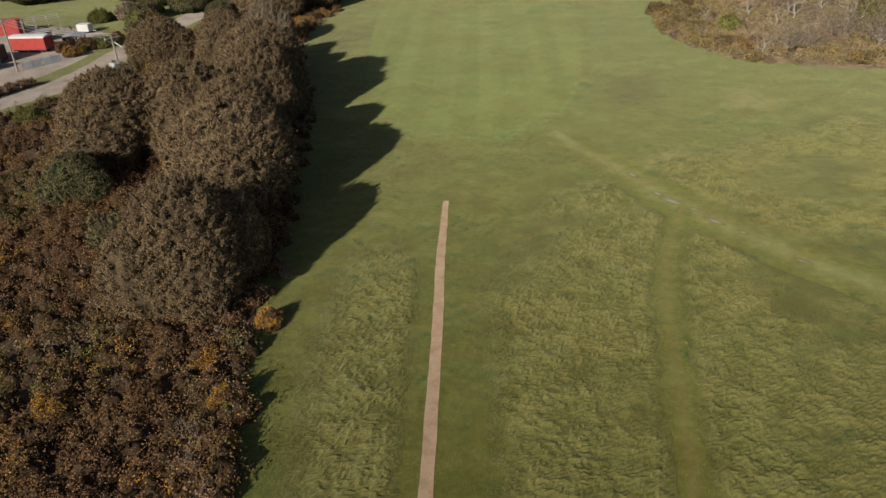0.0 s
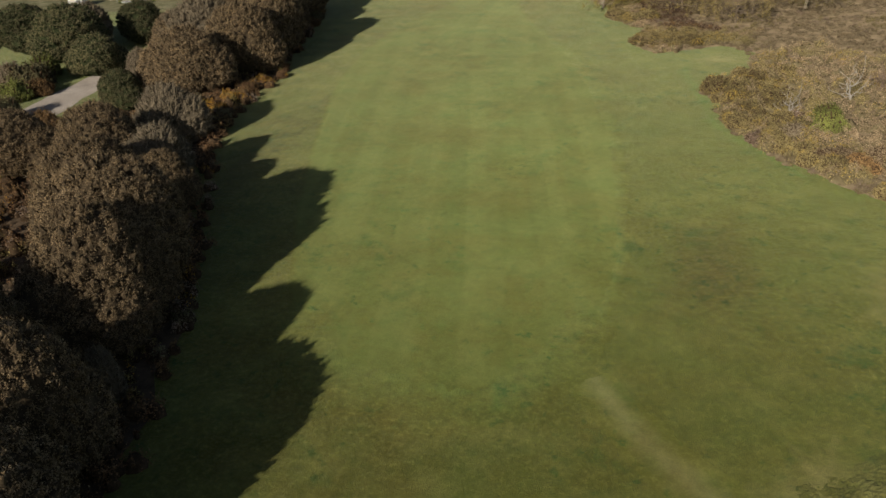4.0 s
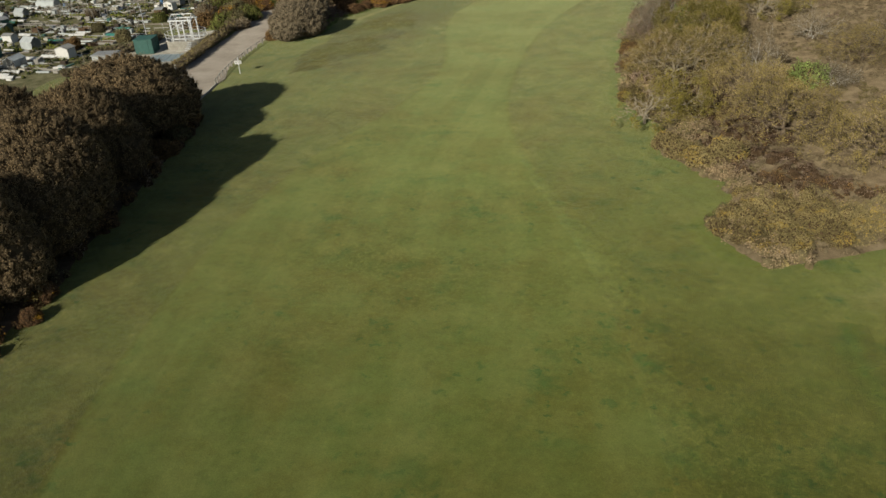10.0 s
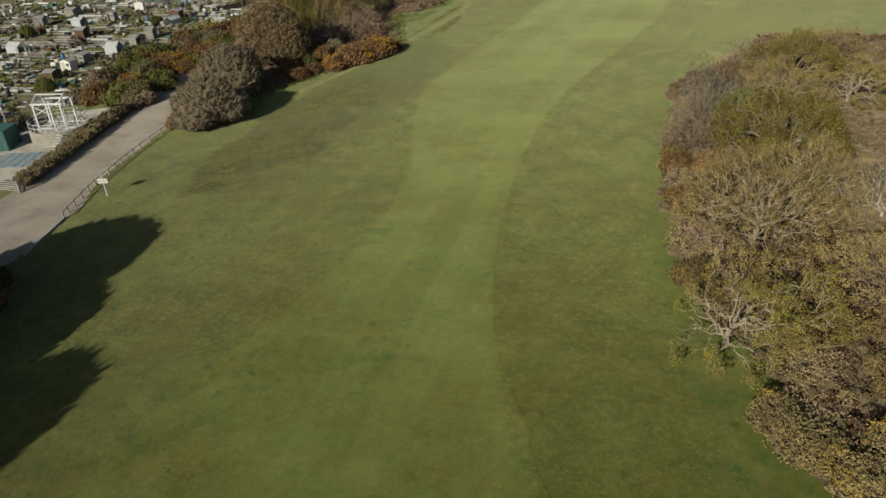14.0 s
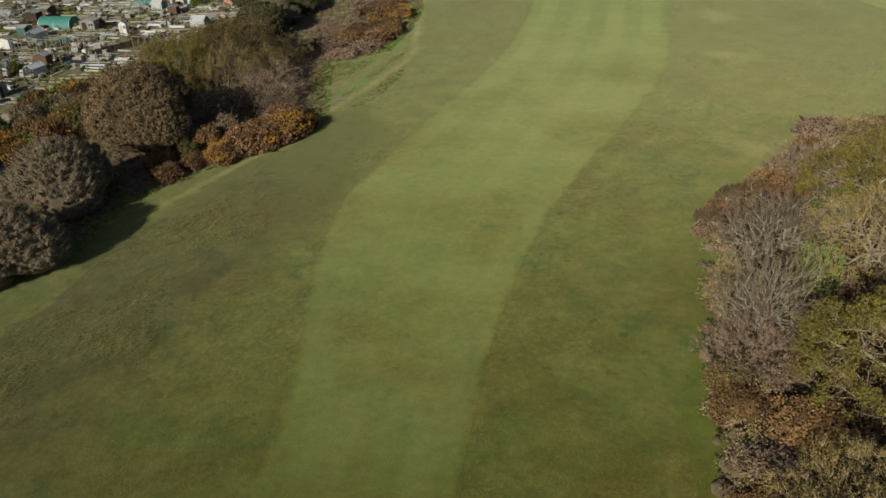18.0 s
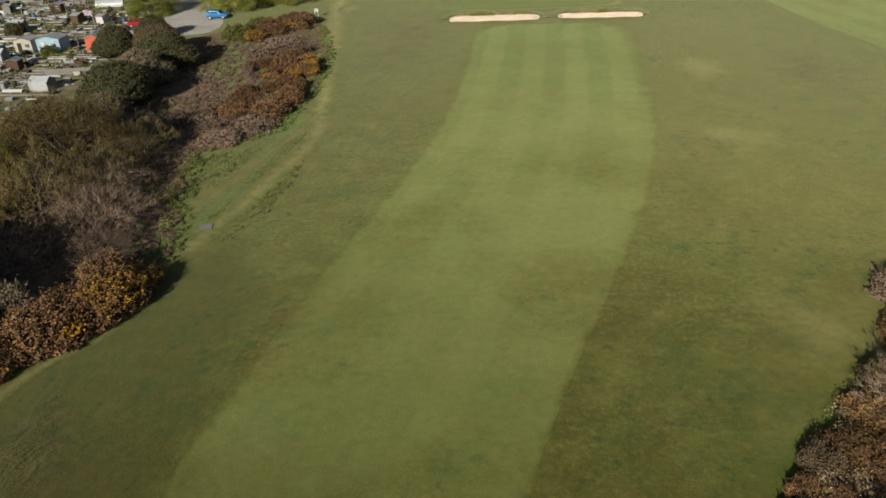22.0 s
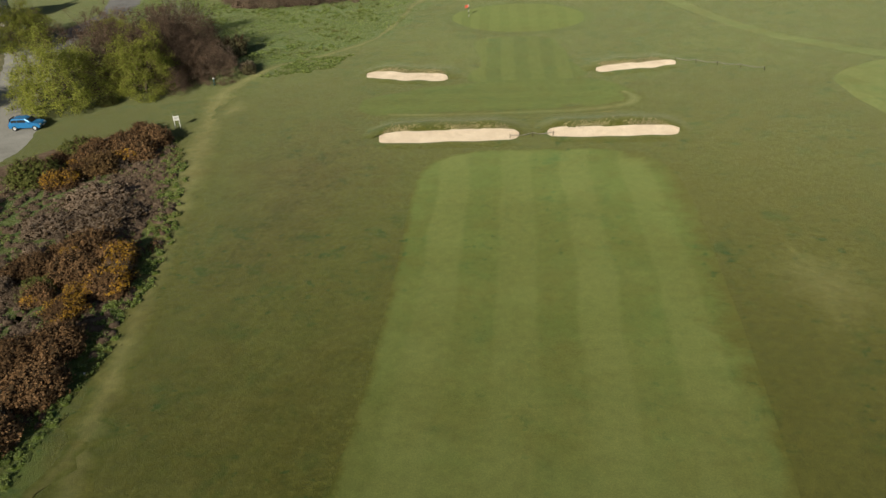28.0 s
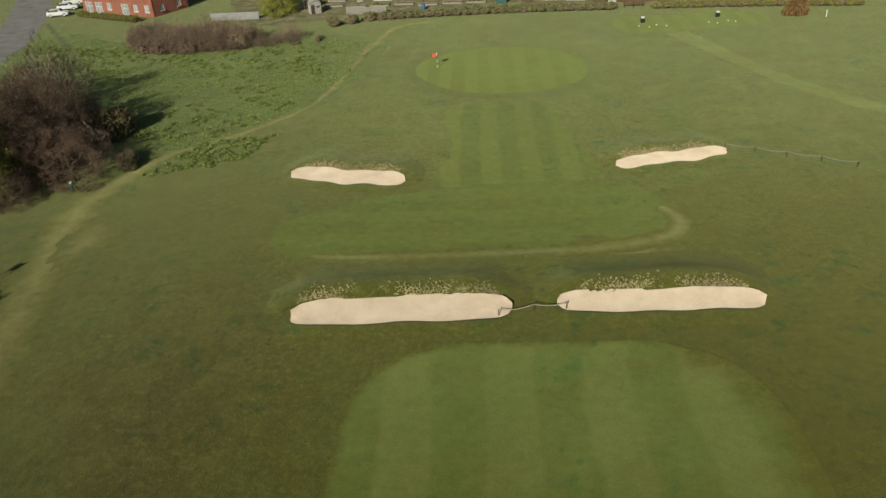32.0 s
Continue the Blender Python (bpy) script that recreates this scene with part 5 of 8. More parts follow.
# the belt between the scrub and the fairway: kind, x, y, width / 12, height / 10
for k, x, y, s, h in [(1, -31.3, 40.8, 0.92, 0.97), (0, -35.2, 55.5, 1.1, 1.02), (2, -53.5, 64.5, 1.1, 1.02), (1, -46.5, 67.5, 1.05, 1.05), (0, -46, 84, 1.05, 1.06), (1, -42.7, 77.2, 0.85, 1.04), (2, -38.7, 63.8, 0.82, 1.0), (3, -38.4, 70.6, 0.24, 0.42), (1, -72, 102.5, 0.84, 0.72), (0, -67.5, 131, 1, 0.92), (2, -64, 141, 0.95, 1.05), (1, -65, 152, 1.15, 1.18), (3, -76, 150, 1.1, 1), (2, -69.5, 163, 0.95, 1.05), (0, -72.6, 174.8, 1.28, 1), (4, -60, 77, 0.45, 0.45), (4, -52, 55, 0.55, 0.5), (3, -78, 136, 0.5, 0.5), (4, -74, 124.5, 0.55, 0.52)]:
    plant(HOLMS[k], x, y, s, h)
# the smaller trees halfway along the belt: kind, x, y, width / 12, height / 10
for k, x, y, s, h in [(3, -59.3, 113.5, 0.7, 0.72), (3, -53.8, 101.5, 0.62, 0.66), (0, -55, 93, 0.85, 0.86), (2, -61.5, 103, 0.75, 0.8), (0, -49.5, 96, 0.5, 0.62)]:
    plant(HOLMS[k], x, y, s, h)
# the far side of the gravel track: kind, x, y, width / 12, height / 10
for k, x, y, s, h in [(1, -84, 168, 1, 0.85), (4, -99, 148, 1.1, 0.9), (4, -88, 139, 0.75, 0.62), (4, -94, 160, 0.8, 0.7), (4, -112, 152, 1.1, 0.8), (3, -104, 158, 0.9, 0.7), (4, -133, 150, 1.3, 1.1), (4, -146, 156, 1.2, 1), (2, -80, 150, 0.8, 0.75)]:
    plant(HOLMS[k], x, y, s, h)
# behind the thicket: kind, x, y, width / 12, height / 10
for k, x, y, s, h in [(3, -73.6, 223.5, 0.82, 0.62), (3, -77, 236, 0.95, 0.72), (0, -77.5, 251, 0.98, 0.95), (2, -83, 262, 0.8, 0.7), (4, -85.5, 304, 0.88, 0.6), (3, -83, 295, 0.65, 0.45), (3, -86.5, 313, 0.78, 0.52), (4, -87.5, 322, 0.85, 0.55), (0, -92, 330, 0.7, 0.48), (4, -98, 340.5, 0.5, 0.42), (4, -99, 329, 0.6, 0.5)]:
    plant(HOLMS[k], x, y, s, h)
for k, x, y, s, h in [(3, -82, 269, 0.82, 1.15), (2, -75.6, 270, 0.78, 1.05), (4, -80, 282.5, 1.15, 1.15), (0, -88, 276, 0.9, 1.0), (4, -86.5, 287, 0.85, 0.85), (2, -73.5, 277, 0.6, 0.7), (0, -74, 287, 0.55, 0.6)]:
    plant(OAKS[k], x, y, s, h)
for k, x, y, s, h in [(2, -69.6, 268.4, 1.05, 0.85), (2, -66.5, 264, 0.7, 0.5), (2, -73.5, 262, 0.8, 0.7), (2, -71.5, 276, 0.9, 0.6), (2, -86, 384, 1.0, 1.0), (0, -87, 397, 1.3, 1.35), (2, -92, 402, 1.1, 1.0), (2, -75.5, 380.5, 0.7, 0.65)]:
    plant(BARES[k], x, y, s, h)
for k, x, y, s, h in [(0, -92, 363.5, 1.25, 1.05), (1, -82.6, 369.5, 0.98, 0.98), (2, -88, 374, 1.25, 1.2), (2, -79.6, 375, 0.9, 0.72), (2, -74.6, 374.6, 0.82, 0.66), (2, -93, 377, 1.3, 1.1),
                      (1, -89, 381, 1.0, 0.85), (2, -84, 383, 1.25, 1.05), (1, -108, 360, 1.1, 0.8), (1, -118, 398, 1.2, 0.9), (2, -120, 405, 0.9, 0.6), (1, -103, 402, 0.7, 0.5), (2, -78.5, 369.5, 0.55, 0.4), (2, -82, 388, 1.0, 0.7), (2, -88, 391, 1.0, 0.8), (2, -84, 378.5, 1.15, 1.1), (2, -79.2, 381.6, 0.95, 0.9)]:
    plant(LEAFY[k], x, y, s, h)
# the heath's trees
for k, x, y, s, h in [(0, -11.6, 199.2, 1.05, 1.0), (2, -1.3, 181, 1.0, 0.95), (2, 7.2, 174, 0.9, 1.0), (3, -8.0, 216, 1.0, 1.0), (2, -3.5, 190, 0.95, 0.85),
                      (2, -12.5, 205, 0.8, 0.75), (3, -3, 243, 0.9, 0.85), (0, -6, 232, 0.9, 0.85), (2, 2, 252, 0.9, 0.7), (0, 19, 184, 1.0, 0.95), (2, 12, 210, 0.8, 0.7), (0, -7, 207, 0.85, 0.85), (1, 2, 236, 0.8, 0.8)]:
    plant(OAKS[k], x, y, s, h)
plant(OAKS[1], -14.9, 184.8, 0.72, 0.9, 8)
for k, x, y, s, h in [(0, -15, 222, 0.85, 0.9), (1, -1.2, 205.5, 0.95, 0.9), (0, -14, 232.5, 0.95, 0.85), (1, -14, 226, 0.9, 0.8), (1, -7.4, 247.4, 0.8, 0.72), (0, -11.6, 234.4, 1.0, 0.8), (1, 8, 222, 0.9, 0.8), (0, 19, 111, 0.75, 0.75),
                      (3, 15.8, 110.4, 0.85, 0.8), (3, 9.0, 127.5, 0.85, 0.75), (3, 16.1, 132.8, 1.15, 1.05), (3, 19.1, 124.9, 0.95, 0.85), (3, 22.6, 130.4, 1.4, 1.3), (3, 27.5, 136, 1.2, 1.1), (2, 22, 137, 0.7, 0.6), (3, 30, 126, 1.3, 1.2), (1, 22, 113, 0.6, 0.65), (0, 27, 117, 0.8, 0.85), (1, 25, 124, 0.7, 0.7), (0, 31, 114, 0.85, 0.9), (2, 24, 116, 0.7, 0.6), (1, 7.6, 200, 0.5, 0.45), (0, 16, 217, 0.7, 0.6), (2, -7, 248, 0.9, 0.7), (2, -16, 219, 0.8, 0.7), (1, 6.5, 199, 0.7, 0.6)]:
    plant(BARES[k], x, y, s, h)


# ---- scrub, heath and tufts ----
def inside(P, poly):
    poly = np.asarray(poly, float)
    ok = np.zeros(len(P), bool)
    for (x1, y1), (x2, y2) in zip(poly, np.roll(poly, -1, 0)):
        hit = ((y1 > P[:, 1]) != (y2 > P[:, 1])) & (P[:, 0] < (x2 - x1) * (P[:, 1] - y1) / (y2 - y1 + 1e-9) + x1)
        ok ^= hit
    return ok


def scatter(r, poly, n):
    poly = np.asarray(poly, float)
    lo, hi = poly.min(0), poly.max(0)
    P = r.uniform(lo, hi, (int(n * np.prod(hi - lo) / max(1, area(poly))), 2))
    return P[inside(P, poly)]


def area(poly):
    x, y = np.asarray(poly, float).T
    return abs(np.dot(x, np.roll(y, 1)) - np.dot(y, np.roll(x, 1))) / 2


def mounds(name, seed, poly, n, size, height, per, spray, leaves, label, category, core=None, fleck=None, sparse=0.0):
    """Uncountable low scrub: one mesh of leafy mounds over a stretch of ground, in several leaf colours."""
    r = np.random.default_rng(seed)
    P = scatter(r, poly, n)
    if sparse:
        f = np.sin(P[:, 0] * 0.21 + seed) + np.sin(P[:, 1] * 0.17 + 2 * seed) + np.sin((P[:, 0] + P[:, 1]) * 0.43)
        P = P[f > np.quantile(f, sparse)]
    n = len(P)
    s = size * r.uniform(0.55, 1.5, n)
    h = height * r.uniform(0.6, 1.4, n)
    size3 = np.stack([s, s, h], 1)[:, None]
    m = min(9, max(3, per // 14))
    per = per // m * m
    A = np.repeat(on_ball(r, n * m, 0.05).reshape(n, m, 3), per // m, 1)
    B = on_ball(r, n * per, -0.5).reshape(n, per, 3)
    X = A * 0.70 * size3 + B * r.uniform(0.7, 1.05, (n, per, 1)) * (size3 * np.array([0.36, 0.36, 0.48]))
    D = B + 0.4 * A
    X[..., :2] += P[:, None]
    X[..., 2] = np.maximum(X[..., 2] + 0.05, 0.04)
    V, Q = sprays(r, X.reshape(-1, 3), D.reshape(-1, 3), spray, 0.55)
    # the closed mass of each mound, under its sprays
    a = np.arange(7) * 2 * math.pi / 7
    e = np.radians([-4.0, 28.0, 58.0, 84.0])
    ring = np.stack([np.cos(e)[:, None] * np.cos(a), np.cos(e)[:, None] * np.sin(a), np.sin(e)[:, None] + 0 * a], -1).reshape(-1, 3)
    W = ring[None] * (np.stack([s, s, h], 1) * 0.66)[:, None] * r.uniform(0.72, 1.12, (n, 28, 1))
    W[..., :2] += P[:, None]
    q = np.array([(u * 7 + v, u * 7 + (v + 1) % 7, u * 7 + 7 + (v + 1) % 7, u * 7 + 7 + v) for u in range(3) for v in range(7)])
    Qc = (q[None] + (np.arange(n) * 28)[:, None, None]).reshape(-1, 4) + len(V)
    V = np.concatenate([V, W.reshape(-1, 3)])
    mats = [m for m, _ in leaves]
    tone = np.sin(P[:, 0] * 0.33 + seed) + np.sin(P[:, 1] * 0.29 - seed) + r.normal(0, 0.8, n)
    cut = np.quantile(tone, np.cumsum([w for _, w in leaves])[:-1])
    idx = np.repeat(np.searchsorted(cut, tone), per)
    if fleck:
        mats.append(fleck[0])
        bloom = np.sin(P[:, 0] * 0.7 - seed) + np.sin(P[:, 1] * 0.6 + seed) + r.normal(0, 0.6, n)
        bloom = np.repeat(bloom > np.quantile(bloom, 1 - fleck[1]), per) & (X[..., 2].ravel() > 0.4 * height)
        idx[bloom & (r.uniform(0, 1, n * per) < fleck[2])] = len(mats) - 1
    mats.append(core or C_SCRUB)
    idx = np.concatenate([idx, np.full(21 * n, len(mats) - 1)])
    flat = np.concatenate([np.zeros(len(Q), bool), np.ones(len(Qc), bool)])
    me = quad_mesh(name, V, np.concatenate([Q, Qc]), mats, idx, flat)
    return tagged(new(name, me), label, category, kind="stuff")


LEFT_SCRUB = LEFT_EDGE[1:] + [(-76, 185), (-76, 160), (-79, 140), (-80, 122), (-79, 106), (-77, 92), (-80, 78), (-83, 70), (-84, 20), (-60, 5)]
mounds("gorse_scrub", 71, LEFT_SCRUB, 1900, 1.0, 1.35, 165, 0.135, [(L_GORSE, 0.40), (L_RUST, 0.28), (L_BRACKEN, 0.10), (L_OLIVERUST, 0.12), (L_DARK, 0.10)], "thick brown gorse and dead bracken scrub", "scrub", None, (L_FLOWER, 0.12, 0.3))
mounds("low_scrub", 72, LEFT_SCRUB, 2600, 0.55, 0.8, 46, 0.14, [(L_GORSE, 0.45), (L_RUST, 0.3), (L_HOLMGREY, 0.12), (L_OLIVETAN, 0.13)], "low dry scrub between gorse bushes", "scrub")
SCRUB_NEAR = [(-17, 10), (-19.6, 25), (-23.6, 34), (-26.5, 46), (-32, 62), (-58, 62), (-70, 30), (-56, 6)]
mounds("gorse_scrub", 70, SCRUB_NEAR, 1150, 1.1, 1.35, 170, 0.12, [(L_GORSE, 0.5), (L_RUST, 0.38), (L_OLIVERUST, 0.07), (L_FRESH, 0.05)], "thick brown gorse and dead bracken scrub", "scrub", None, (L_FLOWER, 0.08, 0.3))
THICKET = [(-70.5, 226), (-72, 238), (-66.5, 247.5), (-61, 255.5), (-61, 265), (-65.5, 279), (-67.8, 287), (-61, 294.5), (-60.6, 310), (-62.4, 326), (-67, 341), (-72, 352), (-79, 351), (-86, 343),
           (-92, 328), (-90, 300), (-88, 270), (-84, 245), (-78, 229)]
mounds("bramble_scrub", 73, THICKET, 5200, 0.6, 0.34, 48, 0.10, [(L_BRACKEN, 0.60), (L_GREENWEED, 0.26), (L_GORSE, 0.14)], "low purple-brown bramble scrub", "scrub", M_BRUSH, sparse=0.12)
mounds("heather", 74, RIGHT_EDGE + [(30, 267), (64, 250), (70, 180)], 7000, 0.85, 0.42, 66, 0.14, [(L_HEATHER, 0.58), (L_PINKTAN, 0.14), (L_BRACKEN, 0.12), (L_OLIVETAN, 0.16)], "dry brown heather covering the heath", "heather", C_HEATH)
mounds("thicket_weeds", 81, [(x + 1.0, y) for x, y in THICKET[:13]] + [(x - 1.6, y) for x, y in THICKET[12::-1]], 700, 0.45, 0.26, 34, 0.11, [(L_GREENWEED, 0.7), (L_TUFT, 0.3)], "green weeds along the edge of the thicket", "plants", M_LUSH)
HEATH_GORSE = [(40, 103.5), (14.4, 107.3), (9.6, 111.8), (4.8, 118.5), (2, 124), (2.1, 130), (0.6, 137.6), (5, 144), (9, 152), (16, 160), (24, 150), (32, 130), (40, 122)]
mounds("heath_gorse", 75, HEATH_GORSE, 640, 1.2, 1.2, 225, 0.14, [(L_PINKTAN, 0.46), (L_OLIVETAN, 0.36), (L_HEATHER, 0.18)], "speckled gorse with yellow flowers on the heath", "scrub", C_OLIVE, (L_YELLOW, 0.23, 0.22))
mounds("heath_gorse", 76, [(-9, 160.5), (-5.5, 156), (1, 159.6), (8, 158.5), (10, 167), (-5, 168)], 190, 0.95, 0.85, 180, 0.125, [(L_PINKTAN, 0.45), (L_OLIVETAN, 0.55)], "speckled gorse with yellow flowers on the heath", "scrub", C_OLIVE, (L_YELLOW, 0.3, 0.22))
HEATH_RIM = [(x + 0.7, y) for x, y in RIGHT_EDGE[11:]] + [(x + 4.2, y) for x, y in RIGHT_EDGE[:10:-1]]
mounds("heath_margin", 77, HEATH_RIM, 520, 0.95, 0.85, 150, 0.13, [(L_PINKTAN, 0.55), (L_OLIVETAN, 0.45)], "dry gorse and heather along the edge of the heath", "scrub", C_OLIVE)


UNDER = [(x + 2.6, y) for x, y in RIGHT_EDGE[13:]] + [(x + 13, y) for x, y in RIGHT_EDGE[:12:-1]]
mounds("russet_undergrowth", 80, UNDER, 1300, 0.8, 0.75, 60, 0.125, [(L_BUDS, 0.45), (L_RUST, 0.2), (L_BRACKEN, 0.35)], "dark russet bracken and brambles under the heath's trees", "scrub", C_SCRUB)


def tufts(name, seed, poly, n, height, label, material=None, width=0.10, keep=0.5, blades=3, freq=0.35):
    """Standing grass tufts of bent blades, thick in some places and thin in others."""
    r = np.random.default_rng(seed)
    P = scatter(r, poly, n)
    f = np.sin(P[:, 0] * freq + seed) + np.sin(P[:, 1] * freq * 0.8 + seed * 2) + np.sin((P[:, 0] - P[:, 1]) * freq * 2.1) + r.normal(0, 0.7, len(P))
    P = P[f > np.quantile(f, 1 - keep)]
    lane = np.array([(-3.6, -2), (-9.3, 25), (-12.7, 41), (-14.4, 48.5), (-16.55, 59.2)])
    off = np.abs(P[:, 0] - np.interp(P[:, 1], lane[:, 1], lane[:, 0]))
    P = P[(off > 0.62) | (P[:, 1] > 59.4)]
    n = len(P)
    A = r.uniform(0, 2 * math.pi, (n, blades))
    L = height * r.uniform(0.5, 1.4, (n, blades))
    out = np.stack([np.cos(A), np.sin(A), np.zeros_like(A)], -1)
    side = np.stack([-np.sin(A), np.cos(A), np.zeros_like(A)], -1)
    root = np.concatenate([P, np.zeros((n, 1))], 1)[:, None]
    mid = root + out * (L * 0.45)[..., None] + np.array([0, 0, 1.0]) * (L * 0.34)[..., None]
    tip = root + out * (L * 0.95)[..., None] + np.array([0, 0, 1.0]) * (L * 0.30)[..., None]
    w = (width * r.uniform(0.7, 1.4, (n, blades)))[..., None]
    V = np.stack([root - side * w * 0.6, mid - side * w, tip, mid + side * w], 2).reshape(-1, 3)
    Q = np.arange(len(V)).reshape(-1, 4)
    return tagged(new(name, quad_mesh(name, V, Q, [material or L_TUFT])), label, "grass", kind="stuff")


tufts("long_grass", 85, [(-66, 382), (-58, 391), (-52, 402), (-48, 424), (-58, 431), (-75, 427), (-92, 431), (-110, 444), (-112, 428), (-103, 405), (-90, 398), (-80, 392), (-74, 385)], 14000, 0.20, "long green grass and weeds", L_GREENWEED, 0.08, 0.7)

mounds("nettle_clumps", 78, [(-66, 383), (-58, 392), (-54, 404), (-52, 418), (-60, 426), (-76, 424), (-92, 428), (-108, 440), (-110, 428), (-100, 410), (-82, 396), (-74, 387)], 700, 0.55, 0.28, 30, 0.16, [(L_GREENWEED, 0.8), (L_TUFT, 0.2)], "clumps of nettles and weeds on the bank", "plants", M_LUSH, sparse=0.45)
mounds("nettle_clumps", 79, [(-68, 375), (-58, 378), (-56, 386), (-64, 384)], 130, 0.5, 0.25, 30, 0.15, [(L_GREENWEED, 1.0)], "clumps of nettles and weeds on the bank", "plants", M_LUSH)
# the tussocky strips on both sides of the foot trail beside the thicket
VERGE_EAST = [(-57.6, 266.5), (-57.2, 271.5), (-56.7, 276.3), (-56.1, 281), (-55.4, 286), (-54.8, 284), (-54.7, 277), (-55.1, 271.5), (-56.6, 267)]
VERGE_WEST = [(-60.5, 270.5), (-59.6, 271.8), (-59.0, 276.5), (-58.2, 281), (-57.4, 287), (-57.0, 294), (-58.6, 291), (-58.9, 284), (-60.2, 276)]
BANK = [(-66.4, 279.6), (-67.2, 286), (-65.4, 288.0), (-62.3, 289.6), (-61.1, 295), (-60.5, 287), (-61.9, 281.6), (-62.4, 278.4), (-63.5, 277)]
for k, (verge, n, leaf, words) in enumerate([(VERGE_EAST, 420, L_TUFT, "tussocks of long grass beside the trodden trail"), (VERGE_WEST, 420, L_TUFT, "tussocks of long grass beside the trodden trail"),
                                             (BANK, 800, L_GREENWEED, "tussocks of yellow-green grass below the thicket")]):
    tufts("tussocks", 88 + k, verge, n, 0.17, words, leaf, 0.055, 0.65)
mounds("weed_clumps", 86, VERGE_EAST, 26, 0.30, 0.12, 26, 0.10, [(L_GREENWEED, 0.5), (L_TUFT, 0.5)], "low clumps of weeds beside the trodden trail", "plants", M_LUSH, sparse=0.3)
mounds("weed_clumps", 87, BANK, 50, 0.32, 0.13, 26, 0.10, [(L_GREENWEED, 0.6), (L_TUFT, 0.4)], "low clumps of weeds below the thicket", "plants", M_LUSH, sparse=0.3)


def soft_noise(r, X, Y, step):
    """Smooth noise from 0 to 1 with hills about that many metres across."""
    U, W = X / step, Y / step
    i, j = np.floor(U).astype(int), np.floor(W).astype(int)
    i0, j0 = i.min(), j.min()
    T = r.uniform(0, 1, (i.max() - i0 + 2, j.max() - j0 + 2))
    u, w = U - i, W - j
    u, w = u * u * (3 - 2 * u), w * w * (3 - 2 * w)
    i, j = i - i0, j - j0
    return (T[i, j] * (1 - u) + T[i + 1, j] * u) * (1 - w) + (T[i, j + 1] * (1 - u) + T[i + 1, j + 1] * u) * w


def tussock_field(seed, poly, step, height, share, label, lanes=(), hill=0.8, grass=M_TUSSOCK):
    """A stretch of uneven tussocky turf that rises out of the ground sheet, flat along the lanes (points, half width)."""
    r = np.random.default_rng(seed)
    poly = np.asarray(poly, float)
    lo, hi = poly.min(0), poly.max(0)
    xs, ys = np.arange(lo[0], hi[0], step), np.arange(lo[1], hi[1], step)
    X, Y = np.meshgrid(xs, ys)
    X = X + r.normal(0, step * 0.18, X.shape)
    Y = Y + r.normal(0, step * 0.18, X.shape)
    edge = np.full(X.shape, 9e9)
    for a, b in zip(poly, np.roll(poly, -1, 0)):
        t = np.clip(((X - a[0]) * (b - a)[0] + (Y - a[1]) * (b - a)[1]) / max(1e-9, ((b - a) ** 2).sum()), 0, 1)
        edge = np.minimum(edge, np.hypot(X - a[0] - t * (b - a)[0], Y - a[1] - t * (b - a)[1]))
    ok = inside(np.stack([X.ravel(), Y.ravel()], 1), poly).reshape(X.shape)
    fade = np.where(ok, np.clip(edge / 3.5, 0, 1), 0)
    for pts, half in lanes:
        P = np.asarray(pts, float)
        d = np.full(X.shape, 9e9)
        for a, b in zip(P[:-1], P[1:]):
            t = np.clip(((X - a[0]) * (b - a)[0] + (Y - a[1]) * (b - a)[1]) / ((b - a) ** 2).sum(), 0, 1)
            d = np.minimum(d, np.hypot(X - a[0] - t * (b - a)[0], Y - a[1] - t * (b - a)[1]))
        fade *= np.clip((d - half) / 1.2, 0, 1)
    where = np.clip((soft_noise(r, X, Y, 6.0) * 0.6 + soft_noise(r, X, Y, 2.7) * 0.4 - (1 - share) * 0.75) * 3.2, 0, 1)
    h = 0.30 * soft_noise(r, X, Y, hill * 2.5) + 0.45 * soft_noise(r, X, Y, hill) + 0.35 * r.uniform(0, 1, X.shape)
    Z = height * np.clip((h - 0.30) / 0.55, 0, 1.2) * where * fade + 0.045 * fade - 0.03
    n, m = X.shape
    k = np.arange(n * m).reshape(n, m)
    Q = np.stack([k[:-1, :-1], k[:-1, 1:], k[1:, 1:], k[1:, :-1]], -1).reshape(-1, 4)
    Q = Q[(Z.ravel()[Q] > 0.0).any(1)]
    used, Q = np.unique(Q, return_inverse=True)
    V = np.stack([X.ravel(), Y.ravel(), Z.ravel()], 1)[used]
    return tagged(new("tussock_ground", quad_mesh("tussock_ground", V, Q.reshape(-1, 4), [grass])), label, "grass", kind="structure")


GRAVEL_LINE = [(-3.6, -2), (-9.3, 25), (-12.7, 41), (-14.4, 48.5), (-16.55, 59.2)]
TRAIL_LINE = [(40, 33), (18, 48.5), (10.5, 54.5), (3.4, 61.5), (-0.4, 66.8)]
tussock_field(401, [(-4, 12), (40, 12), (44, 70), (22, 88), (4, 74), (-9, 62), (-12, 46), (-8, 30)], 0.16, 0.15, 0.8, "coarse tussocky grass with pale tips in the rough", [(GRAVEL_LINE, 1.0), (TRAIL_LINE, 2.0), ([(4.0, 60.5), (2.6, 48), (3.2, 36), (4.4, 22)], 0.5)], 0.42)
tussock_field(402, [(-15.5, 14), (-6.5, 14), (-10.5, 36), (-14.5, 52), (-24, 52), (-21, 34), (-18, 24)], 0.16, 0.15, 0.85, "green tussocky grass beside the gravel path", [(GRAVEL_LINE, 1.0)], 0.4)
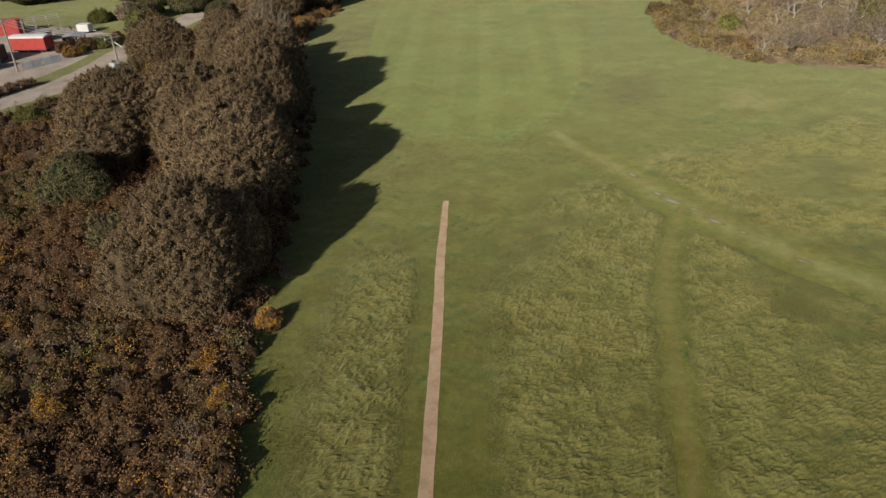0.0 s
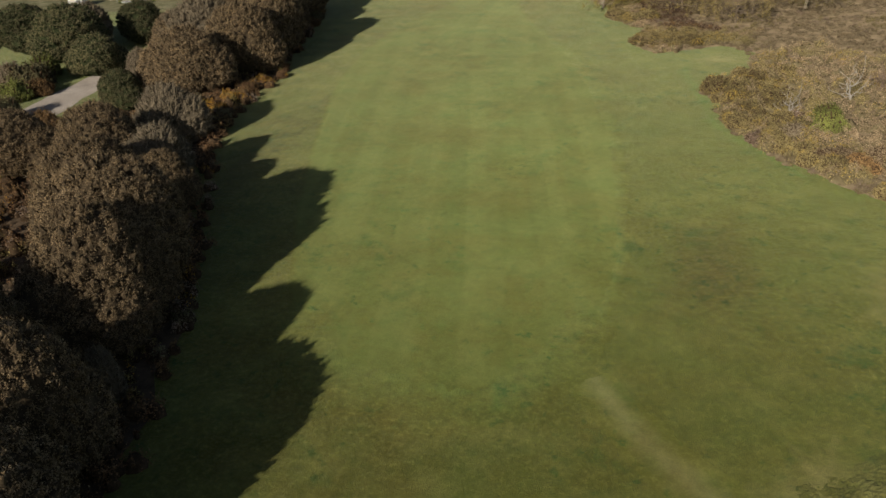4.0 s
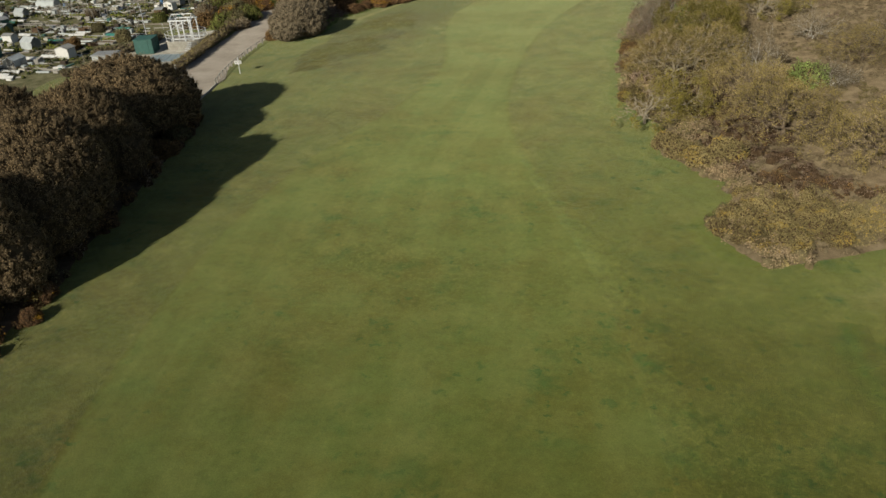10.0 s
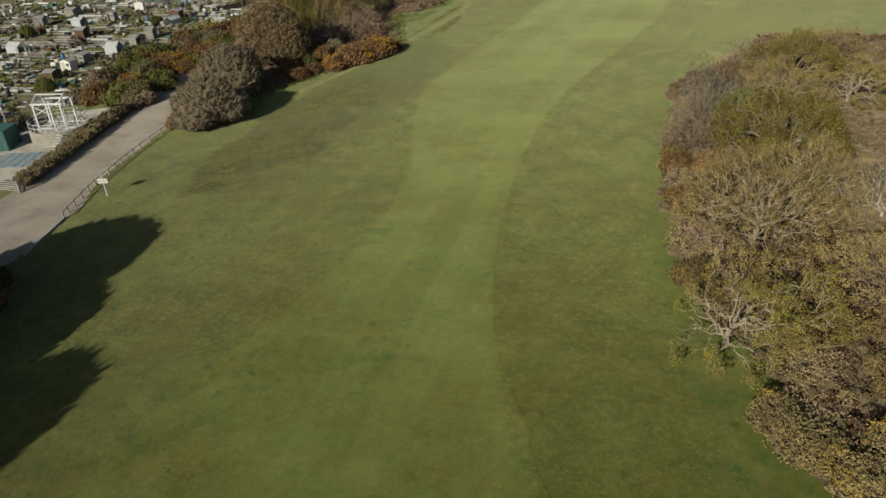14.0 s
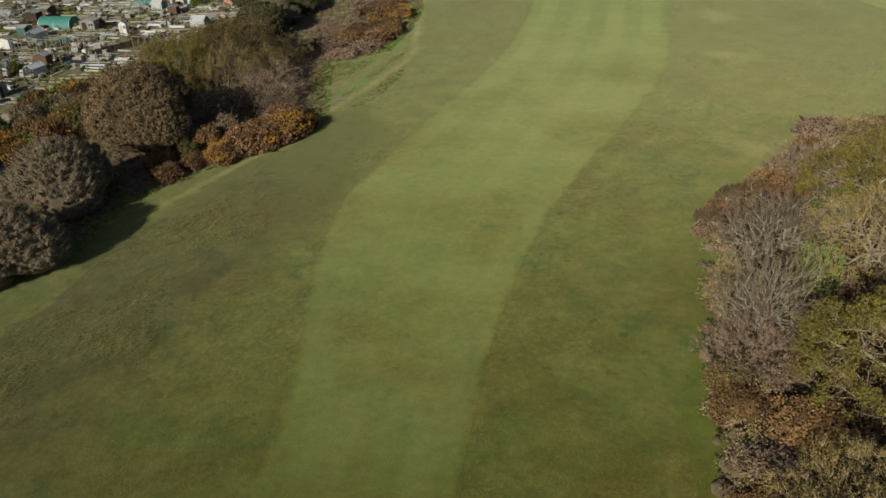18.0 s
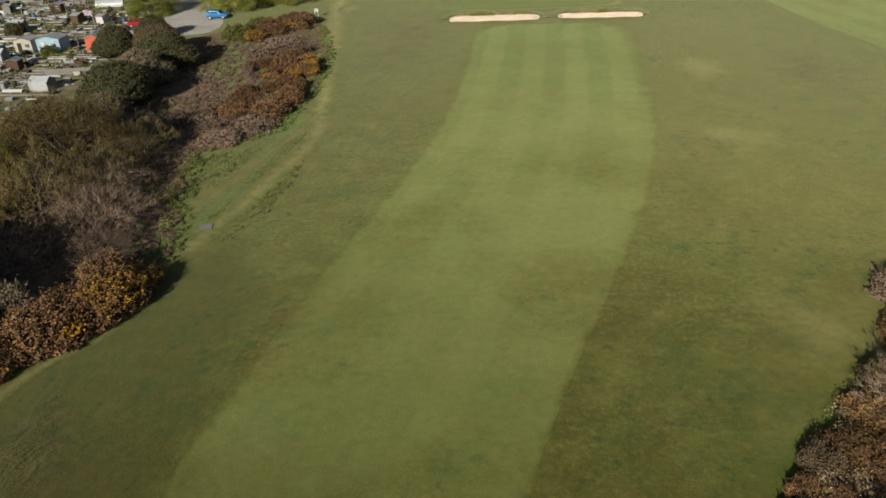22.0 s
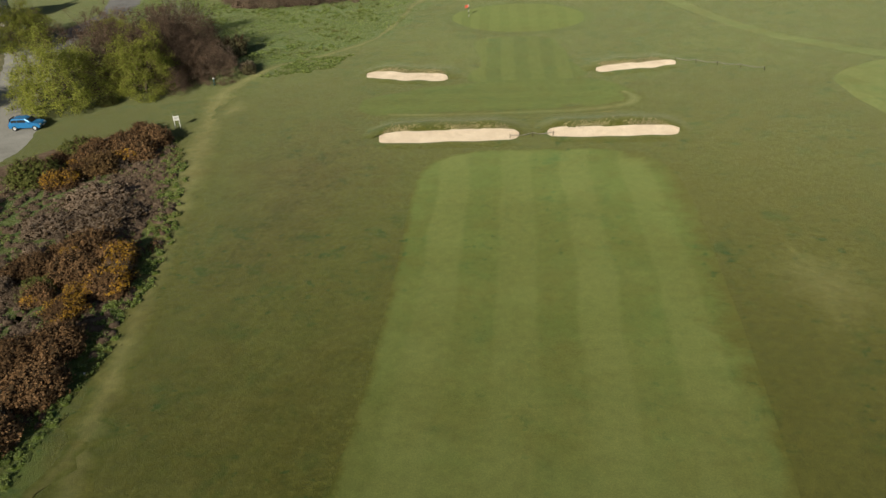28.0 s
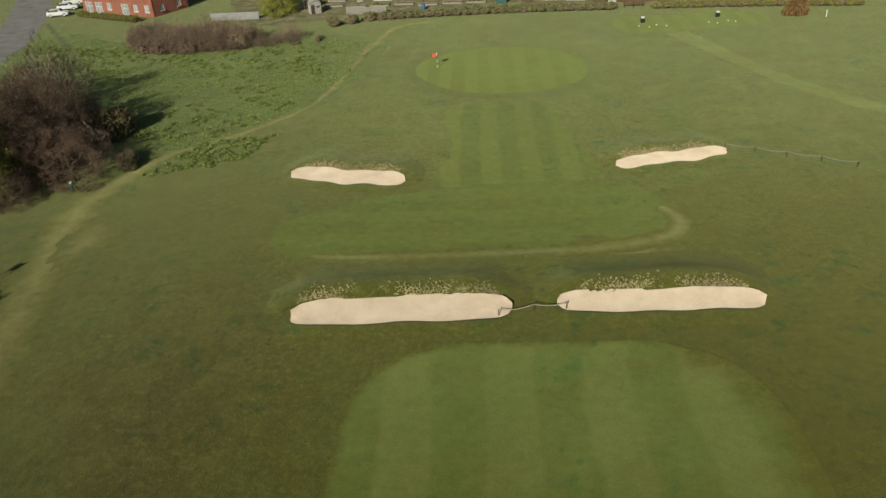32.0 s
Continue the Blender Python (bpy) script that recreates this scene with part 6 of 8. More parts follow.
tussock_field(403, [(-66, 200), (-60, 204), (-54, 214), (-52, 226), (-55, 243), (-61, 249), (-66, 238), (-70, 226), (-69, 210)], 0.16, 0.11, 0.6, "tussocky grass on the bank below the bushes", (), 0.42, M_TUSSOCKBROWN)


def grove(seed, poly, n, kinds, width, height, gap=1.6):
    """Bushes strewn over a stretch of ground, none too near another: kinds are (model, share)."""
    r = np.random.default_rng(seed)
    P, kept = scatter(r, poly, n * 4), []
    r.shuffle(P)
    w = np.array([s for _, s in kinds])
    for x, y in P:
        if len(kept) < n and all((x - a) ** 2 + (y - c) ** 2 > gap * gap for a, c in kept):
            kept.append((x, y))
            plant(kinds[int(r.choice(len(kinds), p=w / w.sum()))][0], float(x), float(y), float(r.uniform(*width)), float(r.uniform(*height)))


# the band of bushes between the track and the allotments, and the bare row on the far bank
grove(301, [(-87.5, 230), (-97, 229), (-101.5, 240), (-101, 260), (-95, 277), (-92.5, 295), (-89, 295), (-88, 270), (-84.5, 256), (-88.5, 250), (-91, 243), (-88.5, 238)], 72,
      [(SHRUB[0], 0.34), (SHRUB[2], 0.2), (GORSE[2], 0.2), (SHRUB[1], 0.18), (SHRUB[5], 0.08)], (1.3, 2.2), (1.0, 2.0), 1.7)
grove(302, [(-92, 436), (-90, 427), (-80, 424), (-71, 425), (-70, 430), (-84, 432)], 30, [(BARES[2], 0.75), (BARES[1], 0.25)], (0.4, 0.75), (0.4, 0.75), 1.7)
grove(305, [(-92, 435), (-90, 427), (-80, 424), (-71, 425), (-70, 430), (-84, 431)], 14, [(SHRUB[5], 0.5), (SHRUB[4], 0.5)], (1.0, 1.7), (0.7, 1.3), 2.0)
grove(304, [(-71, 425.5), (-58, 427), (-58, 430), (-71, 430)], 16, [(SHRUB[5], 0.4), (BARES[2], 0.6)], (0.3, 0.6), (0.3, 0.5), 1.8)
grove(303, [(-91, 434), (-82, 426), (-72, 427), (-73, 430), (-84, 432)], 8, [(BARES[2], 1.0)], (0.5, 0.75), (0.6, 0.85), 2.6)
# below the tree belt: model, x, y, width / 3, height / 1.8
for m, x, y, s, h in [(GORSE[2], -60.5, 124.5, 0.9, 0.8), (GORSE[2], -60.2, 128.5, 1, 0.85), (GORSE[0], -59.6, 132.5, 0.9, 0.75), (GORSE[2], -59.2, 136, 0.9, 0.75), (GORSE[0], -57.6, 139, 0.6, 0.6), (GORSE[0], -59, 142, 0.8, 0.7), (SHRUB[2], -66.3, 170.5, 1.1, 1), (SHRUB[1], -67.3, 175, 1.2, 1), (SHRUB[2], -69.3, 181, 1.2, 1), (SHRUB[1], -71.5, 184, 1, 0.8), (GORSE[2], -76, 127, 1.2, 1), (SHRUB[2], -69, 116, 1.5, 1.4), (SHRUB[2], -64, 108, 1.5, 1.3), (GORSE[2], -73.5, 118.5, 1.2, 1.2)]:
    plant(m, x, y, s, h)
# the golden gorse and its neighbours: model, x, y, width / 3, height / 1.8
# dark gorse round (-70, 244) stands in for brambles dimmed by oak shade
for m, x, y, s, h in [(GORSE[0], -64.5, 252.2, 2.1, 1.6), (GORSE[2], -66.3, 248.5, 1.4, 1.15), (GORSE[2], -62.2, 256.6, 2.2, 1.7), (GORSE[0], -63.5, 259.5, 1.9, 1.5), (GORSE[0], -63.0, 254.4, 1.7, 1.35), (GORSE[0], -65.9, 252.6, 1.5, 1.3), (GORSE[0], -65, 255, 1.3, 1.4), (GORSE[2], -67.6, 250.4, 0.9, 0.9), (GORSE[2], -60.9, 259.6, 1.2, 1.0), (SHRUB[0], -70.5, 248.8, 0.9, 1.1), (SHRUB[2], -69.6, 252, 1.25, 1.5), (SHRUB[5], -68.5, 255, 1.1, 1.6), (GORSE[1], -70, 243, 1.3, 0.9), (GORSE[1], -68.8, 246.6, 1.1, 0.8), (GORSE[1], -72.5, 246, 1.4, 1.1), (SHRUB[0], -75.5, 241, 0.9, 0.5), (SHRUB[2], -77.5, 222, 0.8, 0.9)]:
    plant(m, x, y, s, h)
# in the lower thicket: model, x, y, width / 3, height / 1.8
for m, x, y, s, h in [(SHRUB[5], -75.5, 291, 1.95, 1.90), (GORSE[1], -63.5, 299.5, 1.95, 1.12), (GORSE[1], -66.5, 302.5, 1.95, 1.01), (GORSE[0], -68, 299, 1.59, 1.01), (GORSE[1], -62.5, 304.5, 1.71, 1.18), (SHRUB[5], -64.5, 302, 1.22, 1.06), (SHRUB[4], -64, 295.5, 1.83, 0.78), (SHRUB[4], -66.5, 291, 1.83, 0.67), (SHRUB[4], -68.5, 294.5, 1.83, 0.78), (SHRUB[4], -71.5, 297, 1.83, 0.84), (GORSE[1], -65.2, 307.5, 1.71, 1.12), (GORSE[0], -69, 306.8, 1.46, 1.01), (GORSE[1], -63.5, 309.3, 1.59, 1.12)]:
    plant(m, x, y, s, h)
# in the upper thicket: model, x, y, width / 3, height / 1.8
for m, x, y, s, h in [(GORSE[2], -63.6, 317.4, 1.52, 1.06), (GORSE[2], -65, 321.2, 1.59, 1.12), (GORSE[2], -65.3, 313.8, 1.22, 0.84), (GORSE[1], -67.5, 319.5, 1.83, 1.18), (GORSE[0], -68.2, 323.3, 1.71, 1.12), (SHRUB[0], -69.2, 316.8, 1.22, 0.67), (GORSE[1], -71.5, 320, 1.59, 0.90), (SHRUB[4], -69.5, 329.5, 2.20, 0.90), (SHRUB[4], -72.5, 333.5, 2.07, 0.90), (SHRUB[4], -74.5, 328, 1.83, 0.78), (GORSE[2], -78.5, 337.8, 1.46, 1.06), (SHRUB[0], -82, 339, 1.95, 1.34), (SHRUB[2], -76, 341.5, 1.71, 1.12), (GORSE[0], -73.8, 345.5, 1.83, 1.23), (GORSE[1], -73.2, 349.3, 1.65, 1.23), (GORSE[0], -75.5, 347.8, 1.71, 1.23), (GORSE[1], -78, 345, 1.71, 1.18), (SHRUB[0], -80.5, 346.5, 1.71, 1.06)]:
    plant(m, x, y, s, h)
for m, x, y, s, h in [(GORSE[1], -75.5, 352, 1.34, 0.90)]:
    plant(m, x, y, s, h)
grove(306, [(-62.5, 299), (-62, 309), (-66, 310), (-72, 303), (-72, 297), (-66, 297)], 12, [(GORSE[1], 0.5), (GORSE[0], 0.3), (SHRUB[4], 0.2)], (0.6, 1.1), (0.5, 0.9), 1.5)
grove(307, [(-63.5, 315), (-64, 324), (-70, 325), (-76, 321), (-74, 316)], 13, [(GORSE[1], 0.35), (GORSE[0], 0.35), (GORSE[2], 0.15), (SHRUB[4], 0.15)], (0.6, 1.1), (0.5, 0.9), 1.5)
grove(308, [(-72.5, 344), (-73, 351), (-82, 349), (-82, 338), (-77, 338)], 14, [(GORSE[1], 0.4), (GORSE[0], 0.3), (SHRUB[0], 0.15), (SHRUB[4], 0.15)], (0.6, 1.1), (0.5, 0.9), 1.5)
# on the heath: model, x, y, width / 3, height / 1.8
for m, x, y, s, h in [(SHRUB[0], 12.2, 123.2, 1.3, 1.15), (SHRUB[2], 13.2, 113.4, 1.2, 0.8), (GORSE[4], 11.4, 115.2, 1.3, 0.9), (GORSE[4], 15.6, 115.6, 1.2, 0.8), (GORSE[3], 5.6, 132, 1.4, 0.95), (GORSE[3], 8.6, 133.6, 1.4, 0.95), (GORSE[3], 6.4, 120.2, 1.2, 0.8), (SHRUB[5], 8.4, 121.4, 1.2, 0.8), (GORSE[3], -7.2, 160.8, 1.2, 0.75), (GORSE[3], -4, 158.4, 1.2, 0.7), (GORSE[3], -5, 163.5, 1.1, 0.7), (GORSE[3], -1, 160.8, 1.1, 0.7), (GORSE[3], 1.6, 136.6, 1.5, 1.1), (GORSE[3], 3.5, 133.6, 1.4, 1), (GORSE[3], 3.2, 124.5, 1.2, 0.8), (GORSE[3], 6.3, 119, 1.3, 0.8), (GORSE[3], 4.5, 129, 1.2, 0.7), (GORSE[3], 10.8, 113, 1.2, 0.7), (GORSE[3], 14.2, 107.6, 0.9, 0.6), (GORSE[3], 28, 107, 1.4, 0.9), (GORSE[3], 24, 109.5, 1.3, 0.8), (SHRUB[1], 33, 131, 1.8, 2), (SHRUB[0], 12.6, 127, 1.2, 1), (SHRUB[0], 33, 128, 2, 1.7), (GORSE[3], -12.7, 178, 1.2, 0.85), (GORSE[3], -11, 175.6, 1.4, 0.95)]:
    plant(m, x, y, s, h)
grove(309, [(-9.4, 160.6), (-5.5, 156.2), (0, 158.8), (2, 162), (-2, 167), (-6.5, 166.5)], 24, [(GORSE[3], 1.0)], (0.6, 1.05), (0.55, 0.85), 1.3)
grove(310, [(2.2, 124), (1, 137.6), (5, 143.6), (9, 150), (12, 148), (9, 136), (10, 122), (14, 114), (10, 112.4), (5, 119)], 34, [(GORSE[3], 0.9), (SHRUB[4], 0.1)], (0.7, 1.2), (0.5, 0.85), 1.8)
for m, x, y, s, h in [(GORSE[3], -9, 173.6, 1.4, 0.95), (GORSE[3], -7, 175.8, 1.5, 1)]:
    plant(m, x, y, s, h)
# along the far heath: model, x, y, width / 3, height / 1.8
for m, x, y, s, h in [(GORSE[3], -16.9, 193, 1.1, 0.9), (GORSE[3], -15.6, 191, 1, 0.8), (SHRUB[2], -17.4, 214.5, 1.1, 0.9), (SHRUB[2], -16.8, 206.6, 1.2, 0.9), (GORSE[3], -16.2, 203.8, 1.2, 0.9), (GORSE[3], -17.5, 217, 1.2, 0.9), (SHRUB[4], -16.3, 209.5, 1.3, 0.9), (GORSE[4], -14.4, 243.2, 1.0, 0.85), (GORSE[1], -15.8, 241.4, 0.7, 0.6), (GORSE[4], -16.6, 239.2, 0.9, 0.75), (GORSE[4], -17.1, 236.6, 0.9, 0.7), (GORSE[1], -14.6, 239.6, 1.1, 0.8), (SHRUB[2], -12.6, 244.2, 1.2, 0.95), (GORSE[1], -10.6, 243.4, 1.3, 1.0), (SHRUB[2], -10.4, 247.2, 1.3, 1), (GORSE[1], -8.2, 246, 1.2, 1.0), (GORSE[4], -6.4, 251.8, 1.2, 0.8), (GORSE[3], -8.5, 250.5, 1.3, 1), (SHRUB[2], -5.4, 255.5, 1.4, 1), (SHRUB[4], -3.6, 260.8, 1.6, 1.1), (SHRUB[3], -10.2, 229.3, 1.1, 1.9), (SHRUB[3], -7.2, 240, 1.1, 1.6), (SHRUB[3], 3.6, 199.5, 1.5, 1.6), (SHRUB[1], 16.3, 204, 1.3, 1.4), (SHRUB[4], -15.6, 199.5, 1.3, 0.9), (SHRUB[2], -14, 213, 1.5, 1.3)]:
    plant(m, x, y, s, h)
for m, x, y, s, h in [(SHRUB[2], 18.3, 432, 1.3, 1.5)]:
    plant(m, x, y, s, h)
# in the near scrub: model, x, y, width / 3, height / 1.8
for m, x, y, s, h in [(SHRUB[1], -42.5, 47, 1.6, 1.5), (GORSE[2], -26, 33, 0.8, 0.85), (GORSE[2], -22.8, 29.5, 0.75, 0.8), (GORSE[0], -21.5, 26, 0.8, 0.8), (GORSE[2], -24, 38, 0.7, 0.75), (GORSE[2], -37, 46, 1, 1), (GORSE[0], -28, 29, 0.9, 0.9), (GORSE[2], -33, 27, 0.8, 0.9), (GORSE[2], -58, 60, 1.2, 1.2), (SHRUB[2], -50, 75, 1.6, 1.5), (SHRUB[1], -55.5, 69, 1.5, 1.4), (SHRUB[0], -70, 79, 1.4, 1), (SHRUB[0], -73, 84, 1.3, 0.9), (SHRUB[2], -56, 98, 1.5, 1.4)]:
    plant(m, x, y, s, h)
# round the wooded corner: model, x, y, width / 3, height / 1.8
for m, x, y, s, h in [(SHRUB[2], -78.5, 379, 1.4, 1.6), (SHRUB[1], -77, 387, 2.2, 1.8), (SHRUB[1], -84, 385, 2.2, 2), (SHRUB[4], -86, 394, 2, 1.4), (SHRUB[1], -70, 377.5, 0.8, 0.7), (SHRUB[0], -86, 364.5, 1, 0.6), (SHRUB[5], -70.8, 379.2, 0.9, 0.8)]:
    plant(m, x, y, s, h)


# ---- fences, signs and golf furniture ----
def place(kind, x, y, turn=0.0, s=(1, 1, 1), z=0.0):
    """Sets a thing as plant() does, with a size for each axis."""
    m = pose(x, y, z, 0, 0, turn) @ Matrix.Diagonal((*s, 1))
    if kind.name in PLACED:
        return copy_thing_scaled(kind, m)
    PLACED.add(kind.name)
    kind.matrix_basis = m
    return kind


def tube_mesh(name, segs, material, sides=6):
    return quad_mesh(name, *rods(segs, sides), [material], smooth=True)


def rope_fence(pts, label, h=0.6):
    e = thing("rope_fence", label, "fence", pts[0][0], pts[0][1])
    P = [(x - pts[0][0], y - pts[0][1]) for x, y in pts]
    for x, y in P:
        part("post", boxes((x, y, h / 2, 0.06, 0.06, h), bevel=0.01), W_DARK, e)
    for (x1, y1), (x2, y2) in zip(P, P[1:]):
        q = [(x1 + (x2 - x1) * k / 6, y1 + (y2 - y1) * k / 6, h * 0.9 - 0.18 * math.sin(math.pi * k / 6)) for k in range(7)]
        part("rope", tube_mesh("rope", [(*a, 0.028, *b, 0.028) for a, b in zip(q, q[1:])], W_GREY, 5), None, e, "pale sagging rope")
    return e


rope_fence([(-31.4, 348.6), (-28.9, 349.2), (-26.6, 349.3)], "low rope fence on dark posts between two bunkers")
rope_fence([(-7.8, 377.6), (-5.2, 376.4), (-2.6, 375.0), (0.2, 373.6), (2.9, 372.0)], "low rope fence on dark posts beside a bunker")


def track_fence():
    e = thing("timber_fence", "low weathered post-and-rail fence along the gravel track", "fence", -74.2, 196.5)
    line = curve_through([(0, 0), (-1.6, 6), (-2.6, 12), (-3.4, 18), (-4.0, 27)], 4)
    for x, y in line:
        part("post", boxes((x, y, 0.42, 0.14, 0.14, 0.84), bevel=0.02), W_GREY, e)
    for (x1, y1), (x2, y2) in zip(line, line[1:]):
        part("rail", tube_mesh("rail", [(x1, y1, 0.66, 0.05, x2, y2, 0.66, 0.05)], W_GREY, 6), None, e)
    k = thing("kerb_rail", "low pale timber kerb at the track's edge", "kerb", -72.6, 189.2)
    part("beam", tube_mesh("beam", [(0, 0, 0.12, 0.09, -1.5, 7.4, 0.12, 0.09)], W_GREY, 6), None, k)


track_fence()


def notice(x, y, turn, panels, h, label, w=0.75, ph=0.8):
    e = thing("notice_sign", label, "sign", x, y, 0, turn)
    n = len(panels)
    for i, px in enumerate(panels):
        b = part("panel", boxes((px, 0, h - ph / 2, w, 0.05, ph), bevel=0.012), P_WHITE, e, "white sign panel")
        part("printed_bars", boxes((px, -0.029, h - ph * 0.3, w * 0.7, 0.006, 0.05), (px, -0.029, h - ph * 0.5, w * 0.6, 0.006, 0.04), (px, -0.029, h - ph * 0.65, w * 0.65, 0.006, 0.04)), P_FELT, b)
    return e


s1 = notice(-73.0, 201.6, 14, [-0.26, 0.26], 2.0, "pair of white sign panels on a grey post", 0.48, 0.5)
part("post", boxes((0, 0.06, 1.25, 0.09, 0.07, 2.4), bevel=0.01), P_STEEL, s1)
s2 = notice(-72.2, 354.4, 8, [0.0], 1.6, "white notice board on two white posts", 0.72, 0.55)
for dx in (-0.3, 0.3):
    part("post", boxes((dx, 0.06, 0.85, 0.08, 0.08, 1.7), bevel=0.01), P_WHITE, s2)
s3 = thing("marker_post", "short dark green marker post with a white cap", "post", -73.6, 372.1)
part("post", boxes((0, 0, 0.45, 0.2, 0.2, 0.9), bevel=0.02), P_GREEN, s3)
part("cap", boxes((0, 0, 0.98, 0.28, 0.28, 0.16), bevel=0.03), P_WHITE, s3, "white cap")


def flag():
    e = thing("golf_flag", "red golf flag on a banded white pin", "flag", -38.6, 410.0)
    for i in range(5):
        part("pin_band", tube_mesh("pin_band", [(0, 0, 0.45 * i, 0.035, 0, 0, 0.45 * i + 0.45, 0.035)], P_WHITE if i % 2 == 0 else P_BLACK, 8), None, e)
    V, Q = [], []
    for i in range(9):
        for j in range(5):
            V.append((-i * 0.085, 0.05 * math.sin(i * 1.1), 1.72 + j * 0.125 - 0.02 * i))
    Q = [(i * 5 + j, (i + 1) * 5 + j, (i + 1) * 5 + j + 1, i * 5 + j + 1) for i in range(8) for j in range(4)]
    bm = bmesh.new()
    bm.from_mesh(quad_mesh("cloth", V, Q, []))
    bmesh.ops.solidify(bm, geom=list(bm.faces), thickness=0.012)
    part("cloth", bm, P_ORANGE, e, "red flag cloth")
    c = thing("hole_cup", "dark cup sunk in the putting green", "cup", -38.6, 410.0, 0.065)
    part("rim", tube_mesh("rim", [(0.1 * math.cos(a), 0.1 * math.sin(a), 0, 0.02, 0.1 * math.cos(a + 0.53), 0.1 * math.sin(a + 0.53), 0, 0.02) for a in np.arange(12) * 0.5236], P_BLACK, 4), None, c)


flag()
for x, y in ((-6.2, 431.2), (6.2, 432.8)):
    e = thing("tee_box", "small black tee box with a white top", "tee marker", x, y, 0, 6, "tee boxes")
    part("body", boxes((0, 0, 0.35, 0.6, 0.5, 0.7), bevel=0.03), P_BLACK, e)
    part("top_panel", boxes((0, 0, 0.82, 0.5, 0.42, 0.26), bevel=0.03), P_WHITE, e, "white top")
for x, y in ((-7.2, 428.6), (-4.4, 428.9), (-3.0, 428.0), (-5.8, 427.6), (3.9, 429.3), (5.0, 428.3), (7.0, 429.6), (8.0, 429.0)):
    V, Q = ball((0, 0, 0.09), (0.11, 0.11, 0.1), 8, 6)
    tagged(new("tee_marker", quad_mesh("tee_marker", V, Q, [P_WHITE], smooth=True)), "small white ball marker on the tee", "tee marker", "tee balls").location = (x, y, 0.03)
e = thing("white_post", "short white distance post in the rough", "post", 22.2, 429.6)
part("post", boxes((0, 0, 0.55, 0.16, 0.12, 1.1), bevel=0.02), P_WHITE, e)
e = thing("inspection_cover", "grey concrete inspection cover in the grass", "manhole", -59.8, 269.8, 0, 15)
part("frame_ring", boxes((0, 0, 0.04, 1.15, 1.0, 0.08), bevel=0.02), M_ASPHALT, e)
part("lid", boxes((0, 0, 0.095, 0.85, 0.7, 0.03), bevel=0.01), M_ASPHALT, e, "dark metal lid")
for x, y, h in ((-64.4, 289.6, 0.6), (-61.6, 293.4, 0.35), (-60.2, 306.5, 0.3), (-62.5, 297.6, 0.35)):
    e = thing("marker_peg", "small pale marker peg in long grass", "post", x, y, 0, 20, "marker pegs")
    part("peg", boxes((0, 0, h / 2, 0.1, 0.1, h), bevel=0.01), P_BLUE if h > 0.5 else P_WHITE, e)


# ---- the works yard by the track ----
patch("yard", [(-102, 205), (-96.5, 202.3), (-84.8, 202.6), (-86.2, 214), (-88.8, 226), (-92, 229), (-98, 224), (-103, 214)], M_CONC, 0.012, "old concrete yard with mossy joints", "yard", 0.1, 5)
e = thing("tank_cover", "flat blue-grey tank cover on the yard", "cover", -90.6, 209.6, 0, 12)
part("slab", boxes((0, 0, 0.06, 5.6, 5.0, 0.12), bevel=0.03), M_CONC, e)
for i in range(5):
    part("cover_panel", boxes((-2.2 + 1.1 * i, 0, 0.15, 1.04, 4.6, 0.06), bevel=0.02), P_SLATE, e)
e = thing("green_container", "dark green steel store with flat roof", "container", -96.2, 213.6, 0, 14)
part("body", boxes((0, 0, 1.2, 3.0, 3.2, 2.4), bevel=0.03), P_GREEN, e)
part("roof", boxes((0, 0, 2.44, 3.16, 3.36, 0.10), bevel=0.02), P_GREEN, e)
part("door", boxes((0.2, -1.62, 1.1, 1.2, 0.06, 2.1), bevel=0.01), P_GREEN, e)
for i in range(8):
    part("rib", boxes((1.52, -1.5 + 0.42 * i, 1.2, 0.05, 0.12, 2.2)), P_GREEN, e)


def round_tank():
    e = thing("round_tank", "round concrete tank with a steel hand rail and ladder", "tank", -91.4, 218.2)
    n = 28
    prof = [(3.55, 0), (3.55, 1.35), (3.2, 1.35), (3.2, 1.0), (0.02, 1.0)]
    V = [(r_ * math.cos(a), r_ * math.sin(a), z) for a in np.arange(n) * 2 * math.pi / n for r_, z in prof]
    m = len(prof)
    Q = [(i * m + j, ((i + 1) % n) * m + j, ((i + 1) % n) * m + j + 1, i * m + j + 1) for i in range(n) for j in range(m - 1)]
    part("wall_ring", quad_mesh("wall_ring", V, Q, [M_CONC]), None, e)
    A = np.arange(14) * 2 * math.pi / 14
    for a in A:
        part("rail_post", tube_mesh("rail_post", [(3.4 * math.cos(a), 3.4 * math.sin(a), 1.35, 0.035, 3.4 * math.cos(a), 3.4 * math.sin(a), 2.4, 0.035)], P_STEEL), None, e)
    for z in (1.9, 2.4):
        n2 = 36
        V = [((3.4 + 0.04 * math.cos(b)) * math.cos(a), (3.4 + 0.04 * math.cos(b)) * math.sin(a), z + 0.04 * math.sin(b)) for a in np.arange(n2) * 2 * math.pi / n2 for b in (0, 1.57, 3.14, 4.71)]
        Q = [(i * 4 + j, ((i + 1) % n2) * 4 + j, ((i + 1) % n2) * 4 + (j + 1) % 4, i * 4 + (j + 1) % 4) for i in range(n2) for j in range(4)]
        part("hand_rail", quad_mesh("hand_rail", V, Q, [P_STEEL]), None, e)
    for i in range(5):
        part("step", boxes((2.3 + 0.02 * i, -3.0 - 0.28 * (4 - i), 0.25 * (i + 1) - 0.1, 0.9, 0.28, 0.06)), P_STEEL, e)
    return e


round_tank()


